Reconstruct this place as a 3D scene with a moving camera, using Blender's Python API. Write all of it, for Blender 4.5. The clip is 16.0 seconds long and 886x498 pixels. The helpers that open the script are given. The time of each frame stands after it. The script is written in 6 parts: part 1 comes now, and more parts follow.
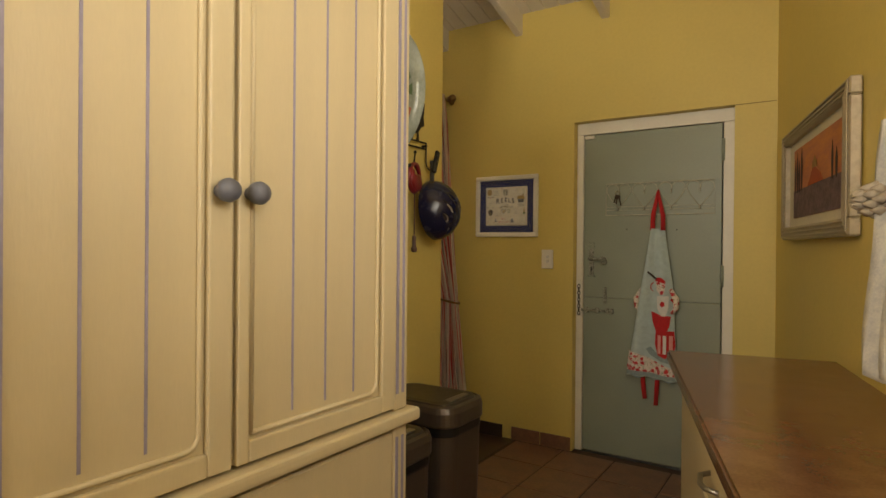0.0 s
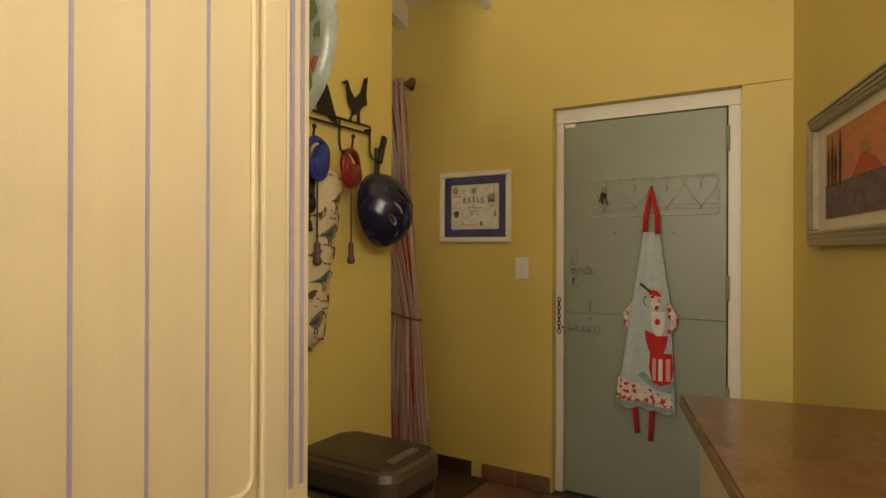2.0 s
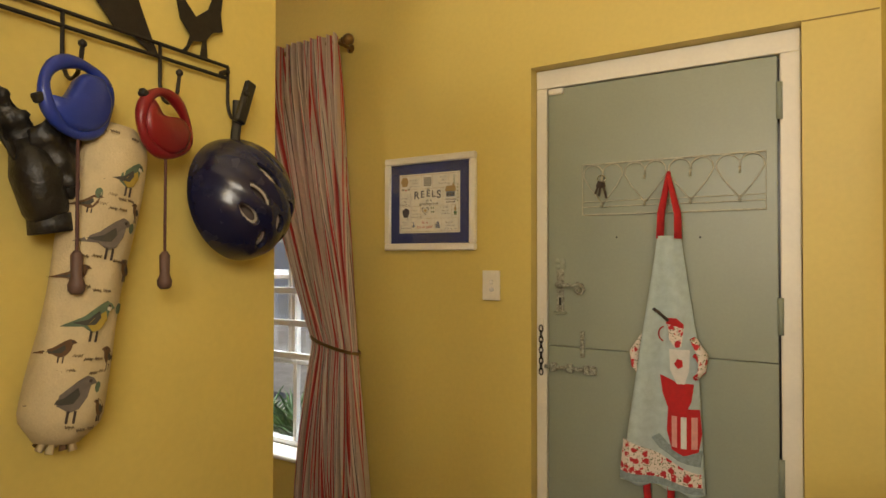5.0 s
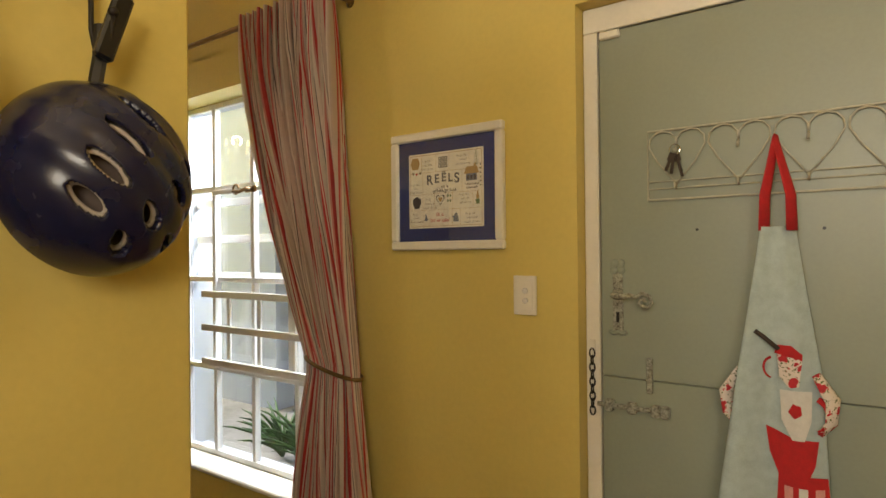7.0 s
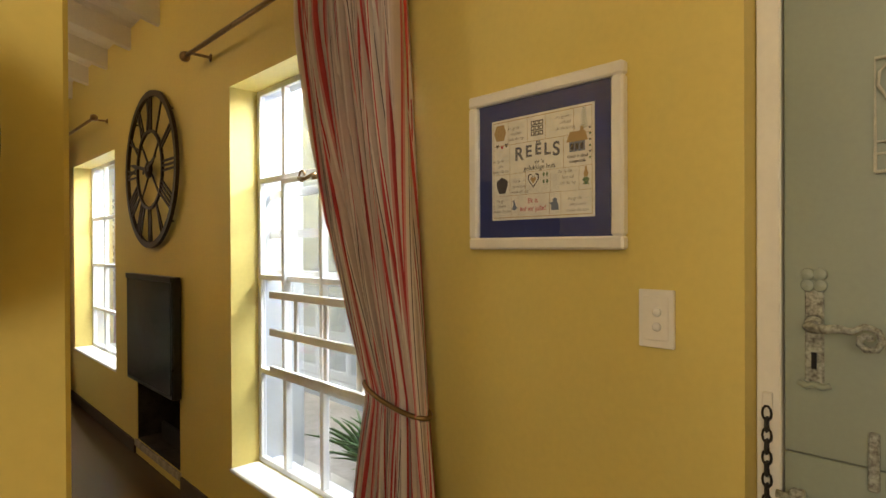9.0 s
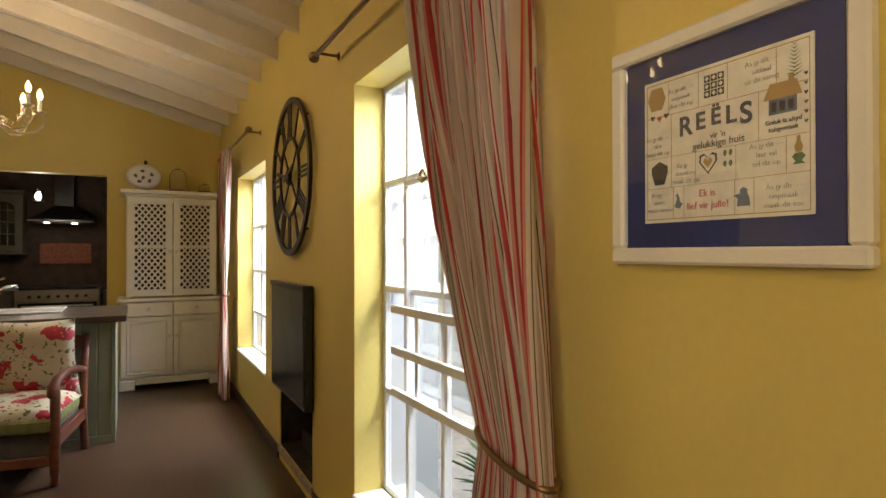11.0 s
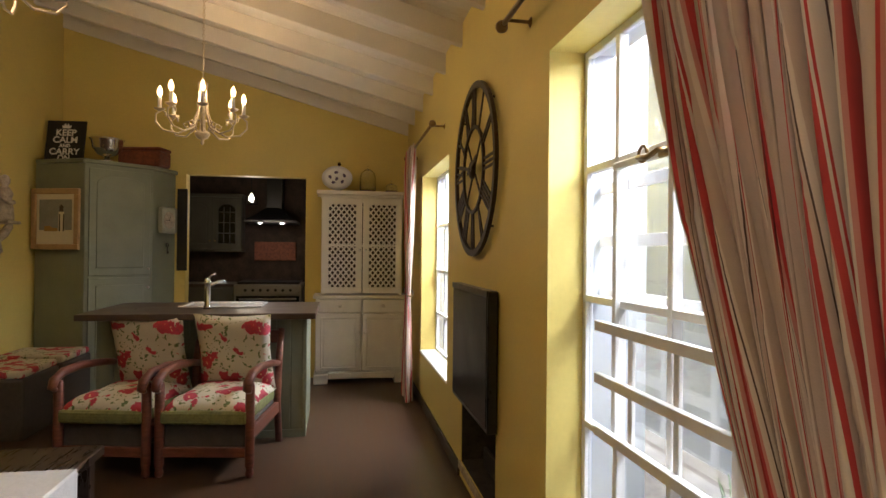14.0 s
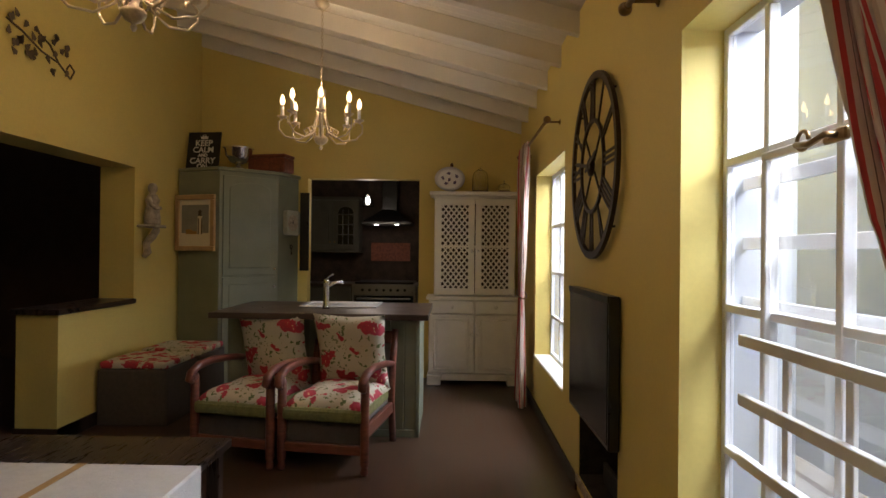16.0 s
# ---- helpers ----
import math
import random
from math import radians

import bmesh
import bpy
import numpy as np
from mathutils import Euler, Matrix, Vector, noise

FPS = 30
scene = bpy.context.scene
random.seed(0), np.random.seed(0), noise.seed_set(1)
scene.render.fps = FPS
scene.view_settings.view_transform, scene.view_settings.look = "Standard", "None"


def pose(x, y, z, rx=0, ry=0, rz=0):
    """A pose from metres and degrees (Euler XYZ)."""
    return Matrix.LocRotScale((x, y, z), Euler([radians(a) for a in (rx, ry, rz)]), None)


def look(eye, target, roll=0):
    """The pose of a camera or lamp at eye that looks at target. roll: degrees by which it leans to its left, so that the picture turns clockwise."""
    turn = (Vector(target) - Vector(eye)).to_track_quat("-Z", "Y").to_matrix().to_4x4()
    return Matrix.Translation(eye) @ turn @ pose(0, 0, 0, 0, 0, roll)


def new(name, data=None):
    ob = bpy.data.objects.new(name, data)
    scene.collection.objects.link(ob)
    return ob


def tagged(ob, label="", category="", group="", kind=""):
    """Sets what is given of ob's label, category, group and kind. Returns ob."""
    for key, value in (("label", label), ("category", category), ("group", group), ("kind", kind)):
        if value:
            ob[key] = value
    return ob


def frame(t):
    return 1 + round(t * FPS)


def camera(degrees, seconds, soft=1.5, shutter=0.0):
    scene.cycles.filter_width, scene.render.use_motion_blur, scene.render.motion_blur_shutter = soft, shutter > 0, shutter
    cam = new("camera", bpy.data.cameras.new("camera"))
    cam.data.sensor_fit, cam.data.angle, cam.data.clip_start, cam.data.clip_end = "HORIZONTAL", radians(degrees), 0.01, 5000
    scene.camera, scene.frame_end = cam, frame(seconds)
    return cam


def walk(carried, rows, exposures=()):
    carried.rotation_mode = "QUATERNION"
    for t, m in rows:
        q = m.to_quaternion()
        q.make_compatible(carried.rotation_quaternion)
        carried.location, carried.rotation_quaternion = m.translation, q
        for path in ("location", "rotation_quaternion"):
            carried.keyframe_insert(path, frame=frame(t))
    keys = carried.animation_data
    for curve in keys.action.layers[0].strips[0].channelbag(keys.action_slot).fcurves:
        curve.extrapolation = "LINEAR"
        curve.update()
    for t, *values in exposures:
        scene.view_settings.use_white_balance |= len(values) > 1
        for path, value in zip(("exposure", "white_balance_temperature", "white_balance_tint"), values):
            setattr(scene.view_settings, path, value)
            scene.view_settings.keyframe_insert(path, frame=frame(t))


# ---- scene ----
cam = camera(74.6, 16.0)
PATH = [
    (0, (2.758, 1.119, 1.274), (1.667, 2.795, 1.264), 0.5),
    (0.5, (2.7, 1.242, 1.277), (1.625, 2.928, 1.27), 0.4),
    (1, (2.645, 1.363, 1.283), (1.585, 3.058, 1.278), 0.3),
    (1.5, (2.592, 1.497, 1.289), (1.548, 3.203, 1.29), 0.3),
    (2, (2.549, 1.642, 1.294), (1.523, 3.36, 1.298), 0.2),
    (2.5, (2.522, 1.778, 1.295), (1.506, 3.5, 1.302), 0.1),
    (3, (2.486, 1.926, 1.297), (1.474, 3.651, 1.307), 0.0),
    (3.5, (2.44, 2.08, 1.301), (1.431, 3.806, 1.316), 0.1),
    (4, (2.408, 2.209, 1.309), (1.396, 3.934, 1.32), -0.1),
    (4.5, (2.366, 2.347, 1.31), (1.353, 4.071, 1.334), 0.1),
    (5, (2.318, 2.478, 1.309), (1.299, 4.199, 1.338), 0.1),
    (5.2, (2.299, 2.53, 1.31), (1.272, 4.246, 1.343), 0.1),
    (7.3, (2.081, 3.073, 1.333), (0.893, 4.682, 1.343), -0.5),
    (7.5, (2.051, 3.126, 1.334), (0.843, 4.72, 1.346), -0.4),
    (8, (1.994, 3.251, 1.341), (0.712, 4.786, 1.351), -0.4),
    (8.2, (1.969, 3.295, 1.342), (0.648, 4.797, 1.344), -0.3),
    (10.3, (1.701, 3.66, 1.359), (0.048, 4.785, 1.368), -0.4),
    (10.5, (1.681, 3.691, 1.359), (-0.007, 4.763, 1.369), -0.3),
    (11, (1.623, 3.749, 1.361), (-0.143, 4.686, 1.374), -0.1),
    (11.5, (1.549, 3.779, 1.361), (-0.272, 4.605, 1.374), 0.1),
    (12, (1.455, 3.788, 1.366), (-0.405, 4.523, 1.38), 0.2),
    (12.5, (1.38, 3.797, 1.369), (-0.514, 4.441, 1.381), 0.3),
    (13, (1.317, 3.809, 1.367), (-0.606, 4.357, 1.379), 0.4),
    (13.5, (1.254, 3.828, 1.364), (-0.694, 4.282, 1.376), 0.5),
    (14, (1.197, 3.854, 1.363), (-0.771, 4.207, 1.376), 0.6),
    (14.5, (1.154, 3.868, 1.364), (-0.83, 4.119, 1.377), 0.6),
    (15, (1.122, 3.867, 1.368), (-0.872, 4.016, 1.378), 0.6),
    (15.5, (1.096, 3.862, 1.369), (-0.903, 3.918, 1.379), 0.6),
    (16, (1.086, 3.861, 1.374), (-0.914, 3.83, 1.383), 0.6),
]
walk(cam, [(t, look(eye, target, roll)) for t, eye, target, roll in PATH], [(0, 0.05, 6500, 10), (2, 0.35, 6550, 10), (4.5, 0.9, 6650, 10), (8, 0.8, 6550, 10), (11, 0.95, 6550, 12), (13.5, 0.9, 6450, 15), (16, 0.3, 6200, 18)])

# ---- light ----
world = bpy.data.worlds.new("world")
scene.world = world
world.use_nodes = True
wn = world.node_tree
sky = wn.nodes.new("ShaderNodeTexSky")
sky.sky_type, sky.sun_disc = "NISHITA", False
sky.sun_elevation, sky.sun_rotation = radians(43), radians(262)
wn.links.new(sky.outputs[0], wn.nodes["Background"].inputs[0])
wn.nodes["Background"].inputs[1].default_value = 0.042


def lamp(name, kind, m, power, color=(1, 1, 1), size=0.1, size_y=None):
    data = bpy.data.lights.new(name, kind)
    data.energy, data.color = power, color
    if kind == "AREA":
        data.shape, data.size, data.size_y = "RECTANGLE", size, size_y or size
    elif kind == "SUN":
        data.angle = size
    else:
        data.shadow_soft_size = size
    ob = new(name, data)
    ob.matrix_world = m
    return ob


lamp("sun", "SUN", look((0, 0, 0), (0.72, 0.03, -0.68)), 2.0, (1, 0.95, 0.86), radians(0.5))
DAY = (0.84, 0.93, 1.0)
lamp("window_and_fill_light", "AREA", look((-0.2, 5.45, 2.6), (-0.3, 2.6, 1.2)), 95, DAY, 1.6, 0.9)
lamp("window_and_fill_light", "AREA", look((-3.35, 5.45, 2.6), (-3.4, 2.6, 1.0)), 105, DAY, 1.4, 0.9)
lamp("window_and_fill_light", "AREA", look((3.22, 1.60, 1.92), (1.145, 3.9, 3.6)), 21, (1.0, 0.90, 0.74), 1.1, 0.95)
# fill lamp in an invented south opening, added to brighten the door wall
lamp("window_and_fill_light", "AREA", look((2.15, -1.58, 2.2), (1.9, 4.6, 5.6)), 62, (1.0, 0.90, 0.74), 1.3, 1.2)
for spot, watts in (((-2.95, 2.94, 2.47), 18), ((-1.25, 2.56, 2.65), 32)):
    lamp("chandelier_light", "POINT", pose(*spot), watts, (1.0, 0.74, 0.44), 0.05)


# ---- materials ----
def mat(name, color, rough=0.6, var=0.12, scale=6.0, bump=0.1, fine=80.0, metal=0.0, dark=None, spec=0.5, stretch=(1, 1, 1), coat=0.0, jitter=0.0):
    m = bpy.data.materials.new(name)
    m.use_nodes = True
    nt = m.node_tree
    b = nt.nodes["Principled BSDF"]
    tc = nt.nodes.new("ShaderNodeTexCoord")
    mp = nt.nodes.new("ShaderNodeMapping")
    mp.inputs["Scale"].default_value = stretch
    nt.links.new(tc.outputs["Object"], mp.inputs[0])
    n1, n2 = nt.nodes.new("ShaderNodeTexNoise"), nt.nodes.new("ShaderNodeTexNoise")
    n1.inputs["Scale"].default_value, n1.inputs["Detail"].default_value = scale, 4
    n2.inputs["Scale"].default_value, n2.inputs["Detail"].default_value = fine, 3
    for n in (n1, n2):
        nt.links.new(mp.outputs[0], n.inputs["Vector"])
    mix = nt.nodes.new("ShaderNodeMix")
    mix.data_type = "RGBA"
    d = dark or tuple(c * (1 - 2.2 * var) for c in color)
    mix.inputs[6].default_value, mix.inputs[7].default_value = (*d, 1), (*color, 1)
    add = nt.nodes.new("ShaderNodeMath")
    add.operation = "MULTIPLY_ADD"
    nt.links.new(n2.outputs[0], add.inputs[0])
    add.inputs[1].default_value = 0.5
    nt.links.new(n1.outputs[0], add.inputs[2])
    ramp = nt.nodes.new("ShaderNodeMapRange")
    ramp.inputs[1].default_value, ramp.inputs[2].default_value = 0.45, 0.95
    nt.links.new(add.outputs[0], ramp.inputs[0])
    nt.links.new(ramp.outputs[0], mix.inputs[0])
    out = mix.outputs[2]
    if jitter:
        info = nt.nodes.new("ShaderNodeObjectInfo")
        hsv = nt.nodes.new("ShaderNodeHueSaturation")
        mr = nt.nodes.new("ShaderNodeMapRange")
        mr.inputs[3].default_value, mr.inputs[4].default_value = 1 - jitter, 1 + jitter
        nt.links.new(info.outputs["Random"], mr.inputs[0])
        nt.links.new(mr.outputs[0], hsv.inputs["Value"])
        nt.links.new(out, hsv.inputs["Color"])
        out = hsv.outputs[0]
    nt.links.new(out, b.inputs["Base Color"])
    b.inputs["Metallic"].default_value, b.inputs["Specular IOR Level"].default_value = metal, spec
    b.inputs["Coat Weight"].default_value = coat
    rr = nt.nodes.new("ShaderNodeMapRange")
    rr.inputs[3].default_value, rr.inputs[4].default_value = max(0.02, rough - 0.08), min(1, rough + 0.1)
    nt.links.new(n1.outputs[0], rr.inputs[0])
    nt.links.new(rr.outputs[0], b.inputs["Roughness"])
    if bump:
        bp = nt.nodes.new("ShaderNodeBump")
        bp.inputs["Strength"].default_value, bp.inputs["Distance"].default_value = bump, 0.004
        nt.links.new(add.outputs[0], bp.inputs["Height"])
        nt.links.new(bp.outputs[0], b.inputs["Normal"])
    return m


def stops(nt, fac, rows, constant=True):
    r = nt.nodes.new("ShaderNodeValToRGB")
    r.color_ramp.interpolation = "CONSTANT" if constant else "LINEAR"
    e = r.color_ramp.elements
    e[0].position, e[0].color = rows[0][0], (*rows[0][1], 1)
    e[1].position, e[1].color = rows[1][0], (*rows[1][1], 1)
    for p, c in rows[2:]:
        x = e.new(p)
        x.color = (*c, 1)
    nt.links.new(fac, r.inputs[0])
    return r.outputs[0]


def glow(name, color, power):
    m = bpy.data.materials.new(name)
    m.use_nodes = True
    b = m.node_tree.nodes["Principled BSDF"]
    b.inputs["Base Color"].default_value = (*color, 1)
    b.inputs["Emission Color"].default_value = (*color, 1)
    b.inputs["Emission Strength"].default_value = power
    return m


def clear_glass(name, tint=(1, 1, 1), rough=0.0):
    m = bpy.data.materials.new(name)
    m.use_nodes = True
    b = m.node_tree.nodes["Principled BSDF"]
    b.inputs["Base Color"].default_value = (*tint, 1)
    b.inputs["Transmission Weight"].default_value = 1
    b.inputs["Roughness"].default_value = rough
    b.inputs["IOR"].default_value = 1.45
    return m


WALL = mat("yellow_paint", (0.72, 0.57, 0.165), 0.5, 0.05, 1.6, 0.22, 55)
CREAM = mat("cream_paint", (0.68, 0.575, 0.36), 0.42, 0.035, 4, 0.12, 60, stretch=(4, 4, 0.7))
MAUVE = mat("mauve_line", (0.38, 0.345, 0.47), 0.6)
KNOB = mat("grey_knob_paint", (0.15, 0.155, 0.19), 0.45, 0.1, 40)
WHITE = mat("white_paint", (0.84, 0.80, 0.71), 0.42, 0.04, 8, 0.08)
CEIL = mat("white_ceiling_board", (0.78, 0.72, 0.62), 0.55, 0.05, 3, 0.12)
DOORG = mat("green_grey_door_paint", (0.30, 0.335, 0.27), 0.38, 0.05, 3, 0.1, 90)
SAGE = mat("sage_cabinet_paint", (0.23, 0.25, 0.175), 0.42, 0.08, 5, 0.1)
STEELW = mat("white_steel", (0.82, 0.81, 0.79), 0.35, 0.03, 20, 0.03)
TILE = mat("terracotta_tile", (0.24, 0.125, 0.075), 0.35, 0.22, 9, 0.2, 60, dark=(0.11, 0.06, 0.042), jitter=0.14)
GROUT = mat("grout", (0.10, 0.075, 0.06), 0.85, 0.15, 30, 0.3)
PLANK = mat("dark_wood_floor", (0.085, 0.044, 0.024), 0.32, 0.25, 4, 0.12, 45, dark=(0.035, 0.019, 0.012), stretch=(0.6, 9, 1))
SKIRT = mat("dark_skirting", (0.045, 0.027, 0.018), 0.45)
GRANITE = mat("brown_worktop", (0.21, 0.105, 0.05), 0.16, 0.2, 14, 0.02, 160, dark=(0.12, 0.055, 0.028))
DARKTOP = mat("dark_stone_worktop", (0.075, 0.05, 0.038), 0.3, 0.08, 6, 0.0, 60)
IRON = mat("dark_iron", (0.028, 0.022, 0.018), 0.5, 0.2, 60, 0.2, 200, metal=0.3)
RUST = mat("bronzed_iron", (0.055, 0.036, 0.022), 0.45, 0.25, 40, 0.2, 200, metal=0.5)
RACK = mat("dull_cream_wire", (0.55, 0.53, 0.42), 0.5, 0.15, 60, 0.1)
CHIPPED = mat("chipped_green_grey_paint", (0.42, 0.43, 0.36), 0.5, 0.3, 90, 0.4, 180, dark=(0.10, 0.09, 0.07))
BRASS = mat("old_brass", (0.30, 0.19, 0.085), 0.3, 0.15, 50, 0.05, metal=0.9)
CHROME = mat("chrome", (0.75, 0.75, 0.76), 0.12, 0.02, 50, 0.0, metal=1)
BLACKP = mat("black_plastic", (0.012, 0.012, 0.014), 0.3, 0.1, 30, 0.05)
SCREEN = mat("black_screen", (0.008, 0.008, 0.010), 0.2, 0.1, 4, 0)
BIN = mat("brown_bin_steel", (0.15, 0.12, 0.10), 0.33, 0.08, 20, 0.03, 200, metal=0.6, stretch=(1, 1, 30))
BINTOP = mat("bin_lid_plastic", (0.045, 0.036, 0.030), 0.38, 0.08, 20, 0.03)
NAVY = mat("navy_shell", (0.010, 0.012, 0.045), 0.24, 0.1, 20, 0, coat=0.15)
PADDING = mat("pale_foam", (0.55, 0.48, 0.40), 0.8)
BLUE = mat("blue_plastic", (0.02, 0.045, 0.32), 0.32)
RED = mat("red_plastic", (0.22, 0.009, 0.014), 0.32)
REDCLOTH = mat("red_cloth", (0.52, 0.018, 0.022), 0.85, 0.1, 60, 0.3, 300)
PINKCLOTH = mat("pink_print", (0.75, 0.35, 0.32), 0.85, 0.1, 60, 0.3, 300)
WHITECLOTH = mat("white_cloth", (0.52, 0.49, 0.45), 0.9, 0.05, 30, 0.4, 250)
PALEBLUE = mat("pale_blue_cloth", (0.48, 0.58, 0.58), 0.9, 0.09, 40, 0.4, 300)
GREYBLUE = mat("grey_blue_check_cloth", (0.30, 0.38, 0.39), 0.9, 0.2, 90, 0.3, 300)
OAK = mat("reddish_wood", (0.20, 0.062, 0.036), 0.38, 0.25, 12, 0.12, 60, stretch=(1, 1, 6))
DARKWOOD = mat("dark_table_wood", (0.05, 0.030, 0.020), 0.28, 0.25, 10, 0.06, 60, stretch=(1, 8, 1))
PINE = mat("pine_frame", (0.50, 0.33, 0.17), 0.45, 0.15, 14, 0.1)
SILVER = mat("champagne_frame", (0.46, 0.39, 0.28), 0.35, 0.1, 40, 0.06, metal=0.55)
MATBOARD = mat("cream_mat_board", (0.72, 0.66, 0.52), 0.8, 0.03, 40, 0.05)
ROYAL = mat("blue_mat_board", (0.020, 0.026, 0.11), 0.7, 0.08, 30, 0.05)
LINEN = mat("aged_linen", (0.72, 0.65, 0.50), 0.85, 0.1, 40, 0.2, 400)
INK = mat("dark_brown_ink", (0.06, 0.042, 0.035), 0.8)
REDINK = mat("red_ink", (0.45, 0.05, 0.05), 0.8)
GREENINK = mat("green_thread", (0.10, 0.15, 0.06), 0.8)
OCHREINK = mat("ochre_thread", (0.40, 0.24, 0.08), 0.8)
PLASTER = mat("outside_white_plaster", (0.58, 0.61, 0.67), 0.8, 0.05, 4, 0.3, 60)
PAVE = mat("paved_ground", (0.30, 0.28, 0.26), 0.85, 0.2, 4, 0.3, 40)
LEAF = mat("green_leaf", (0.06, 0.13, 0.03), 0.5, 0.3, 20, 0.1)
WICKER = mat("red_brown_wicker", (0.22, 0.055, 0.022), 0.6, 0.3, 40, 0.8, 150)
OTTO = mat("brown_grey_upholstery", (0.085, 0.068, 0.055), 0.8, 0.15, 30, 0.3, 200)
IVORY = mat("ivory_metal", (0.66, 0.55, 0.38), 0.42, 0.12, 50, 0.1)
STONE = mat("aged_cream_stone", (0.50, 0.42, 0.32), 0.7, 0.25, 25, 0.5)
PORCELAIN = mat("white_porcelain", (0.80, 0.78, 0.76), 0.15, 0.03, 30, 0)
PURPLE = mat("purple_glaze", (0.12, 0.09, 0.17), 0.3)
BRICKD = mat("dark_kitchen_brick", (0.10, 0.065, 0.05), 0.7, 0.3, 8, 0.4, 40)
STEEL = mat("brushed_steel", (0.42, 0.40, 0.37), 0.3, 0.06, 30, 0.05, 200, metal=0.9)
TERRA = mat("terracotta_glaze", (0.36, 0.10, 0.05), 0.5, 0.25, 30, 0.2)
FIREBRICK = mat("sooty_brick", (0.05, 0.04, 0.035), 0.9, 0.4, 12, 0.6)
# brown kept dark so that the wall colour carries the unlit room's dimness
DARKROOM = mat("dim_room_brown", (0.16, 0.10, 0.06), 0.7)
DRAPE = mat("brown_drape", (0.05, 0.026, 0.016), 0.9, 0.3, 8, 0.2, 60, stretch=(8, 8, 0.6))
GLASS = clear_glass("window_glass")
TINT = clear_glass("glassware", (0.96, 0.97, 0.95))
BULB = glow("warm_bulb", (1.0, 0.72, 0.36), 4.0)
COOLBULB = glow("kitchen_bulb", (1.0, 0.92, 0.8), 12.0)

# candy-striped curtain cloth: the stripes follow the cloth's own width
STRIPE = bpy.data.materials.new("striped_curtain_cloth")
STRIPE.use_nodes = True
nt = STRIPE.node_tree
uv = nt.nodes.new("ShaderNodeUVMap")
sep = nt.nodes.new("ShaderNodeSeparateXYZ")
nt.links.new(uv.outputs[0], sep.inputs[0])
fr = nt.nodes.new("ShaderNodeMath")
fr.operation = "FRACT"
nt.links.new(sep.outputs[0], fr.inputs[0])
CR, TA, RE, BK, PK = (0.80, 0.69, 0.60), (0.65, 0.51, 0.43), (0.58, 0.06, 0.06), (0.12, 0.07, 0.06), (0.68, 0.30, 0.26)
col = stops(nt, fr.outputs[0], [(0, CR), (0.13, RE), (0.16, CR), (0.19, RE), (0.27, PK), (0.31, CR), (0.36, TA), (0.50, CR), (0.53, BK), (0.545, CR), (0.60, PK),
                                (0.63, RE), (0.66, TA), (0.80, CR), (0.84, BK), (0.855, TA), (0.91, RE), (0.95, CR)])
b = nt.nodes["Principled BSDF"]
nt.links.new(col, b.inputs["Base Color"])
b.inputs["Roughness"].default_value = 0.8
b.inputs["Sheen Weight"].default_value = 0.2
# thin cotton lets some daylight through
thin = nt.nodes.new("ShaderNodeBsdfTranslucent")
nt.links.new(col, thin.inputs[0])
blend = nt.nodes.new("ShaderNodeMixShader")
blend.inputs[0].default_value = 0.3
nt.links.new(b.outputs[0], blend.inputs[1])
nt.links.new(thin.outputs[0], blend.inputs[2])
nt.links.new(blend.outputs[0], nt.nodes["Material Output"].inputs[0])
wv = nt.nodes.new("ShaderNodeTexNoise")
wv.inputs["Scale"].default_value = 320
tcs = nt.nodes.new("ShaderNodeTexCoord")
nt.links.new(tcs.outputs["Object"], wv.inputs["Vector"])
bp = nt.nodes.new("ShaderNodeBump")
bp.inputs["Strength"].default_value, bp.inputs["Distance"].default_value = 0.25, 0.002
nt.links.new(wv.outputs[0], bp.inputs["Height"])
nt.links.new(bp.outputs[0], b.inputs["Normal"])


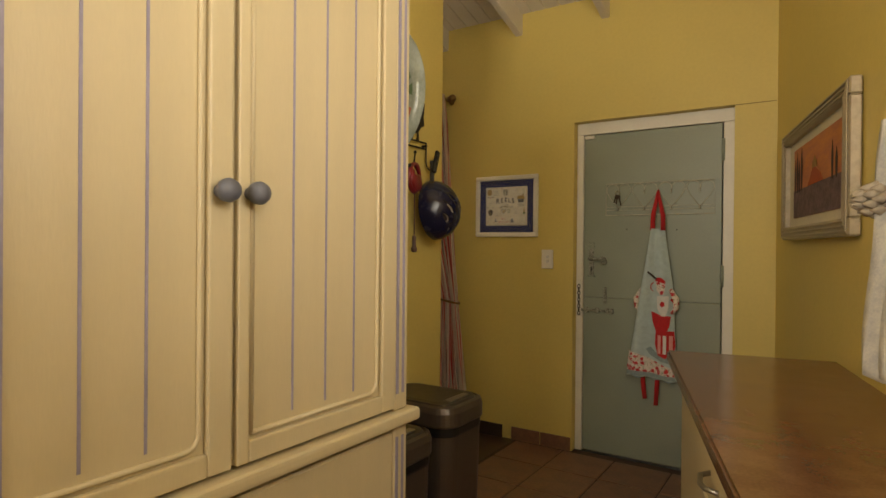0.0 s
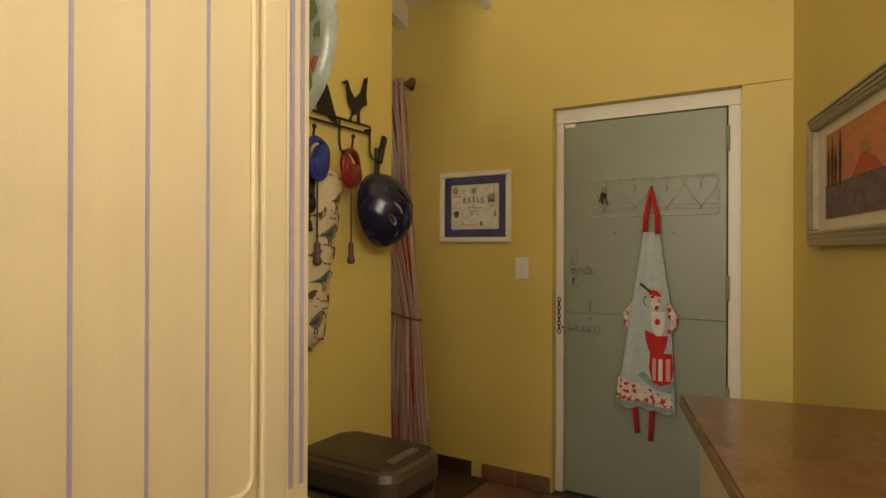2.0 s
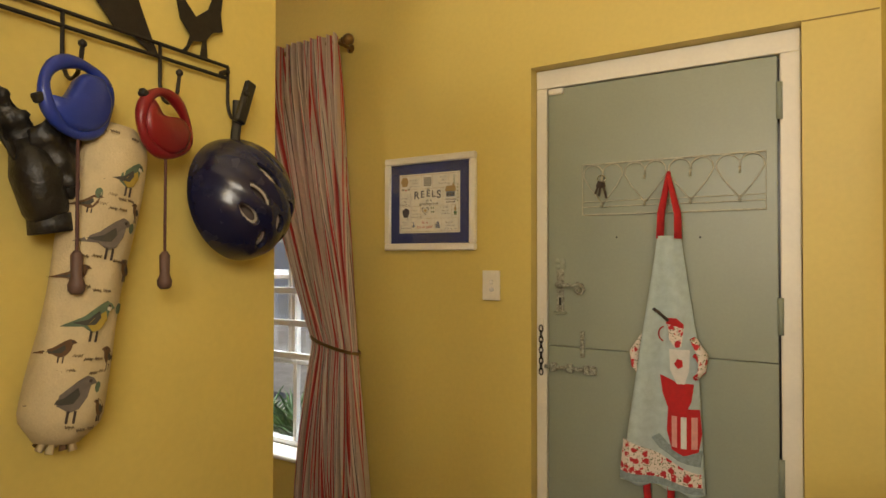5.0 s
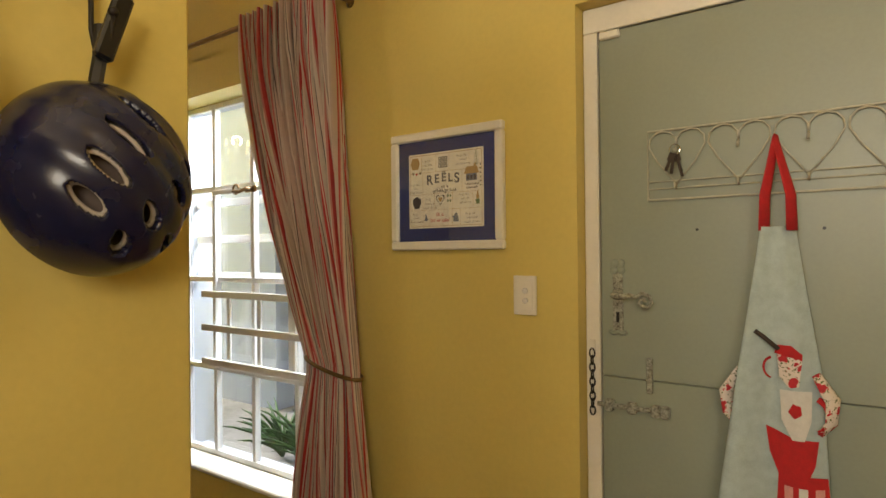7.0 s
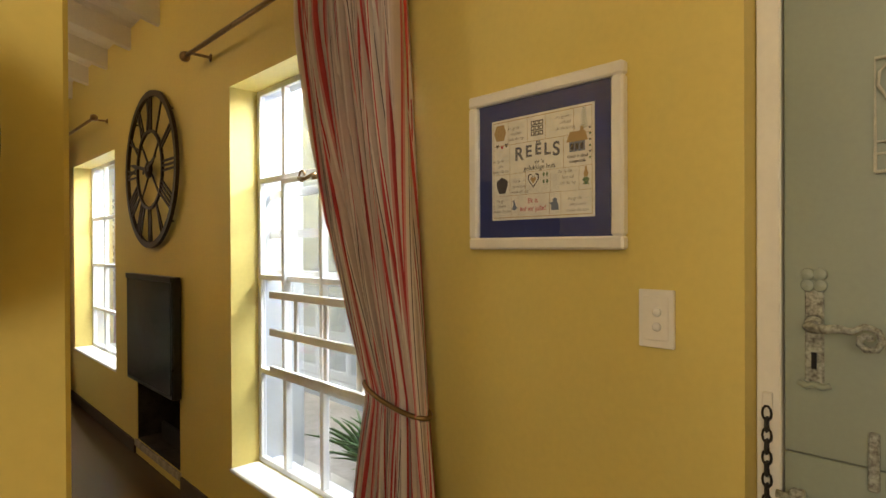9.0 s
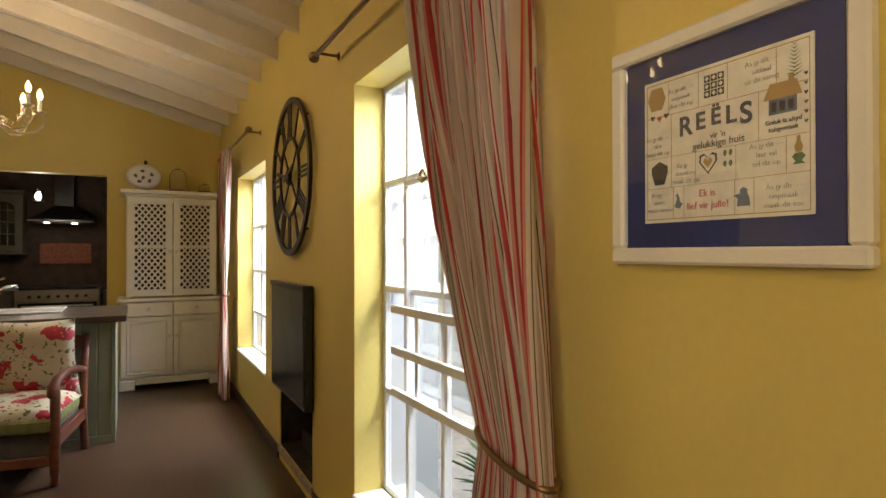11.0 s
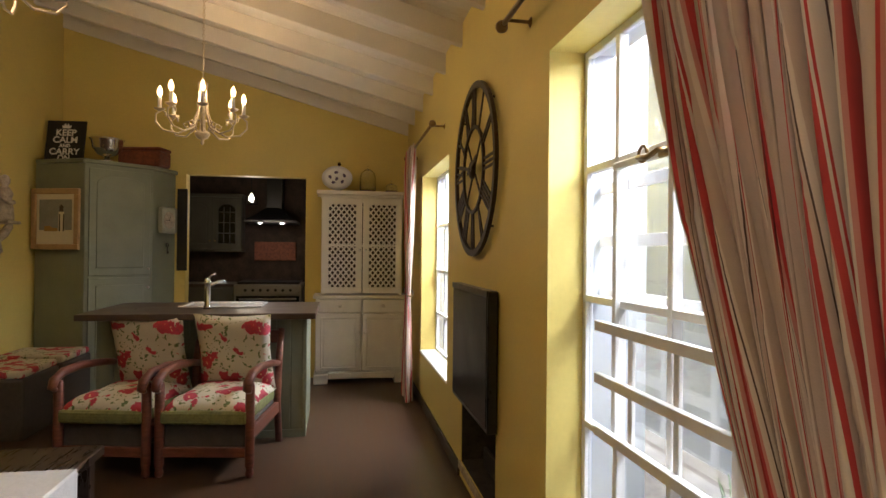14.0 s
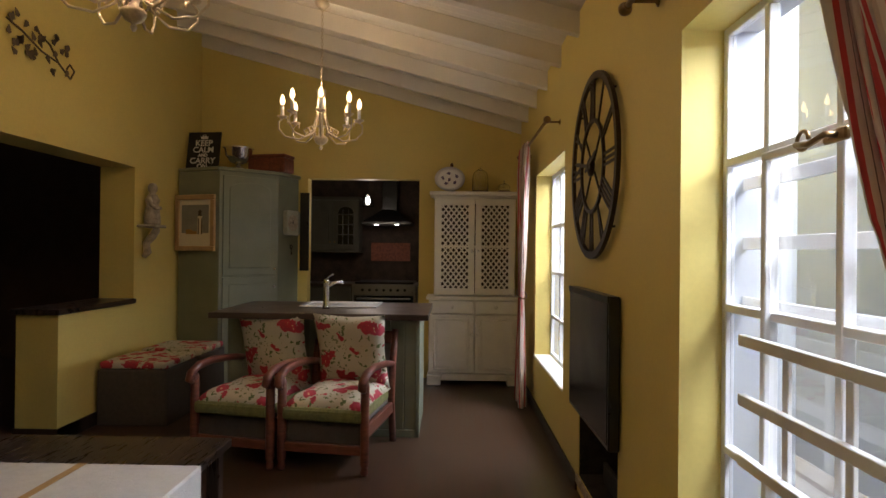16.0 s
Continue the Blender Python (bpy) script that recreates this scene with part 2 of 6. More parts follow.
def floral(name, base, petals, centre, size):
    """Large blossoms scattered over cloth, with small leaves between."""
    m = bpy.data.materials.new(name)
    m.use_nodes = True
    nt = m.node_tree
    b = nt.nodes["Principled BSDF"]
    tc = nt.nodes.new("ShaderNodeTexCoord")
    nz = nt.nodes.new("ShaderNodeTexNoise")
    nz.inputs["Scale"].default_value, nz.inputs["Detail"].default_value = size * 2.2, 2
    nt.links.new(tc.outputs["Object"], nz.inputs["Vector"])
    va = nt.nodes.new("ShaderNodeVectorMath")
    va.operation = "MULTIPLY_ADD"
    va.inputs[1].default_value = (0.16 * 6 / size,) * 3
    nt.links.new(nz.outputs["Color"], va.inputs[0])
    nt.links.new(tc.outputs["Object"], va.inputs[2])
    v1, v2 = nt.nodes.new("ShaderNodeTexVoronoi"), nt.nodes.new("ShaderNodeTexVoronoi")
    v1.inputs["Scale"].default_value, v2.inputs["Scale"].default_value = size, size * 3.1
    nt.links.new(va.outputs[0], v1.inputs["Vector"])
    nt.links.new(va.outputs[0], v2.inputs["Vector"])
    blossom = stops(nt, v1.outputs["Distance"], [(0, centre), (0.09, petals), (0.27, (petals[0] * 0.75, petals[1], petals[2])), (0.34, petals), (0.44, base)])
    leaf = stops(nt, v2.outputs["Distance"], [(0, (0.10, 0.14, 0.05)), (0.22, (0.16, 0.18, 0.07)), (0.34, base)])
    spx = nt.nodes.new("ShaderNodeSeparateColor")
    nt.links.new(v2.outputs["Color"], spx.inputs[0])
    sel = nt.nodes.new("ShaderNodeMath")
    sel.operation = "GREATER_THAN"
    sel.inputs[1].default_value = 0.22
    nt.links.new(spx.outputs[0], sel.inputs[0])
    bk = nt.nodes.new("ShaderNodeMix")
    bk.data_type = "RGBA"
    bk.inputs[6].default_value = (*base, 1)
    nt.links.new(sel.outputs[0], bk.inputs[0])
    nt.links.new(leaf, bk.inputs[7])
    near = nt.nodes.new("ShaderNodeMath")
    near.operation = "LESS_THAN"
    near.inputs[1].default_value = 0.44
    nt.links.new(v1.outputs["Distance"], near.inputs[0])
    sp1 = nt.nodes.new("ShaderNodeSeparateColor")
    nt.links.new(v1.outputs["Color"], sp1.inputs[0])
    keep = nt.nodes.new("ShaderNodeMath")
    keep.operation = "GREATER_THAN"
    keep.inputs[1].default_value = 0.12
    nt.links.new(sp1.outputs[1], keep.inputs[0])
    both = nt.nodes.new("ShaderNodeMath")
    both.operation = "MULTIPLY"
    nt.links.new(near.outputs[0], both.inputs[0])
    nt.links.new(keep.outputs[0], both.inputs[1])
    mx = nt.nodes.new("ShaderNodeMix")
    mx.data_type = "RGBA"
    nt.links.new(both.outputs[0], mx.inputs[0])
    nt.links.new(bk.outputs[2], mx.inputs[6])
    nt.links.new(blossom, mx.inputs[7])
    nt.links.new(mx.outputs[2], b.inputs["Base Color"])
    b.inputs["Roughness"].default_value = 0.85
    return m


FLORAL = floral("floral_cushion_cloth", (0.54, 0.49, 0.37), (0.45, 0.035, 0.055), (0.70, 0.45, 0.25), 9.0)
DOTS = floral("strawberry_print", (0.74, 0.66, 0.60), (0.55, 0.03, 0.04), (0.5, 0.02, 0.03), 42)
HANKY = mat("grey_blue_printed_cotton", (0.70, 0.68, 0.64), 0.9, 0.2, 26, 0.4, 200, dark=(0.42, 0.43, 0.48))
SEATGREEN = mat("olive_seat_cloth", (0.20, 0.20, 0.065), 0.85, 0.2, 30, 0.3)


# ---- mesh tools ----
def link(name, bm, material, parent=None, smooth=False, label=""):
    me = bpy.data.meshes.new(name)
    bm.normal_update()
    bm.to_mesh(me)
    bm.free()
    if smooth:
        me.polygons.foreach_set("use_smooth", [True] * len(me.polygons))
    me.materials.append(material)
    ob = new(name, me)
    if parent:
        ob.parent = parent
    if label:
        ob["label"] = label
    return ob


def part(name, bm, material, parent, label="", smooth=False):
    return link(name, bm, material, parent, smooth, label)


def thing(name, label, category, m=None, group=""):
    ob = tagged(new(name), label, category, group)
    if m is not None:
        ob.matrix_world = m
    return ob


def structure(ob, label="", category=""):
    return tagged(ob, label, category, kind="structure")


def box(x0, x1, y0, y1, z0, z1, bevel=0.0, bm=None, seg=1):
    own = bm is None
    q = bmesh.new()
    bmesh.ops.create_cube(q, size=1)
    bmesh.ops.scale(q, vec=(x1 - x0, y1 - y0, z1 - z0), verts=q.verts)
    bmesh.ops.translate(q, vec=((x0 + x1) / 2, (y0 + y1) / 2, (z0 + z1) / 2), verts=q.verts)
    if bevel:
        bmesh.ops.bevel(q, geom=q.edges[:], offset=bevel, segments=seg, affect="EDGES", profile=0.6)
    if own:
        return q
    return absorb(bm, q)


def absorb(bm, q):
    me = bpy.data.meshes.new("tmp")
    q.to_mesh(me)
    q.free()
    bm.from_mesh(me)
    bpy.data.meshes.remove(me)
    return bm


def lathe(profile, seg=20, bm=None):
    """Turns (radius, height) pairs about z."""
    bm = bm or bmesh.new()
    rings = []
    for r, z in profile:
        rings.append([bm.verts.new((max(r, 1e-4) * math.cos(2 * math.pi * k / seg), max(r, 1e-4) * math.sin(2 * math.pi * k / seg), z)) for k in range(seg)])
    for a, c in zip(rings, rings[1:]):
        for k in range(seg):
            bm.faces.new((a[k], a[(k + 1) % seg], c[(k + 1) % seg], c[k]))
    bm.faces.new(rings[0][::-1])
    bm.faces.new(rings[-1])
    return bm


def tube(points, radius, seg=8, bm=None, flat=1.0):
    """A rod along points."""
    bm = bm or bmesh.new()
    pts = [Vector(p) for p in points]
    rings, side = [], None
    for i, p in enumerate(pts):
        d = (pts[min(i + 1, len(pts) - 1)] - pts[max(i - 1, 0)]).normalized()
        if side is None:
            side = d.orthogonal().normalized()
        side = (side - d * side.dot(d)).normalized()
        up = d.cross(side)
        r = radius[i] if isinstance(radius, (list, tuple)) else radius
        rings.append([bm.verts.new(p + (side * math.cos(2 * math.pi * k / seg) + up * flat * math.sin(2 * math.pi * k / seg)) * r) for k in range(seg)])
    for a, c in zip(rings, rings[1:]):
        for k in range(seg):
            bm.faces.new((a[k], a[(k + 1) % seg], c[(k + 1) % seg], c[k]))
    bm.faces.new(rings[0][::-1])
    bm.faces.new(rings[-1])
    return bm


def slab(outline, depth, bm=None, bevel=0.0):
    """An outline in x, z pushed back along y from 0 to depth."""
    q = bmesh.new()
    f = q.faces.new([q.verts.new((x, 0, z)) for x, z in outline])
    r = bmesh.ops.extrude_face_region(q, geom=[f])
    bmesh.ops.translate(q, vec=(0, depth, 0), verts=[v for v in r["geom"] if isinstance(v, bmesh.types.BMVert)])
    bmesh.ops.recalc_face_normals(q, faces=q.faces[:])
    if bevel:
        bmesh.ops.bevel(q, geom=[e for e in q.edges], offset=bevel, segments=1, affect="EDGES")
    return q if bm is None else absorb(bm, q)


def moved(bm, m):
    bmesh.ops.transform(bm, matrix=m, verts=bm.verts)
    return bm


def frame_ring(w, h, rail, depth, bevel=0.004):
    """A rectangular frame, centred, in x and z, from y 0 towards -depth."""
    bm = bmesh.new()
    for x0, x1, z0, z1 in ((-w / 2, w / 2, h / 2 - rail, h / 2), (-w / 2, w / 2, -h / 2, -h / 2 + rail), (-w / 2, -w / 2 + rail, -h / 2 + rail, h / 2 - rail), (w / 2 - rail, w / 2, -h / 2 + rail, h / 2 - rail)):
        box(x0, x1, -depth, 0, z0, z1, bevel, bm)
    return bm


def words(text, size, material, parent, m, name="lettering", bold=0.0):
    cu = bpy.data.curves.new(name, "FONT")
    cu.body, cu.size, cu.align_x, cu.extrude, cu.offset = text, size, "CENTER", 0.0004, bold
    tmp = bpy.data.objects.new("tmp", cu)
    scene.collection.objects.link(tmp)
    me = bpy.data.meshes.new_from_object(tmp.evaluated_get(bpy.context.evaluated_depsgraph_get()))
    bpy.data.objects.remove(tmp)
    me.materials.append(material)
    ob = new(name, me)
    ob.parent = parent
    ob.matrix_local = m @ pose(0, 0, 0, 90, 0, 0)
    return ob


def arc(cx, cz, r, a0, a1, n, y=0.0):
    return [(cx + r * math.cos(radians(a0 + (a1 - a0) * k / n)), y, cz + r * math.sin(radians(a0 + (a1 - a0) * k / n))) for k in range(n + 1)]


def empty_of(name, label, category):
    return structure(new(name), label, category)


# ---- large structure ----
WY, WT = 4.6, 0.25          # inner face and thickness of the window wall
RISE = 0.267                # slope of the roof


def rafter_z(y):
    return 2.66 + RISE * (WY - y)


wall = bmesh.new()
Y0, Y1 = WY, WY + WT
TOPZ = 2.9
W1 = (-0.81, 0.42, 0.29, 2.10)
W2 = (-4.05, -2.76, 0.46, 2.05)
FP = (-2.27, -1.49, 0.10, 0.56)
DR = (1.46, 2.36, 0.0, 2.05)
xs = [-5.5, W2[0], W2[1], FP[0], FP[1], W1[0], W1[1], DR[0], DR[1], 2.80]
for a, c in ((0, 1), (2, 3), (4, 5), (6, 7), (8, 9)):
    box(xs[a], xs[c], Y0, Y1, 0, TOPZ, 0, wall)
for x0, x1, z0, z1 in (W1, W2, FP, DR):
    box(x0, x1, Y0, Y1, z1, TOPZ, 0, wall)
    if z0 > 0:
        box(x0, x1, Y0, Y1, 0, z0, 0, wall)
bmesh.ops.remove_doubles(wall, verts=wall.verts, dist=0.0005)
structure(link("wall_north", wall, WALL), "yellow painted plaster wall with windows and a recessed door", "wall")

east = bmesh.new()
ANG = math.degrees(math.atan(0.217))
SLANT = pose(2.56, 4.6, 0, 0, 0, ANG)      # local -y runs along the slanted wall towards the kitchen end
WK = (-3.70, -2.50, 1.40, 2.42)
for y0, y1, z0, z1 in ((-6.5, WK[0], 0, 4.2), (WK[1], 0.06, 0, 4.2), (WK[0], WK[1], 0, WK[2]), (WK[0], WK[1], WK[3], 4.2)):
    box(0, 0.2, y0, y1, z0, z1, 0, east)
moved(east, SLANT)
structure(link("wall_east", east, WALL), "yellow painted plaster wall with a framed picture", "wall")
# unseen wall; the opening is only added to hold the fill lamp
sw_ = bmesh.new()
for x0, x1, z0, z1 in ((1.0, 1.45, 0, 4.8), (2.85, 4.5, 0, 4.8), (1.45, 2.85, 0, 1.5), (1.45, 2.85, 2.9, 4.8)):
    box(x0, x1, -1.75, -1.6, z0, z1, 0, sw_)
structure(link("wall_kitchen_south", sw_, WALL), "unseen yellow plaster wall with an added opening for a fill lamp", "wall")
structure(link("wall_partition", box(1.0, 1.145, -1.6, 3.585, 0, 4.4, 0.006), WALL), "yellow plaster partition with a row of hooks", "wall")
far = bmesh.new()
K0, K1, KZ = 2.28, 3.50, 2.16
box(-5.4, -5.25, 0.9, K0, 0, 4.0, 0, far)
box(-5.4, -5.25, K1, WY, 0, 4.0, 0, far)
box(-5.4, -5.25, K0, K1, KZ, 4.0, 0, far)
structure(link("wall_west", far, WALL), "yellow end wall with an opening to the kitchen", "wall")
left = bmesh.new()
LY = 1.10
box(-5.25, -3.92, LY - 0.3, LY, 0, 4.2, 0, left)
box(-3.92, -1.4, LY - 0.3, LY, 2.08, 4.2, 0, left)
box(-1.4, 1.0, LY - 0.3, LY, 0, 4.2, 0, left)
box(-3.92, -2.96, LY - 0.3, LY, 0, 0.90, 0, left)
structure(link("wall_south", left, WALL), "yellow wall with a wide opening above a half wall", "wall")
structure(link("half_wall_cap", box(-3.92, -2.93, LY - 0.33, LY + 0.03, 0.90, 0.94, 0.006), DARKWOOD), "dark wooden cap on the half wall", "sill")
bb = bmesh.new()
box(-3.2, -2.948, LY - 0.31, LY + 0.012, 0, 0.10, 0, bb)
box(-5.25, -2.948, LY, LY + 0.012, 0, 0.10, 0, bb)
for a, c in ((-5.25, FP[0] - 0.03), (FP[1] + 0.03, 0.98)):
    box(a, c, WY - 0.014, WY, 0, 0.085, 0.003, bb)
structure(link("baseboard", bb, SKIRT), "dark stained wooden skirting", "baseboard")
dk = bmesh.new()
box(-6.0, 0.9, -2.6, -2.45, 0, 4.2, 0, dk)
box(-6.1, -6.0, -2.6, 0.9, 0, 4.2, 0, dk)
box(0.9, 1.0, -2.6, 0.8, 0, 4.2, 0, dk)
structure(link("wall_back_room", dk, DARKROOM), "walls of the room beyond, its dimness put into their brown", "wall")
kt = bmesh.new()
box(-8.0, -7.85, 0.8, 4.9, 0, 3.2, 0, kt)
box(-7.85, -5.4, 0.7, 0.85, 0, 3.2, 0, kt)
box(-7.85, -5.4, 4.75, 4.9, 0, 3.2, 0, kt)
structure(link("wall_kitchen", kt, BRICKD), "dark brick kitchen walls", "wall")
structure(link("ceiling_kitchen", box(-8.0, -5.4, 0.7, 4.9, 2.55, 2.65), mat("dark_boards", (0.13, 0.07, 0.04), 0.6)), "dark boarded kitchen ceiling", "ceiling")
structure(link("floor_living", box(-8.0, 1.07, -2.6, 4.6, -0.1, 0.0), PLANK), "dark brown wood floor with a dull sheen", "floor")
floor_tiles = structure(link("floor_entry", box(1.07, 4.5, -1.75, 4.66, -0.1, -0.006), GROUT), "terracotta coloured floor tiles with dark grout", "floor")

# roof boards and rafters in one mesh
ceil = bmesh.new()
TH = math.degrees(math.atan(RISE))
L = 7.9 / math.cos(math.atan(RISE))
BASE = pose(0, WY + 0.28, rafter_z(WY + 0.28), 0, 0, 0) @ pose(0, 0, 0, -TH)
q = bmesh.new()
x = -5.5
while x < 4.7:
    box(x, x + 0.094, -L, 0, 0.135, 0.155, 0.004, q)
    x += 0.098
box(-5.6, 4.8, -L, 0, 0.156, 0.22, 0, q)
absorb(ceil, moved(q, BASE))
q = bmesh.new()
x = 0.50 - 0.575 * 10
while x < 4.6:
    box(x - 0.025, x + 0.025, -L, -0.22, 0.0, 0.135, 0.004, q)
    x += 0.575
absorb(ceil, moved(q, BASE))
structure(link("ceiling", ceil, CEIL), "sloping ceiling of cream painted boards and exposed rafters", "ceiling")


# windows
def window(name, x0, x1, z0, z1, cols, rows, casement, label):
    w = structure(new(name), label, "window")
    fr = bmesh.new()
    y0, y1 = 4.735, 4.765
    for a, c in ((x0, x0 + 0.028), (x1 - 0.028, x1)):
        box(a, c, y0, y1, z0, z1, 0.003, fr)
    for a, c in ((z0, z0 + 0.028), (z1 - 0.028, z1)):
        box(x0 + 0.028, x1 - 0.028, y0, y1, a, c, 0.003, fr)
    part("window_frame", fr, STEELW, w)
    for xx in cols:
        part("glazing_bar", box(xx - 0.013, xx + 0.013, y0 - 0.004, y1, z0 + 0.028, z1 - 0.028, 0.003), STEELW, w)
    for zz in rows:
        part("glazing_bar", box(x0 + 0.028, x1 - 0.028, y0 - 0.002, y1 + 0.002, zz - 0.013, zz + 0.013, 0.003), STEELW, w)
    cx = [x0 + 0.028] + [c for c in cols] + [x1 - 0.028]
    rz = [z0 + 0.028] + sorted(rows) + [z1 - 0.028]
    for a, c in zip(cx, cx[1:]):
        for d, e in zip(rz, rz[1:]):
            p = part("pane", box(a + 0.002, c - 0.002, 4.75, 4.753, d + 0.002, e - 0.002), GLASS, w)
            p.visible_shadow = False
    if casement:
        a, c, d, e = casement
        part("casement", moved(frame_ring(c - a, e - d, 0.024, 0.018, 0.003), pose((a + c) / 2, y0 - 0.004, (d + e) / 2)), STEELW, w)
    return w


w1 = window("window_1", W1[0], W1[1], 0.31, 2.10, (-0.545, -0.235, 0.075), (1.665, 1.205, 0.755), (-0.535, 0.065, 0.765, 1.655), "tall white steel window with small panes and a casement")
window("window_2", W2[0], W2[1], 0.48, 2.05, (-3.62, -3.19), (1.60, 1.20, 0.82), None, "white steel window with small panes beside a striped curtain")
for x0, x1, z in ((W1[0], W1[1], 0.29), (W2[0], W2[1], 0.46)):
    structure(link("window_sill", box(x0 - 0.0, x1 + 0.0, WY - 0.012, 4.735, z, z + 0.02, 0.005), WHITE), "white painted window sill", "sill")
for x0, x1, z0, z1 in (W1, W2):
    rv = bmesh.new()
    box(x0, x0 + 0.006, 4.767, 4.853, z0, z1, 0, rv)
    box(x1 - 0.006, x1, 4.767, 4.853, z0, z1, 0, rv)
    box(x0 + 0.006, x1 - 0.006, 4.767, 4.853, z0, z0 + 0.018, 0, rv)
    box(x0 + 0.006, x1 - 0.006, 4.767, 4.853, z1 - 0.006, z1, 0, rv)
    structure(link("outer_reveal", rv, PLASTER), "white plastered outer window reveal", "trim")
guard = thing("window_guard", "white painted flat steel bars across the window", "window guard")
for z in (1.135, 0.968, 0.80):
    part("bar", box(-0.565, 0.40, 4.668, 4.69, z - 0.016, z + 0.016, 0.002), STEELW, guard)
for x in (-0.375, -0.14, 0.10, 0.33):
    part("upright", box(x - 0.013, x + 0.013, 4.692, 4.704, 0.80, 1.135, 0.002), STEELW, guard)
og = thing("outer_guard", "white painted steel bars outside the window", "window guard")
for z in (1.60, 1.41, 1.22):
    part("bar", box(W1[0] + 0.005, W1[1] - 0.005, 4.80, 4.812, z - 0.02, z + 0.02, 0.002), STEELW, og)
hd = thing("casement_handle", "weathered brass window catch", "window catch")
part("plate", box(-0.25, -0.17, 4.700, 4.714, 1.625, 1.655, 0.004), BRASS, hd)
part("lever", tube([(-0.2, 4.70, 1.64), (-0.2, 4.675, 1.64), (-0.24, 4.665, 1.625), (-0.29, 4.665, 1.632)], 0.008), BRASS, hd, smooth=True)
part("ring", tube(arc(-0.275, 1.64, 0.022, 0, 330, 12, 4.672), 0.005), BRASS, hd, smooth=True)

# kitchen-end window on the slanted wall
kw = structure(new("window_3"), "bright window behind the worktop", "window")
kw.matrix_world = SLANT
fr = bmesh.new()
for y0, y1, z0, z1 in ((WK[0], WK[0] + 0.05, WK[2], WK[3]), (WK[1] - 0.05, WK[1], WK[2], WK[3]), (WK[0] + 0.05, WK[1] - 0.05, WK[2], WK[2] + 0.05), (WK[0] + 0.05, WK[1] - 0.05, WK[3] - 0.05, WK[3])):
    box(0.09, 0.13, y0, y1, z0, z1, 0.003, fr)
part("window_frame", fr, STEELW, kw)
p = part("pane", box(0.105, 0.109, WK[0] + 0.05, WK[1] - 0.05, WK[2] + 0.05, WK[3] - 0.05), GLASS, kw)
p.visible_shadow = False

# door
frm = structure(new("door_frame"), "off-white painted door frame", "door frame")
part("jamb", box(1.462, 1.505, 4.653, 4.76, 0, 1.974, 0.003), WHITE, frm)
part("jamb", box(2.300, 2.358, 4.653, 4.76, 0, 1.974, 0.003), WHITE, frm)
part("head", box(1.462, 2.358, 4.653, 4.76, 1.975, 2.048, 0.003), WHITE, frm)
door = structure(new("door_1"), "closed green-grey painted stable door in two halves", "door")
part("upper_leaf", box(1.510, 2.293, 4.655, 4.70, 0.967, 1.969, 0.002), DOORG, door)
part("lower_leaf", box(1.510, 2.293, 4.655, 4.70, 0.012, 0.9645, 0.002), DOORG, door)
# door-sized black sheet, added so the gaps round the leaves look shaded
part("gap_shade_sheet", box(1.506, 2.299, 4.702, 4.712, 0.0, 1.973), BLACKP, door, "black sheet standing in for shade in the door gaps")
structure(link("door_backing", box(1.46, 2.36, 4.77, 4.85, 0, 2.05), WHITE), "outer side of the doorway", "wall")
for z in (1.82, 1.12, 0.60):
    h = part("hinge", tube([(2.299, 4.648, z - 0.06), (2.299, 4.648, z + 0.06)], 0.009), DOORG, door, smooth=True)
hnd = part("lock_plate", box(1.545, 1.575, 4.650, 4.655, 1.10, 1.27, 0.002), CHIPPED, door, "chipped painted lock plate")
coil = [(1.648 + (0.026 - 0.0022 * k) * math.cos(radians(150 - 50 * k)), 4.603, 1.190 + (0.026 - 0.0022 * k) * math.sin(radians(150 - 50 * k))) for k in range(11)]
part("handle", tube([(1.56, 4.652, 1.205), (1.56, 4.612, 1.205), (1.585, 4.605, 1.203), (1.608, 4.604, 1.206)] + coil, [0.010, 0.009, 0.0085, 0.0075] + [0.0058] * 11), CHIPPED, hnd, "scrolled lever handle", True)
part("rose", moved(lathe([(0.017, 0), (0.015, 0.006), (0.010, 0.012)], 14), pose(1.56, 4.650, 1.205, 90)), CHIPPED, hnd, smooth=True)
part("plate_foot", tube([(1.535, 4.651, 1.098), (1.548, 4.649, 1.092), (1.56, 4.649, 1.098), (1.572, 4.649, 1.092), (1.585, 4.651, 1.098)], 0.006, 6), DOORG, hnd, smooth=True)
part("keyhole", box(1.556, 1.564, 4.647, 4.650, 1.125, 1.155), BLACKP, hnd)
rs = bmesh.new()
for k in range(4):
    absorb(rs, moved(lathe([(0.012, 0), (0.010, 0.004), (0.002, 0.006)], 10), pose(1.56 + 0.014 * math.cos(k * 1.57 + 0.8), 4.650, 1.285 + 0.014 * math.sin(k * 1.57 + 0.8), 90)))
part("rosette", rs, DOORG, door)
bl = part("bolt", tube([(1.50, 4.643, 0.885), (1.70, 4.643, 0.885)], 0.0075), CHIPPED, door, "worn steel barrel bolt", True)
for x in (1.535, 1.60, 1.665, 1.69):
    part("bracket", box(x - 0.012, x + 0.012, 4.634, 4.655, 0.868, 0.902, 0.004), CHIPPED, bl)
part("catch", box(1.640, 1.656, 4.642, 4.655, 0.93, 1.03, 0.003), CHIPPED, door)
part("door_stay", box(1.515, 1.575, 4.64, 4.655, 1.945, 1.968, 0.004), WHITE, door)
for x, z in ((1.775, 1.385), (2.06, 1.38)):
    part("nail_hole", moved(lathe([(0.004, 0), (0.004, 0.001)], 8), pose(x, 4.655, z, 90)), BLACKP, door)
ch = thing("door_chain", "dark worn security chain on the door frame", "chain")
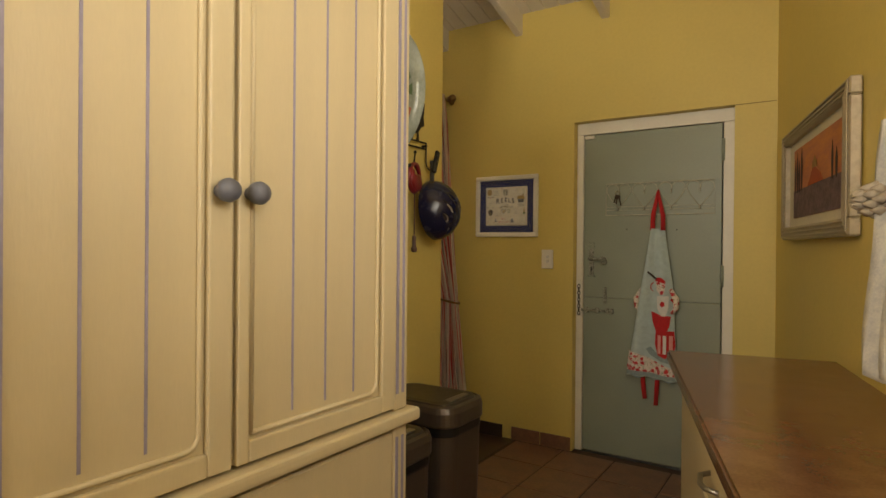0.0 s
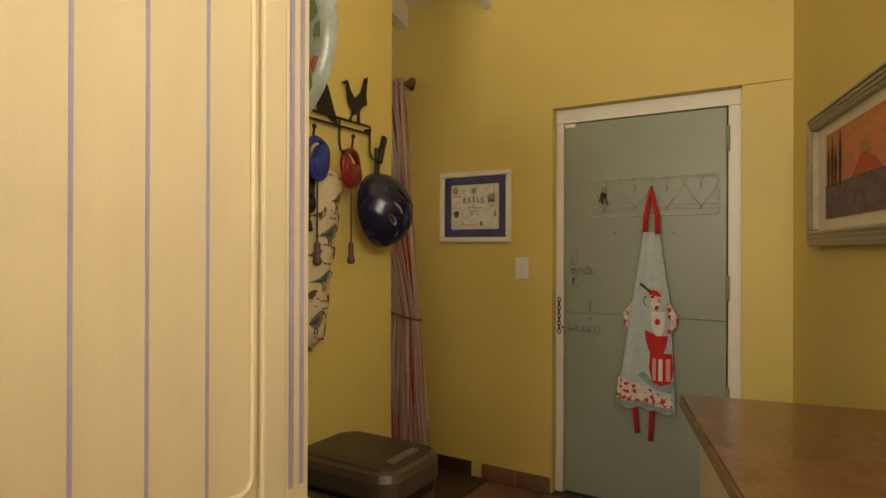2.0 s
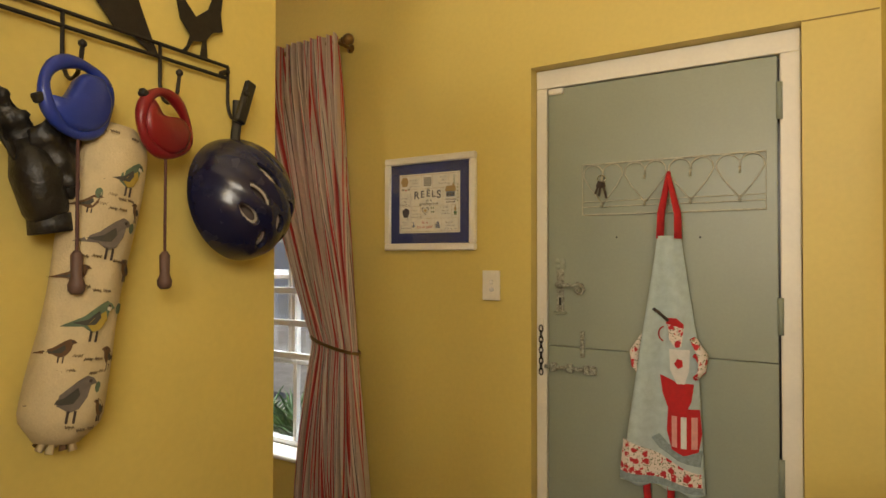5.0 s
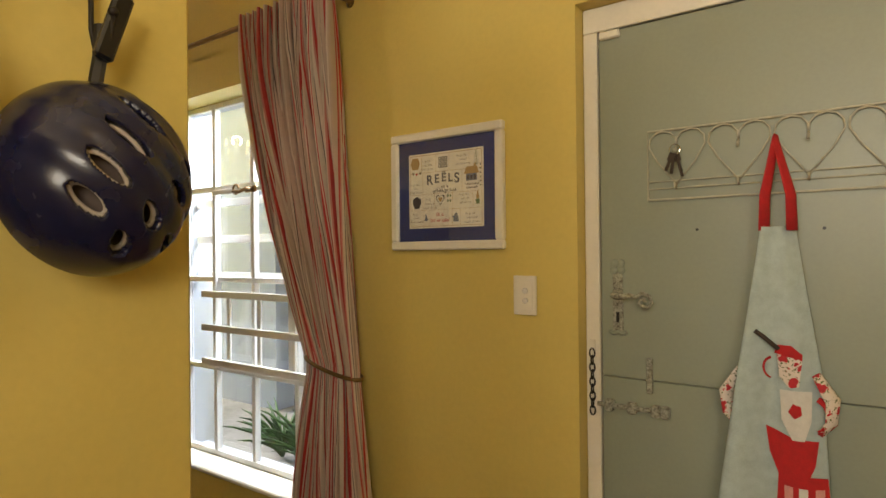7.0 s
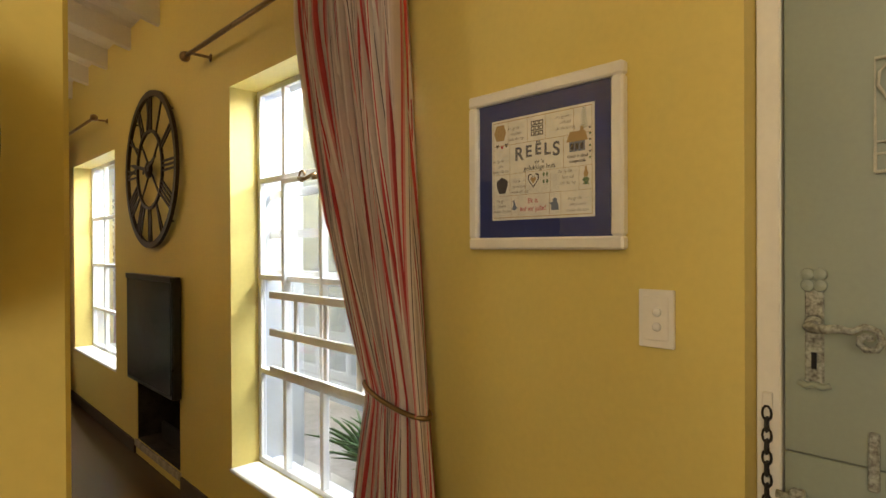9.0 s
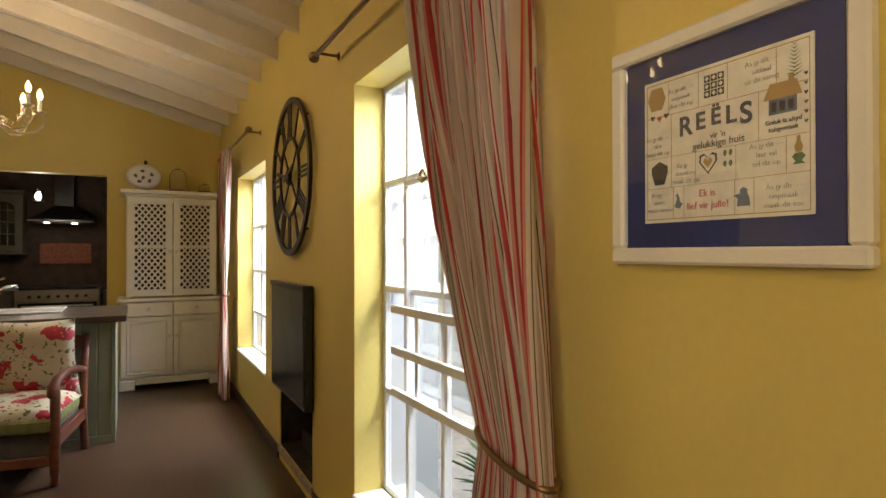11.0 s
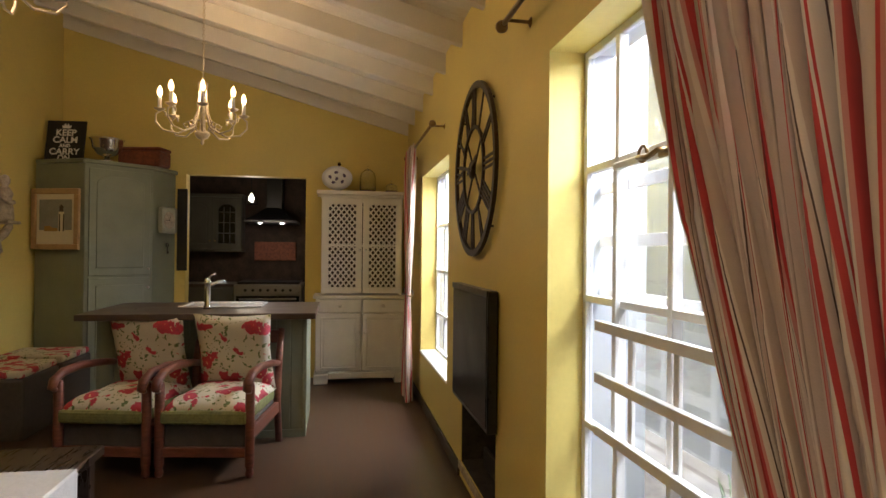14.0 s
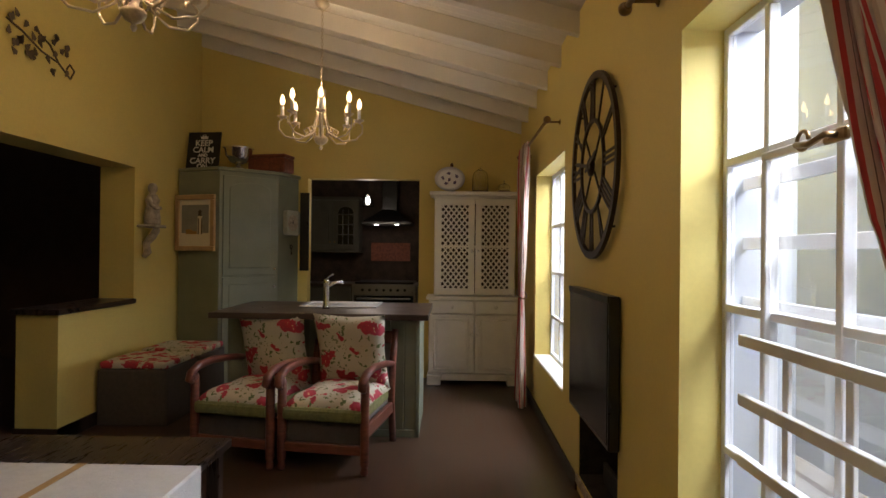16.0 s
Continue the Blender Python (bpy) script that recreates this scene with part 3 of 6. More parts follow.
for k in range(9):
    lk = tube([(math.cos(a) * 0.008, 0, math.sin(a) * 0.014) for a in [2 * math.pi * i / 10 for i in range(11)]], 0.0025, 6)
    part("chain_link", moved(lk, pose(1.483, 4.646, 1.03 - 0.021 * k, 0, 0, 90 * (k % 2))), IRON, ch)
part("plate", box(1.474, 1.492, 4.646, 4.653, 1.035, 1.07, 0.002), WHITE, ch)
structure(link("plaster_crack", box(2.362, 2.556, 4.597, 4.6005, 2.045, 2.049), mat("crack_shadow", (0.35, 0.24, 0.06))), "fine crack line in the plaster", "trim")


# ---- entry ----
def knob(parent, m, material, r=0.022):
    part("knob", moved(lathe([(r * 0.55, 0), (r * 0.5, r * 0.6), (r * 0.95, r * 1.0), (r, r * 1.5), (r * 0.8, r * 1.95), (r * 0.3, r * 2.15)], 16), m), material, parent, smooth=True)


AX = 1.765
arm = thing("armoire", "tall cream painted wooden armoire with mauve grooved doors", "armoire")
part("body", box(1.16, AX - 0.06, 1.31, 2.45, 0.0, 2.10, 0.004), CREAM, arm)
part("base_cornice", box(1.16, AX + 0.03, 1.29, 2.49, 0.775, 0.812, 0.012, seg=3), CREAM, arm)
part("cornice", box(1.16, AX + 0.03, 1.28, 2.48, 2.05, 2.085, 0.01, seg=3), CREAM, arm)
part("cornice_top", box(1.155, AX + 0.055, 1.25, 2.49, 2.085, 2.125, 0.014, seg=3), CREAM, arm)
dw = part("drawer_front", box(AX - 0.059, AX, 1.34, 2.40, 0.12, 0.755, 0.006), CREAM, arm)
part("corner_post", box(AX - 0.03, AX + 0.003, 2.402, 2.460, 0.0, 0.775, 0.006), CREAM, arm)
part("corner_post", box(AX - 0.03, AX + 0.003, 2.402, 2.460, 0.812, 2.05, 0.006), CREAM, arm)
for gy in (2.411, 2.436):
    part("mauve_line", box(AX + 0.002, AX + 0.005, gy - 0.005, gy + 0.005, 0.86, 1.99), MAUVE, arm)
for gy in (2.411, 2.436):
    part("mauve_line", box(AX + 0.002, AX + 0.005, gy - 0.005, gy + 0.005, 0.10, 0.74), MAUVE, arm)
for y0, y1, ky in ((1.312, 1.866, 1.832), (1.878, 2.398, 1.904)):
    d = part("door", box(AX - 0.059, AX - 0.010, y0, y1, 0.822, 2.045, 0.002), CREAM, arm)
    st = bmesh.new()
    s0 = 0.055 if y0 > 1.5 else 0.11
    for a, c, e, g in ((y0, y0 + s0 * 0.55, 0.822, 2.045), (y1 - 0.055, y1, 0.822, 2.045), (y0 + s0 * 0.55, y1 - 0.055, 0.822, 0.868), (y0 + s0 * 0.55, y1 - 0.055, 1.985, 2.045)):
        box(AX - 0.010, AX + 0.006, a, c, e, g, 0.005, st, 2)
    part("door_frame", st, CREAM, d)
    bead = bmesh.new()
    a, c, e, g = y0 + s0 * 0.55 + 0.012, y1 - 0.067, 0.880, 1.973
    r = 0.03
    loop = [(AX - 0.006, c - r + r * math.cos(t), e + r + r * math.sin(t)) for t in [radians(-90 + 18 * k) for k in range(6)]] + \
           [(AX - 0.006, c - r + r * math.cos(t), g - r + r * math.sin(t)) for t in [radians(18 * k) for k in range(6)]]
    loop = [(AX - 0.006, a, e)] + loop + [(AX - 0.006, a, g), (AX - 0.006, a, e)]
    part("bead", tube(loop, 0.006, 6, bead), CREAM, d, smooth=True)
    for gy in ([1.367, 1.477, 1.585, 1.696] if y0 < 1.5 else [2.037, 2.141, 2.242]):
        part("groove", box(AX - 0.0095, AX - 0.0078, gy - 0.0028, gy + 0.0028, 0.90, 1.955), MAUVE, d)
    knob(d, pose(AX + 0.004, ky, 1.378, 0, 90, 0), KNOB, 0.024)

# worktop along the slanted wall
CT = bmesh.new()
P = [(2.285, 3.36), (2.806, 3.462), (3.72, -0.75), (3.50, -0.80)]
f = CT.faces.new([CT.verts.new((x, y, 0.862)) for x, y in P])
r = bmesh.ops.extrude_face_region(CT, geom=[f])
bmesh.ops.translate(CT, vec=(0, 0, 0.038), verts=[v for v in r["geom"] if isinstance(v, bmesh.types.BMVert)])
bmesh.ops.recalc_face_normals(CT, faces=CT.faces[:])
bmesh.ops.bevel(CT, geom=CT.edges[:], offset=0.006, segments=2, affect="EDGES")
tagged(link("worktop", CT, GRANITE), "polished brown stone worktop with a rounded edge", "worktop")
fa = math.degrees(math.atan2(3.50 - 2.285, 3.36 + 0.80))
FRONT = pose(2.285, 3.36, 0, 0, 0, fa)     # local -y follows the worktop's front edge
for k, (a, c) in enumerate(((-0.62, -0.03), (-1.22, -0.63), (-1.82, -1.23), (-2.42, -1.83))):
    cu = thing("base_cabinet", "cream base cabinet under the brown worktop", "cabinet", FRONT, "base cabinets")
    part("body", box(0.05, 0.30, a, c, 0.0, 0.86, 0.002), CREAM, cu)
    if k == 0:
        continue
    dr = part("drawer", box(0.028, 0.049, a + 0.01, c - 0.01, 0.70, 0.845, 0.005), CREAM, cu)
    part("handle", tube([(0.03, a + 0.24, 0.77), (0.005, a + 0.26, 0.77), (0.0, a + 0.30, 0.765), (0.005, a + 0.34, 0.77), (0.03, a + 0.36, 0.77)], 0.006), STEEL, dr, smooth=True)
    part("door", box(0.028, 0.049, a + 0.01, c - 0.01, 0.10, 0.69, 0.005), CREAM, cu)


def rounded(w, d, r, n=7):
    """A rounded rectangle about the origin, as x, y pairs."""
    out = []
    for cx, cy, a0 in ((w / 2 - r, d / 2 - r, 0), (-w / 2 + r, d / 2 - r, 90), (-w / 2 + r, -d / 2 + r, 180), (w / 2 - r, -d / 2 + r, 270)):
        out += [(cx + r * math.cos(radians(a0 + 90 * k / n)), cy + r * math.sin(radians(a0 + 90 * k / n))) for k in range(n + 1)]
    return out


def loft(levels):
    """Closes a stack of rounded rectangles (w, d, r, z) into one skin."""
    bm = bmesh.new()
    rings = [[bm.verts.new((x, y, z)) for x, y in rounded(w, d, r)] for w, d, r, z in levels]
    n = len(rings[0])
    for a, c in zip(rings, rings[1:]):
        for k in range(n):
            bm.faces.new((a[k], a[(k + 1) % n], c[(k + 1) % n], c[k]))
    bm.faces.new(rings[0][::-1])
    bm.faces.new(rings[-1])
    return bm


def bin_can(m, label, w=0.34, d=0.27, h=0.66):
    t = thing("rubbish_bin", label, "bin", m, "bins")
    part("body", loft([(w * 0.90, d * 0.90, 0.06, 0.02), (w * 0.97, d * 0.97, 0.07, h - 0.115), (w * 0.97, d * 0.97, 0.07, h - 0.11)]), BIN, t)
    part("base", loft([(w * 0.88, d * 0.88, 0.05, 0.0), (w * 0.91, d * 0.91, 0.06, 0.008), (w * 0.91, d * 0.91, 0.06, 0.03)]), BLACKP, t)
    part("bag", loft([(w * 0.975, d * 0.975, 0.07, h - 0.125), (w * 0.985, d * 0.985, 0.072, h - 0.118), (w * 0.975, d * 0.975, 0.07, h - 0.086)]), BLACKP, t, "black bin liner edge")
    part("collar", loft([(w, d, 0.075, h - 0.09), (w + 0.008, d + 0.008, 0.078, h - 0.082), (w + 0.008, d + 0.008, 0.078, h - 0.035), (w - 0.004, d - 0.004, 0.074, h - 0.014), (w - 0.03, d - 0.03, 0.064, h - 0.008), (w - 0.036, d - 0.036, 0.062, h - 0.018)]), BIN, t, "brushed brown metal collar")
    ld = part("lid", loft([(w - 0.042, d - 0.042, 0.06, h - 0.030), (w - 0.042, d - 0.042, 0.06, h - 0.012), (w - 0.055, d - 0.055, 0.055, h - 0.005), (w - 0.12, d - 0.10, 0.04, h - 0.002)]), BINTOP, t)
    part("sensor", box(w / 2 - 0.075, w / 2 - 0.045, -0.07, 0.07, h - 0.006, h + 0.002, 0.001), STEEL, ld, "pale lid button")


bin_can(pose(1.40, 3.10, 0, 0, 0, 0), "tall brown metal waste bin with a black liner", 0.40, 0.30, 0.67)
bin_can(pose(1.40, 2.73, 0, 0, 0, 0), "brown metal waste bin beside the armoire", 0.40, 0.30, 0.62)


# framed pictures
def framed(name, label, m, w, h, rail, deep, fmat, group=""):
    t = thing(name, label, "picture", m)
    part("frame", frame_ring(w, h, rail, deep, 0.005), fmat, t)
    part("backing", box(-w / 2 + 0.01, w / 2 - 0.01, -0.008, -0.002, -h / 2 + 0.01, h / 2 - 0.01), MATBOARD, t)
    return t


reels = framed("cross_stitch_picture", "white framed cross-stitch sampler of house rules with blue mat", pose(1.0, 4.598, 1.542), 0.455, 0.405, 0.03, 0.026, WHITE)
part("mat_board", box(-0.2, 0.2, -0.011, -0.008, -0.175, 0.175), ROYAL, reels)
part("linen", box(-0.152, 0.152, -0.013, -0.011, -0.128, 0.128), LINEN, reels)
ink = -0.0136
TITLE = mat("grey_brown_thread", (0.13, 0.115, 0.12), 0.85, 0.25, 300)
PENCIL = mat("thin_brown_thread", (0.15, 0.115, 0.09), 0.85)
for ch_, lx, lz, ln_ in (("R", -0.062, 0.020, 0.046), ("E", -0.032, 0.025, 0.040), ("\u00cb", -0.003, 0.028, 0.038), ("L", 0.024, 0.025, 0.040), ("S", 0.050, 0.020, 0.046)):
    words(ch_, ln_, TITLE, reels, pose(lx, ink - 0.0004, lz), "title", 0.001)
words("vir 'n", 0.014, INK, reels, pose(0, ink, 0.006))
words("gelukkige huis", 0.017, INK, reels, pose(0, ink, -0.008))
for tx, tz, lines in ((-0.072, 0.098, ("As jy dit \u2014", "oopsluit", "sluit dit op")), (0.075, 0.104, ("As jy dit \u2014", "uithaal", "sit dit terug")), (-0.122, 0.02, ("As jy dit \u2014", "dra", "hang dit op")),
                      (-0.062, -0.035, ("As jy \u2014", "deurloop", "maak dit op")), (0.082, -0.024, ("As jy dit \u2014", "laat val", "tel dit op")), (0.108, -0.088, ("As jy dit \u2014", "oopmaak", "maak dit toe")), (-0.118, -0.082, ("As jy \u2014", "mors", "maak skoon"))):
    for k, s in enumerate(lines):
        words(s, 0.0118, PENCIL, reels, pose(tx, ink, tz - 0.0135 * k), "lettering", -0.0003)
words("Ek is", 0.017, REDINK, reels, pose(-0.02, ink, -0.088))
words("lief vir julle!", 0.017, REDINK, reels, pose(-0.02, ink, -0.108))
GREYB_THREAD = mat("grey_blue_thread", (0.16, 0.17, 0.20), 0.85)
mo = (("pot_motif", [(-0.128, -0.06), (-0.108, -0.06), (-0.10, -0.04), (-0.10, -0.028), (-0.118, -0.018), (-0.136, -0.028), (-0.136, -0.04)], INK),
      ("cameo_motif", [(-0.136, 0.075), (-0.112, 0.075), (-0.104, 0.095), (-0.112, 0.115), (-0.136, 0.115), (-0.144, 0.095)], OCHREINK),
      )
for nm, ol, mm in mo:
    part(nm, moved(slab(ol, 0.0004), pose(0, ink, 0)), mm, reels)



def stitched(name, ol, material, dx=0.0, dz=0.0, sc=1.0, lift=0.0):
    part(name, moved(slab([(dx + sc * a, dz + sc * c) for a, c in ol], 0.0004), pose(0, ink - lift, 0)), material, reels)


HEART = [(0, -1), (0.9, 0.1), (0.85, 0.7), (0.4, 0.85), (0, 0.4), (-0.4, 0.85), (-0.85, 0.7), (-0.9, 0.1)]
stitched("house_motif", [(0.086, 0.022), (0.128, 0.022), (0.128, 0.046), (0.086, 0.046)], GREYB_THREAD)
stitched("roof_motif", [(0.078, 0.045), (0.136, 0.045), (0.128, 0.068), (0.088, 0.068)], OCHREINK, 0, 0, 1, 0.0004)
stitched("chimney_motif", [(0.116, 0.068), (0.124, 0.068), (0.124, 0.078), (0.116, 0.078)], OCHREINK)
for x in (0.090, 0.103, 0.116):
    stitched("house_window", [(x, 0.026), (x + 0.008, 0.026), (x + 0.008, 0.040), (x, 0.040)], INK, 0, 0, 1, 0.0006)
for k in range(3):
    stitched("small_heart", HEART, REDINK if k == 1 else INK, -0.133 + 0.015 * k, 0.062 - 0.003 * (k == 1), 0.0055)
for k in range(6):
    stitched("small_heart", HEART, GREENINK if k % 2 else INK, 0.141, 0.072 - 0.0135 * k, 0.0032)
for i in range(3):
    for k in range(3):
        stitched("quilt_square", [(0, 0), (1, 0), (1, 1), (0, 1)], INK, -0.025 + 0.0128 * i, 0.074 + 0.0128 * k, 0.0112)
        stitched("quilt_patch", [(0.5, 0.15), (0.85, 0.5), (0.5, 0.85), (0.15, 0.5)], LINEN, -0.025 + 0.0128 * i, 0.074 + 0.0128 * k, 0.0112, 0.0005)
for k in range(9):
    z = 0.072 + 0.0055 * k
    stitched("tree_branch", [(0.125, z), (0.125 + 0.013 - k * 0.001, z + 0.006), (0.125, z + 0.0022), (0.125 - 0.013 + k * 0.001, z + 0.007)], GREENINK)
stitched("heart_motif", HEART, INK, -0.018, -0.033, 0.019)
stitched("heart_ring", HEART, LINEN, -0.018, -0.033, 0.015, 0.0004)
stitched("heart_motif", HEART, OCHREINK, -0.018, -0.033, 0.009, 0.0007)
for k in range(4):
    stitched("vine_motif", [(0.6 * math.cos(t), math.sin(t)) for t in (0, 1, 2, 3, 4, 5)], GREENINK, 0.013 + 0.010 * (k % 2), -0.022 - 0.017 * (k // 2), 0.0055)
stitched("lamp_base", [(-1, 0), (1, 0), (0.5, 0.5), (1.1, 1.2), (0.5, 1.8), (-0.5, 1.8), (-1.1, 1.2), (-0.5, 0.5)], GREENINK, 0.130, -0.055, 0.009)
stitched("lamp_glass", [(-0.5, 0), (0.5, 0), (0.8, 1), (0.35, 2), (0.3, 3), (-0.3, 3), (-0.35, 2), (-0.8, 1)], OCHREINK, 0.130, -0.038, 0.008)
stitched("jug_motif", [(-1, -1), (1, -1), (0.8, 0.4), (0.5, 0.8), (0.6, 1.3), (0, 1.7), (-0.6, 1.3), (-0.5, 0.8), (-1.6, 0.6), (-0.9, 0.1)], GREYB_THREAD, 0.045, -0.098, 0.011)
stitched("goose_motif", [(-0.8, -0.6), (0.2, -0.9), (0.9, -0.2), (0.4, 0.1), (0.2, 0.9), (-0.1, 1.5), (-0.5, 1.2), (-0.2, 0.8), (-0.4, 0.1)], GREYB_THREAD, -0.078, -0.095, 0.011)
words("Geluk is altyd", 0.010, INK, reels, pose(0.108, ink, 0.008))
words("tuisgemaak", 0.010, INK, reels, pose(0.108, ink, -0.003))
for x, z0, z1 in ((-0.097, 0.0615, 0.121), (-0.036, 0.0615, 0.121), (0.018, 0.0615, 0.121), (0.098, 0.0615, 0.121), (-0.092, -0.067, 0.0615), (0.070, -0.0125, 0.0615), (-0.042, -0.067, -0.0125), (0.032, -0.067, -0.0125), (0.112, -0.067, -0.0125),
                  (-0.088, -0.121, -0.067), (-0.066, -0.121, -0.067), (0.030, -0.121, -0.067), (0.062, -0.121, -0.067)):
    part("stitch_line", box(x - 0.0004, x + 0.0004, ink, ink + 0.0004, z0, z1), OCHREINK, reels)
for nm, x0, x1, z0, z1 in (("stitch_line", -0.146, 0.146, 0.0615, 0.0625), ("stitch_line", -0.146, 0.146, -0.0125, -0.0117), ("stitch_line", -0.146, 0.146, -0.067, -0.0662), ("stitch_line", -0.146, 0.146, 0.121, 0.1225), ("stitch_line", -0.146, 0.146, -0.1225, -0.121),
                           ("stitch_line", -0.1465, -0.1455, -0.122, 0.122), ("stitch_line", 0.1455, 0.1465, -0.122, 0.122)):
    part(nm, box(x0, x1, ink, ink + 0.0005, z0, z1), OCHREINK, reels)
pg = part("glass", box(-0.195, 0.195, -0.0185, -0.017, -0.17, 0.17), GLASS, reels)
pg.visible_shadow = False

swt = thing("light_switch", "cream double light switch on the yellow wall", "light switch", pose(1.292, 4.598, 1.197))
part("plate", box(-0.038, 0.038, -0.010, 0, -0.060, 0.060, 0.003, seg=2), WHITE, swt)
part("insert", box(-0.028, 0.028, -0.0125, -0.010, -0.045, 0.045, 0.001), WHITE, swt)
for z in (0.014, -0.016):
    part("rocker", moved(lathe([(0.009, 0), (0.009, 0.003), (0.007, 0.005)], 14), pose(0.004, -0.0125, z, 90)), PORCELAIN, swt, smooth=True)

SUNP = SLANT @ pose(0, 0, 0) @ pose(-0.004, -0.90, 1.552, 0, 0, -90)
sun_pic = framed("landscape_picture", "champagne framed painting of a sunset over cypress trees", SUNP, 1.03, 0.475, 0.055, 0.035, SILVER)
for k, rr in enumerate((0.010, 0.026, 0.041)):
    part("moulding", moved(frame_ring(1.03 - 2 * rr, 0.475 - 2 * rr, 0.008, 0.006, 0.002), pose(0, -0.035, 0)), SILVER, sun_pic)
part("mat_board", box(-0.46, 0.46, -0.012, -0.008, -0.183, 0.183), MATBOARD, sun_pic)
cv = part("canvas", box(-0.36, 0.36, -0.015, -0.012, -0.145, 0.145), mat("orange_sky_paint", (0.62, 0.24, 0.07), 0.6, 0.3, 6, 0.1, 30, dark=(0.42, 0.13, 0.09), stretch=(1, 1, 4)), sun_pic)
part("field", box(-0.36, 0.36, -0.0165, -0.015, -0.145, -0.03), mat("violet_field_paint", (0.22, 0.14, 0.16), 0.7, 0.3, 30, 0.2), sun_pic)
part("hill", moved(slab([(-0.10, -0.03), (0.14, -0.03), (0.10, 0.0), (0.03, 0.03), (-0.02, 0.03), (-0.06, 0.0)], 0.001), pose(0, -0.0175, 0)), mat("red_hill_paint", (0.45, 0.09, 0.03), 0.7), sun_pic)
for x, hh in ((-0.325, 0.10), (-0.285, 0.13), (-0.25, 0.09), (-0.205, 0.14), (0.26, 0.09), (0.31, 0.06)):
    part("cypress", moved(slab([(x - 0.006, -0.04), (x + 0.006, -0.04), (x + 0.013, hh * 0.4), (x, hh), (x - 0.013, hh * 0.4)], 0.001), pose(0, -0.018, 0)), INK, sun_pic)
part("farmhouse", moved(slab([(-0.02, 0.03), (0.05, 0.03), (0.05, 0.055), (0.03, 0.05), (0.02, 0.075), (0.0, 0.06), (-0.02, 0.05)], 0.001), pose(0, -0.0185, 0)), OCHREINK, sun_pic)


# curtains
def curtain(name, label, rodx, top, tie, bottom, ztop, ztie, zbot, ymid, depth, folds, width):
    t = thing(name, label, "curtain")
    bm = bmesh.new()
    uvl = bm.loops.layers.uv.new("UVMap")
    nu, nv = folds * 14, 64
    rnd = random.Random(5)
    ph = [rnd.uniform(-0.5, 0.5) for _ in range(folds + 2)]
    grid = []
    for j in range(nv + 1):
        z = ztop + (zbot - ztop) * j / nv
        if z > ztie:
            s = (ztop - z) / (ztop - ztie)
            e = s ** 1.7
            l = top[0] + (tie[0] - top[0]) * (s ** 1.5)
            r = top[1] + (tie[1] - top[1]) * s
            am = depth * (1 - 0.45 * e) * (0.6 + 0.4 * min(1, s * 6))
        else:
            s = (ztie - z) / (ztie - zbot)
            l = tie[0] + (bottom[0] - tie[0]) * (1 - (1 - s) ** 2)
            r = tie[1] + (bottom[1] - tie[1]) * s
            am = depth * (0.55 + 0.45 * s)
        row = []
        for i in range(nu + 1):
            u = i / nu
            w = u * folds
            k = int(w)
            off = 0.32 * (ph[min(k, folds)] * (1 - (w - k)) + ph[min(k + 1, folds)] * (w - k))
            a = 2 * math.pi * (w + off + 0.12 * math.sin(z * 2.3 + k))
            x = l + (r - l) * (u + 0.42 / folds * math.sin(2 * a) * 0.5)
            y = ymid + am * (0.75 * math.sin(a) + 0.35 * math.sin(2.7 * a + z * 1.5 + ph[k % folds] * 3))
            row.append(bm.verts.new((x, y, z)))
        grid.append(row)
    for j in range(nv):
        for i in range(nu):
            f = bm.faces.new((grid[j][i], grid[j + 1][i], grid[j + 1][i + 1], grid[j][i + 1]))
            for lp, (ii, jj) in zip(f.loops, ((i, j), (i, j + 1), (i + 1, j + 1), (i + 1, j))):
                lp[uvl].uv = (ii / nu * width, jj / nv)
    ob = part("cloth", bm, STRIPE, t, smooth=True)
    md = ob.modifiers.new("thick", "SOLIDIFY")
    md.thickness = 0.003
    mx, wd = (tie[0] + tie[1]) / 2, (tie[1] - tie[0]) / 2
    band = [(mx + (wd + 0.012) * math.cos(a), ymid + (depth * 0.6 + 0.02) * math.sin(a), ztie - 0.03 * math.cos(a)) for a in [2 * math.pi * i / 24 for i in range(25)]]
    part("tieback", tube(band, 0.0075, 8), BRASS, t, "brown cord tieback", True)
    return t


def rod(name, x0, x1, y, z):
    t = thing(name, "old brass curtain rod with ball finials", "curtain rod")
    part("pole", tube([(x0, y, z), (x1, y, z)], 0.011, 10), BRASS, t, smooth=True)
    for x, s in ((x0, -1), (x1, 1)):
        part("finial", moved(lathe([(0.012, 0), (0.016, 0.006), (0.010, 0.012), (0.022, 0.022), (0.027, 0.038), (0.022, 0.054), (0.006, 0.064)], 14), pose(x, y, z, 0, 90 * s, 0)), BRASS, t, smooth=True)
        part("bracket", tube([(x - 0.03 * s, y, z), (x - 0.03 * s, WY - 0.01, z), (x - 0.03 * s, WY, z)], [0.007, 0.007, 0.022], 10), BRASS, t, smooth=True)


rod("curtain_rod", -1.06, 0.585, 4.50, 2.29)
rod("curtain_rod", -4.45, -2.92, 4.50, 2.28)
curtain("curtain", "long red and beige striped curtain tied back at the window", None, (0.03, 0.57), (0.435, 0.685), (0.32, 0.775), 2.32, 0.915, 0.03, 4.49, 0.048, 13, 16.0)
curtain("curtain", "striped red and beige curtain tied beside the hutch", None, (-4.32, -3.78), (-4.30, -4.02), (-4.42, -3.98), 2.31, 1.0, 0.02, 4.49, 0.035, 6, 5.0)

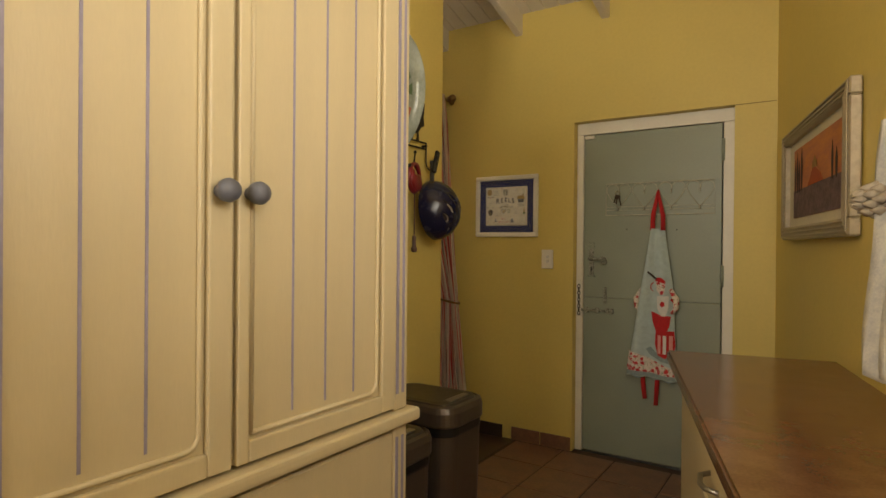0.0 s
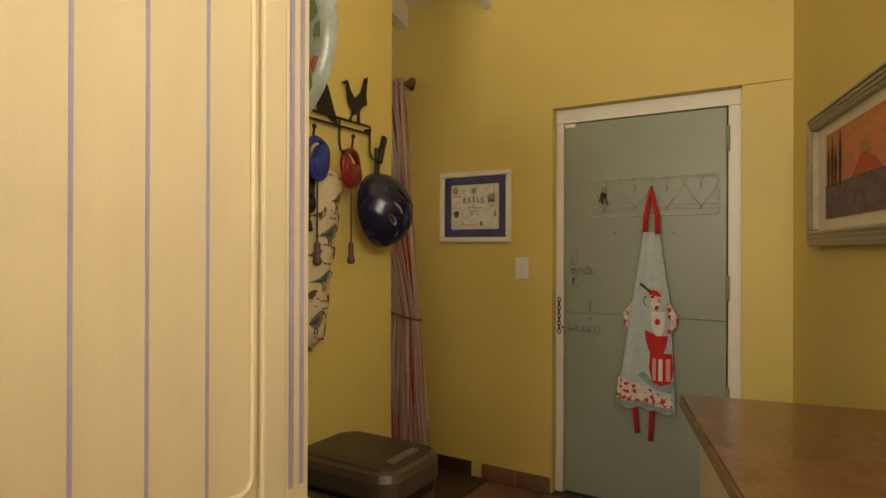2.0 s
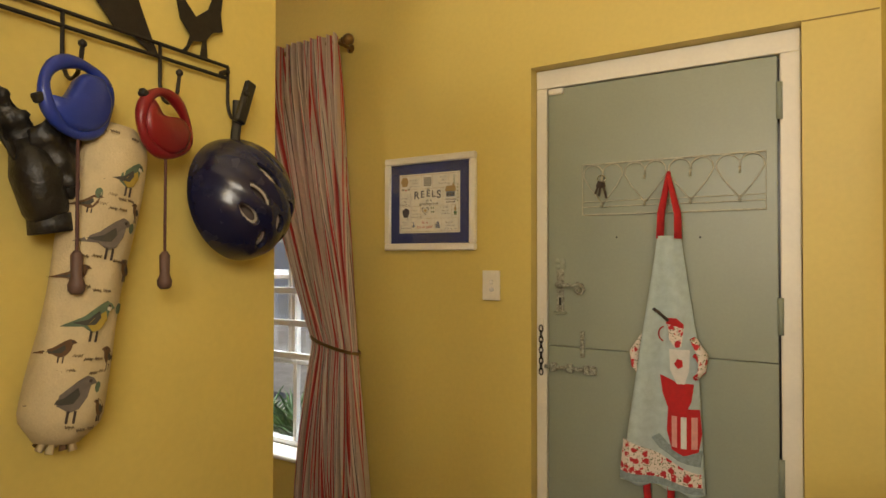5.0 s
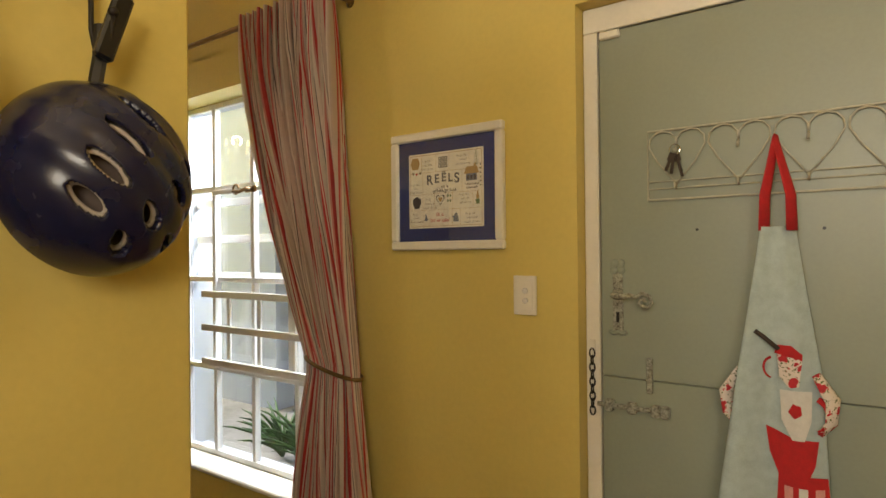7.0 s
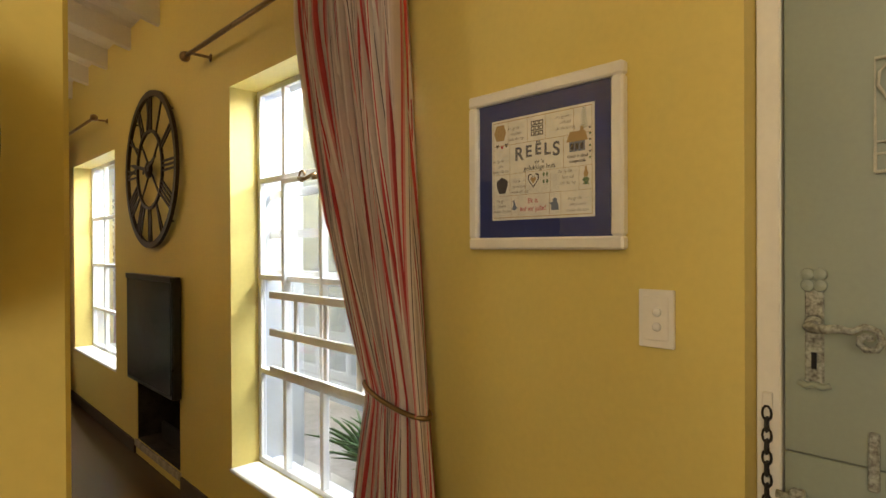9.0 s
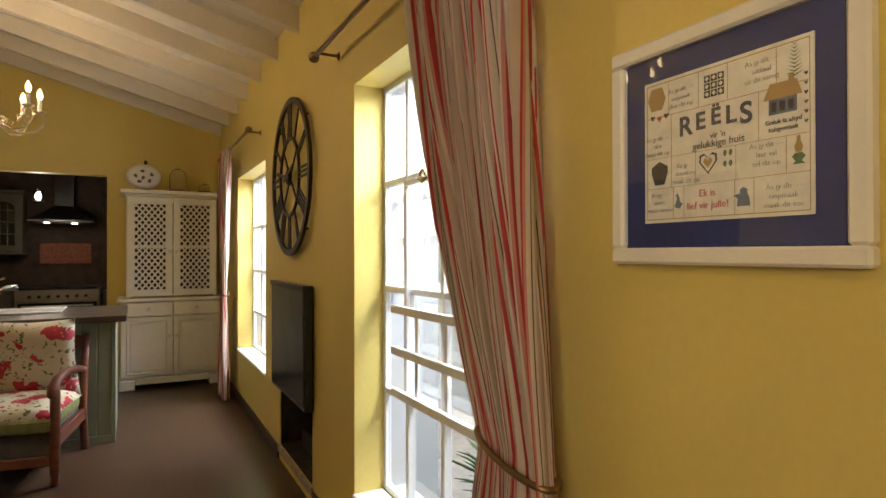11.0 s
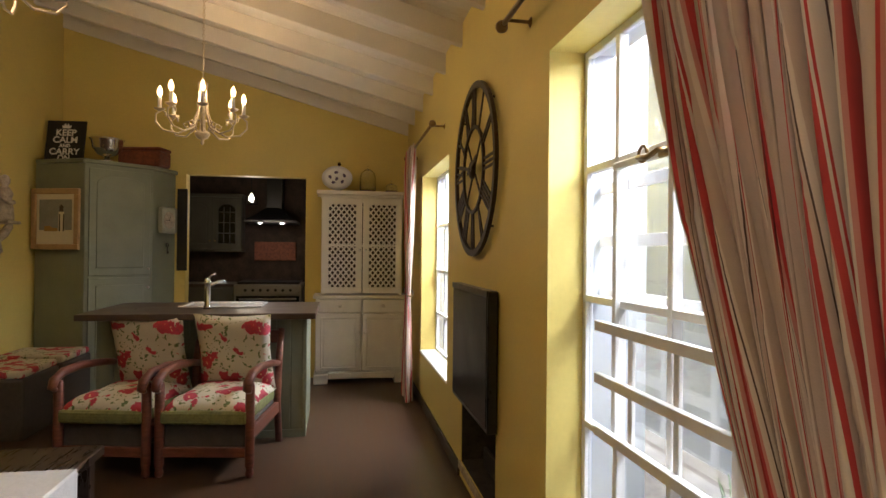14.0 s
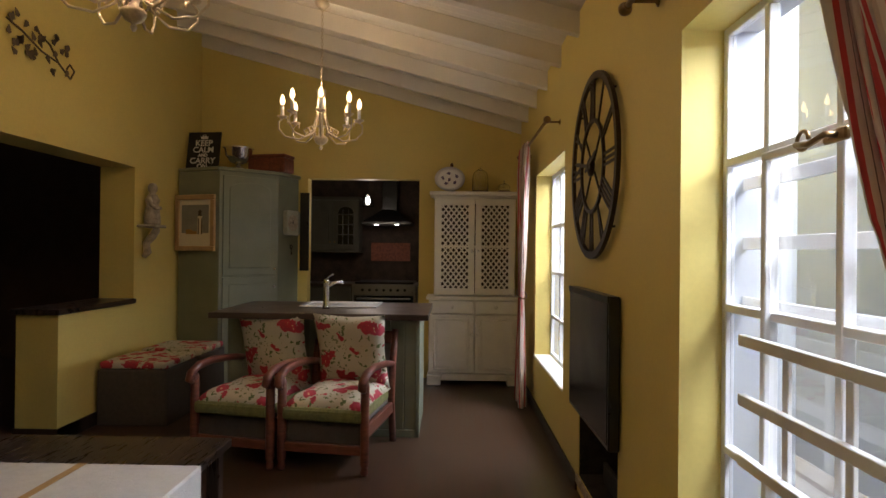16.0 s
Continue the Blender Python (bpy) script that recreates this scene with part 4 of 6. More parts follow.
# ---- living end ----
clock = thing("wall_clock", "large round open iron wall clock with Roman numerals", "clock", pose(-1.885, 4.592, 1.815))
R = 0.47


def ring(r, w, d):
    n = 56
    bm = bmesh.new()
    vs = []
    for k in range(n):
        c, s = math.cos(2 * math.pi * k / n), math.sin(2 * math.pi * k / n)
        vs.append([bm.verts.new((q * c, y, q * s)) for q, y in ((r - w, -0.03), (r, -0.03), (r, -0.03 + d), (r - w, -0.03 + d))])
    for k in range(n):
        a, c = vs[k], vs[(k + 1) % n]
        for i in range(4):
            bm.faces.new((a[i], a[(i + 1) % 4], c[(i + 1) % 4], c[i]))
    bmesh.ops.recalc_face_normals(bm, faces=bm.faces[:])
    return bm


part("outer_ring", ring(R, 0.035, 0.02), RUST, clock)
part("inner_ring", ring(0.24, 0.018, 0.014), RUST, clock)
part("hub", moved(lathe([(0.05, 0), (0.05, 0.015), (0.03, 0.024), (0.008, 0.03)], 20), pose(0, -0.02, 0, 90)), RUST, clock, smooth=True)
NUM = ["XII", "I", "II", "III", "IIII", "V", "VI", "VII", "VIII", "IX", "X", "XI"]
for k, s in enumerate(NUM):
    q = bmesh.new()
    pos = -(sum({"I": 0.026, "V": 0.05, "X": 0.05}[c] for c in s)) / 2
    for c in s:
        w = {"I": 0.026, "V": 0.05, "X": 0.05}[c]
        m = pos + w / 2
        strokes = {"I": [(m, m)], "V": [(m, m - 0.02), (m, m + 0.02)], "X": [(m - 0.02, m + 0.02), (m + 0.02, m - 0.02)]}[c]
        for a, e in strokes:
            slab([(a - 0.006, 0.235), (a + 0.006, 0.235), (e + 0.006, 0.44), (e - 0.006, 0.44)], 0.008, q)
        pos += w
    part("numeral", moved(q, pose(0, -0.026, 0, 0, 30 * k, 0)), RUST, clock)
for a, ln in ((72, 0.20), (-80, 0.33)):
    part("hand", moved(slab([(-0.009, -0.06), (0.009, -0.06), (0.012, ln * 0.7), (0, ln), (-0.012, ln * 0.7)], 0.004), pose(0, -0.046, 0, 0, a, 0)), RUST, clock)
for k in range(4):
    part("spoke", moved(box(-0.005, 0.005, -0.022, -0.014, 0.04, 0.24), pose(0, 0, 0, 0, 45 + 90 * k, 0)), RUST, clock)
    part("stand_off", moved(tube([(0, -0.02, 0.45), (0, 0.008, 0.45)], 0.006), pose(0, 0, 0, 0, 45 + 90 * k, 0)), RUST, clock)

tv = thing("wall_television", "slim black flat screen hung above the fireplace", "television")
part("body", box(-2.285, -1.445, 4.545, 4.595, 0.51, 1.185, 0.006), BLACKP, tv)
part("screen", box(-2.265, -1.465, 4.542, 4.545, 0.535, 1.165), SCREEN, tv)
part("top_trim", box(-2.285, -1.445, 4.538, 4.548, 1.155, 1.187, 0.003), BLACKP, tv)
fpl = structure(new("fireplace"), "sooty brick fireplace opening under the screen", "fireplace")
lin = bmesh.new()
box(FP[0] - 0.12, FP[1] + 0.12, 5.2, 5.28, 0, 0.8, 0, lin)
box(FP[0] - 0.1, FP[0], 4.852, 5.2, 0, 0.8, 0, lin)
box(FP[1], FP[1] + 0.1, 4.852, 5.2, 0, 0.8, 0, lin)
box(FP[0], FP[1], 4.852, 5.2, 0.0, 0.1, 0, lin)
box(FP[0], FP[1], 4.852, 5.2, 0.60, 0.8, 0, lin)
box(FP[0] + 0.001, FP[0] + 0.012, 4.604, 4.852, 0.1, 0.56, 0, lin)
box(FP[1] - 0.012, FP[1] - 0.001, 4.604, 4.852, 0.1, 0.56, 0, lin)
box(FP[0] + 0.012, FP[1] - 0.012, 4.604, 4.852, 0.101, 0.11, 0, lin)
part("lining", lin, FIREBRICK, fpl)
part("hearth", box(FP[0] - 0.02, FP[1] + 0.02, 4.585, 4.60, 0.055, 0.10, 0.003), STONE, fpl)
for x in (-2.1, -2.0, -1.9, -1.8, -1.7, -1.6):
    part("grate_bar", tube([(x, 4.72, 0.13), (x, 4.95, 0.13), (x, 4.98, 0.28)], 0.008), IRON, fpl)
part("grate_rail", box(-2.15, -1.55, 4.71, 4.73, 0.10, 0.22, 0.003), IRON, fpl)

# hutch
hut = thing("hutch", "white painted hutch with lattice doors above drawers and cupboards", "cabinet", pose(-4.89, 4.098, 0))
HW = 0.472
part("base_body", box(-0.34, -0.05, -HW, HW, 0.09, 0.88, 0.004), WHITE, hut)
pl = bmesh.new()
box(-0.34, 0.004, -HW - 0.012, -HW + 0.13, 0, 0.10, 0.006, pl)
box(-0.34, 0.004, HW - 0.13, HW + 0.012, 0, 0.10, 0.006, pl)
box(-0.34, 0.004, -HW + 0.13, HW - 0.13, 0.05, 0.12, 0.01, pl)
part("plinth", pl, WHITE, hut)
part("counter", box(-0.35, 0.03, -HW - 0.025, HW + 0.025, 0.88, 0.915, 0.01, seg=2), WHITE, hut)
up = bmesh.new()
U = HW - 0.05
box(-0.34, -0.06, -U, -U + 0.04, 0.915, 1.93, 0.003, up)
box(-0.34, -0.06, U - 0.04, U, 0.915, 1.93, 0.003, up)
box(-0.34, -0.32, -U + 0.04, U - 0.04, 0.915, 1.93, 0, up)
box(-0.32, -0.06, -U + 0.04, U - 0.04, 1.90, 1.93, 0, up)
box(-0.32, -0.09, -U + 0.04, U - 0.04, 1.42, 1.44, 0, up)
part("upper_body", up, WHITE, hut)
part("cornice", box(-0.35, 0.02, -HW, HW, 1.955, 1.995, 0.012, seg=3), WHITE, hut)
part("cornice_lower", box(-0.35, -0.03, -U - 0.015, U + 0.015, 1.93, 1.955, 0.006), WHITE, hut)
# near-black sheet paints the shade seen through the lattice
part("shade_sheet", box(-0.315, -0.30, -U + 0.045, U - 0.045, 0.92, 1.895), INK, hut, "dark sheet standing in for the shade on the shelves")
for s in (-1, 1):
    y0, y1 = sorted((s * 0.004, s * (U - 0.01)))
    d = part("lattice_door", moved(frame_ring(y1 - y0, 0.99, 0.065, 0.022, 0.003), pose(-0.058, (y0 + y1) / 2, 1.425, 0, 0, 90)), WHITE, hut)
    iw, ih = (y1 - y0) / 2 - 0.063, 0.99 / 2 - 0.063
    for sg in (-1, 1):
        q = bmesh.new()
        c = -(iw + ih)
        while c < iw + ih:
            # slat y = c + sg * t clipped to the opening
            t0, t1 = -ih, ih
            lo, hi = sorted(((-iw - c) * sg * 1.25, (iw - c) * sg * 1.25))
            a, e = max(t0, lo), min(t1, hi)
            if e - a > 0.02:
                ya, ye = c + sg * a / 1.25, c + sg * e / 1.25
                slab([(ya - 0.010, a), (ya + 0.010, a), (ye + 0.010, e), (ye - 0.010, e)], 0.005, q)
            c += 0.056
        part("lattice", moved(q, pose(-0.050 - 0.006 * (sg > 0), (y0 + y1) / 2, 1.425, 0, 0, 90)), WHITE, d)
    knob(d, pose(-0.036, s * 0.03, 1.38, 0, 90, 0), PORCELAIN, 0.016)
    dr = part("drawer", box(-0.05, 0.0, min(s * 0.005, s * (HW - 0.004)), max(s * 0.005, s * (HW - 0.004)), 0.735, 0.872, 0.006), WHITE, hut)
    knob(dr, pose(0.0, s * 0.22, 0.805, 0, 90, 0), WHITE, 0.018)
    cd = part("cupboard_door", box(-0.05, 0.0, min(s * 0.005, s * (HW - 0.004)), max(s * 0.005, s * (HW - 0.004)), 0.13, 0.725, 0.006), WHITE, hut)
    part("panel", box(-0.002, 0.008, min(s * 0.075, s * (HW - 0.085)), max(s * 0.075, s * (HW - 0.085)), 0.19, 0.66, 0.007, seg=2), WHITE, cd)
    part("panel_moulding", moved(frame_ring(0.37, 0.53, 0.016, 0.016, 0.005), pose(0.0, s * 0.232, 0.425, 0, 0, 90)), WHITE, cd)
    knob(cd, pose(0.0, s * 0.035, 0.53, 0, 90, 0), WHITE, 0.016)
# things on the hutch
plt = thing("serving_plate", "white oval plate painted with purple leaves, standing on edge", "plate", pose(-4.985, 3.83, 2.135, 0, -78, 0))
ov = lathe([(0.03, 0), (0.10, 0.004), (0.155, 0.018), (0.158, 0.02), (0.10, 0.008), (0.001, 0.006)], 28)
bmesh.ops.scale(ov, vec=(0.80, 1, 1), verts=ov.verts)
part("dish", moved(ov, pose(0, 0, 0, 180)), PORCELAIN, plt, smooth=True)
for k in range(6):
    a = k * 1.047
    q = slab([(-0.016, 0), (-0.012, 0.02), (0, 0.036), (0.012, 0.02), (0.016, 0), (0, -0.012)], 0.001)
    rr = 0.068 if k < 5 else 0
    part("painted_leaf", moved(q, pose(rr * math.cos(a * 1.2) * 0.85, rr * math.sin(a * 1.2) * 1.2, -0.010, 90, 0, 0) @ pose(0, 0, 0, 0, 57 * a, 0)), PURPLE, plt)
btl = thing("small_bottle", "small dark brown stoppered bottle", "bottle", pose(-5.08, 3.85, 1.995))
part("glass", lathe([(0.03, 0), (0.034, 0.03), (0.03, 0.2), (0.012, 0.24), (0.012, 0.28), (0.018, 0.285), (0.016, 0.31), (0.004, 0.32)], 14), mat("brown_glass", (0.08, 0.04, 0.02), 0.15), btl, smooth=True)


def cloche(m, r, h, label):
    t = thing("glass_cloche", label, "cloche", m)
    part("base", lathe([(r * 1.1, 0), (r * 1.15, 0.012), (r * 0.9, 0.02)], 24), mat("cake_stand_wood", (0.2, 0.12, 0.07), 0.5), t, smooth=True)
    part("dome", lathe([(r, 0.021), (r, h * 0.6), (r * 0.85, h * 0.82), (r * 0.4, h * 0.96), (r * 0.1, h), (r * 0.06, h - 0.004), (r * 0.38, h * 0.945), (r * 0.82, h * 0.81), (r * 0.97, h * 0.59), (r * 0.97, 0.021)], 24), TINT, t, smooth=True)
    part("knob", moved(lathe([(0.006, 0), (0.014, 0.015), (0.003, 0.028)], 12), pose(0, 0, h)), TINT, t, smooth=True)


cloche(pose(-5.02, 4.15, 1.995), 0.085, 0.25, "clear glass dome cloche on the hutch")
cloche(pose(-5.0, 4.40, 1.995), 0.06, 0.10, "small low glass cloche on the hutch")

# corner cupboard with a diagonal door
GC = [(-5.24, 1.115), (-4.70, 1.115), (-4.52, 1.60), (-4.90, 2.06), (-5.24, 2.18)]


def prism(outline, z0, z1, grow=0.0, bevel=0.004):
    cx, cy = sum(p[0] for p in outline) / len(outline), sum(p[1] for p in outline) / len(outline)
    bm = bmesh.new()
    vs = []
    for x, y in outline:
        d = Vector((x - cx, y - cy)).normalized() * grow
        vs.append(bm.verts.new((x + (d.x if x > -5.2 else 0), y + (d.y if y > 1.2 else 0), z0)))
    f = bm.faces.new(vs)
    r = bmesh.ops.extrude_face_region(bm, geom=[f])
    bmesh.ops.translate(bm, vec=(0, 0, z1 - z0), verts=[v for v in r["geom"] if isinstance(v, bmesh.types.BMVert)])
    bmesh.ops.recalc_face_normals(bm, faces=bm.faces[:])
    bmesh.ops.bevel(bm, geom=bm.edges[:], offset=bevel, segments=1, affect="EDGES")
    return bm


gcab = thing("corner_cupboard", "tall sage green corner cupboard with panelled doors", "cabinet")
part("body", prism(GC, 0.0, 2.14), SAGE, gcab)
part("cornice", prism(GC, 2.14, 2.18, 0.03, 0.008), SAGE, gcab)
a, c = Vector(GC[2]), Vector(GC[3])
ddir = c - a
DG = pose(a.x, a.y, 0, 0, 0, math.degrees(math.atan2(ddir.y, ddir.x)))
for z0, z1, arch in ((1.12, 2.10, True), (0.12, 1.10, False)):
    d = part("door", moved(box(0.03, ddir.length - 0.03, -0.022, -0.002, z0, z1, 0.004), DG), SAGE, gcab)
    w = ddir.length
    ol = [(0.09, z0 + 0.07), (w - 0.09, z0 + 0.07), (w - 0.09, z1 - 0.13)] + ([(w / 2 + (w / 2 - 0.09) * math.cos(t), z1 - 0.13 + 0.07 * math.sin(t)) for t in [0.4, 0.8, 1.2, 1.57, 1.94, 2.34, 2.74]] if arch else [(w - 0.09, z1 - 0.07), (0.09, z1 - 0.07)]) + [(0.09, z1 - 0.13)]
    part("panel", moved(moved(slab(ol, 0.010, None, 0.004), pose(0, -0.030, 0)), DG), SAGE, d)
    knob(d, DG @ pose(w - 0.05, -0.022, 1.0 if not arch else 1.18, 90), WHITE, 0.013)
lh = framed("lighthouse_picture", "pine framed picture of a lighthouse on the green cupboard", pose(-4.575, 1.35, 1.63, 0, 0, 70) @ Matrix.Diagonal((1.12, 1, 1.1, 1)), 0.44, 0.50, 0.045, 0.03, PINE)
part("mat_board", box(-0.18, 0.18, -0.012, -0.008, -0.21, 0.21), MATBOARD, lh)
part("sea_sky", box(-0.15, 0.15, -0.014, -0.012, -0.09, 0.16), mat("grey_sky_paint", (0.28, 0.29, 0.27), 0.8, 0.15, 8, 0.1), lh)
part("tower", moved(slab([(0.025, -0.10), (0.085, -0.10), (0.08, 0.06), (0.03, 0.06)], 0.001), pose(0, -0.016, 0)), MATBOARD, lh)
for x in (0.032, 0.07):
    part("tower_band", moved(slab([(x, -0.10), (x + 0.014, -0.10), (x + 0.012, 0.04), (x + 0.002, 0.04)], 0.001), pose(0, -0.0175, 0)), INK, lh)
part("lantern", moved(slab([(0.035, 0.06), (0.075, 0.06), (0.07, 0.09), (0.08, 0.095), (0.055, 0.12), (0.03, 0.095), (0.04, 0.09)], 0.001), pose(0, -0.017, 0)), INK, lh)
part("cottages", moved(slab([(-0.10, -0.10), (0.02, -0.10), (0.02, -0.075), (-0.03, -0.07), (-0.05, -0.055), (-0.10, -0.06)], 0.001), pose(0, -0.016, 0)), OCHREINK, lh)
TIN = mat("pale_green_tin", (0.40, 0.40, 0.31), 0.35, 0.1, 30, 0.05)
kc = thing("tin_wall_clock", "pale round-cornered tin clock on the cupboard side", "clock", pose(-5.06, 2.135, 1.66, 0, 0, 160.6) @ pose(0, 0, 0, 0, 0, 0))
part("case", box(-0.12, 0.12, -0.04, -0.012, -0.13, 0.13, 0.035, seg=3), TIN, kc)
part("dial", moved(lathe([(0.085, 0), (0.085, 0.004)], 24), pose(0, -0.04, 0, 90)), STONE, kc)

for a in (20, -95):
    part("clock_pointer", moved(slab([(-0.003, -0.01), (0.003, -0.01), (0.002, 0.055), (-0.002, 0.055)], 0.001), pose(0, -0.0455, 0, 0, a, 0)), INK, kc)
hk_ = thing("hanging_key", "small old iron key on a nail below the tin clock", "key", pose(-5.06, 2.135, 1.41, 0, 0, 160.6))
part("bow", tube([(0.018 * math.cos(a), -0.022, 0.018 * math.sin(a)) for a in [0.524 * k for k in range(13)]], 0.005, 6), IRON, hk_, smooth=True)
part("shank", tube([(0, -0.022, -0.018), (0, -0.022, -0.085)], 0.005, 6), IRON, hk_, smooth=True)
part("bit", box(0.0, 0.02, -0.025, -0.019, -0.082, -0.06, 0.001), IRON, hk_)
part("nail", tube([(0, -0.026, 0.016), (0, 0.0, 0.016)], 0.003, 6), IRON, hk_)

kcs = thing("slogan_board", "black board lettered in white leaning on the wall", "sign", pose(-4.80, 1.32, 2.372, 0, 0, 84) @ pose(0, 0, 0, -9, 0, 0))
part("board", box(-0.175, 0.175, -0.008, 0.008, -0.188, 0.20, 0.002), mat("black_board", (0.012, 0.012, 0.014), 0.6), kcs)
for s, z, sz in (("KEEP", 0.055, 0.085), ("CALM", -0.015, 0.085), ("AND", -0.06, 0.045), ("CARRY", -0.13, 0.085), ("ON", -0.185, 0.07)):
    words(s, sz, PORCELAIN, kcs, pose(0, -0.0095, z), "lettering", 0.002)
part("crown", moved(slab([(-0.035, 0.125), (0.035, 0.125), (0.045, 0.155), (0.025, 0.15), (0.012, 0.175), (0, 0.15), (-0.012, 0.175), (-0.025, 0.15), (-0.045, 0.155)], 0.001), pose(0, -0.0095, 0)), PORCELAIN, kcs)
bw = thing("silver_bowl", "footed silver punch bowl on the cupboard", "bowl", pose(-4.74, 1.70, 2.18))
part("foot", lathe([(0.075, 0), (0.07, 0.015), (0.03, 0.03), (0.025, 0.05)], 24), CHROME, bw, smooth=True)
part("basin", lathe([(0.025, 0.05), (0.08, 0.07), (0.125, 0.13), (0.135, 0.20), (0.15, 0.215), (0.145, 0.218), (0.128, 0.20), (0.115, 0.13), (0.07, 0.085), (0.001, 0.075)], 28), CHROME, bw, smooth=True)
bs = thing("wicker_box", "reddish brown lidded wicker box", "basket", pose(-5.0, 1.95, 2.18, 0, 0, -12))
part("body", box(-0.11, 0.11, -0.21, 0.21, 0, 0.15, 0.012), WICKER, bs)
part("lid", box(-0.115, 0.115, -0.215, 0.215, 0.152, 0.185, 0.010), WICKER, bs)

# statue on a wall bracket
sb = thing("wall_bracket", "aged cream scrolled wall bracket", "bracket", pose(-4.05, 1.10, 1.56))
part("shelf", box(-0.10, 0.10, 0.002, 0.17, 0.0, 0.025, 0.006), STONE, sb)
part("scroll", tube([(0, 0.02, -0.26), (0, 0.05, -0.22), (0, 0.04, -0.14), (0, 0.09, -0.08), (0, 0.13, -0.02), (0, 0.14, 0.0)], [0.02, 0.035, 0.03, 0.035, 0.03, 0.02], 10), STONE, sb, smooth=True)
fg = lathe([(0.075, 0), (0.08, 0.03), (0.07, 0.13), (0.058, 0.20), (0.07, 0.25), (0.045, 0.30), (0.028, 0.32), (0.045, 0.35), (0.046, 0.385), (0.03, 0.415), (0.004, 0.425)], 18)
absorb(fg, tube([(0.05, 0, 0.27), (0.085, 0.03, 0.20), (0.05, 0.07, 0.16), (0.0, 0.08, 0.17)], 0.02, 8))
tagged(link("statuette", moved(fg, pose(-4.05, 1.19, 1.585) @ Matrix.Scale(0.88, 4)), STONE, smooth=True), "aged cream plaster statuette standing on a bracket", "statuette")
VINE = mat("tarnished_bronze_leaf", (0.17, 0.12, 0.065), 0.5, 0.25, 30, 0.2, metal=0.4)
vine = thing("metal_wall_vine", "curling metal vine with leaves on the wall", "wall decoration", pose(-2.74, 1.112, 2.70) @ Matrix.Diagonal((0.85, 1, 0.85, 1)))
for pts in ([(-0.35, 0, -0.14), (-0.2, 0, -0.05), (0.0, 0, -0.02), (0.2, 0, 0.06), (0.36, 0, 0.10)], [(-0.2, 0, -0.05), (-0.1, 0, 0.06), (0.05, 0, 0.12)], [(-0.35, 0, -0.14), (-0.4, 0, -0.06), (-0.34, 0, -0.02), (-0.3, 0, -0.07)]):
    part("stem", tube(pts, 0.007, 6), VINE, vine, smooth=True)
rnd = random.Random(3)
for k in range(34):
    px, pz, an = rnd.uniform(-0.32, 0.36), rnd.uniform(-0.16, 0.16), rnd.uniform(0, 360)
    part("leaf", moved(slab([(-0.025, 0), (-0.012, 0.035), (0, 0.055), (0.012, 0.035), (0.025, 0), (0, -0.015)], 0.004), pose(px, 0.006, pz, 0, an, 0)), VINE, vine)


def chandelier(m, chain, power):
    t = thing("chandelier", "cream scrolled metal chandelier with lit candle bulbs", "chandelier", m, "chandeliers")
    part("stem", lathe([(0.006, -0.13), (0.014, -0.115), (0.008, -0.10), (0.035, -0.085), (0.05, -0.06), (0.045, -0.045), (0.02, -0.03), (0.016, 0.05), (0.014, 0.22), (0.03, 0.25), (0.034, 0.285), (0.012, 0.30), (0.008, 0.33)], 16), IVORY, t, smooth=True)
    ch = bmesh.new()
    z = 0.33
    k = 0
    while z < chain:
        absorb(ch, moved(tube([(0.008 * math.cos(a), 0, 0.016 * math.sin(a)) for a in [2 * math.pi * i / 8 for i in range(9)]], 0.0025, 5), pose(0, 0, z + 0.012, 0, 0, 90 * (k % 2))))
        z += 0.024
        k += 1
    part("chain", ch, IVORY, t)
    part("canopy", moved(lathe([(0.02, 0), (0.05, 0.03), (0.055, 0.05)], 18), pose(0, 0, chain - 0.02)), IVORY, t, smooth=True)
    for k in range(8):
        a = 45 * k + 12
        m2 = pose(0, 0, 0, 0, 0, a)
        arm = part("arm", moved(tube([(0.02, 0, 0.24), (0.03, 0, 0.10), (0.07, 0, -0.02), (0.15, 0, -0.065), (0.24, 0, -0.05), (0.285, 0, 0.0), (0.285, 0, 0.05), (0.25, 0, 0.08), (0.225, 0, 0.065), (0.225, 0, 0.045)], 0.0065, 6), m2), IVORY, t, smooth=True)
        part("scroll", moved(tube([(0.05, 0, -0.03), (0.09, 0, 0.02), (0.12, 0, 0.0), (0.105, 0, -0.025), (0.09, 0, -0.01)], 0.005, 6), m2), IVORY, t, smooth=True)
        cx = 0.262
        part("cup", moved(moved(lathe([(0.008, 0.07), (0.034, 0.085), (0.036, 0.09), (0.012, 0.088)], 12), pose(cx, 0, 0)), m2), IVORY, arm, smooth=True)
        part("candle", moved(moved(lathe([(0.0125, 0.089), (0.0125, 0.165), (0.010, 0.168)], 10), pose(cx, 0, 0)), m2), PORCELAIN, arm, smooth=True)
        part("bulb", moved(moved(lathe([(0.008, 0.168), (0.016, 0.185), (0.017, 0.20), (0.010, 0.225), (0.002, 0.24)], 10), pose(cx, 0, 0)), m2), BULB, arm, smooth=True)
    return t


chandelier(pose(-2.95, 2.94, 2.205), 0.87, 0)
chandelier(pose(-1.25, 2.56, 2.385), 0.81, 0)

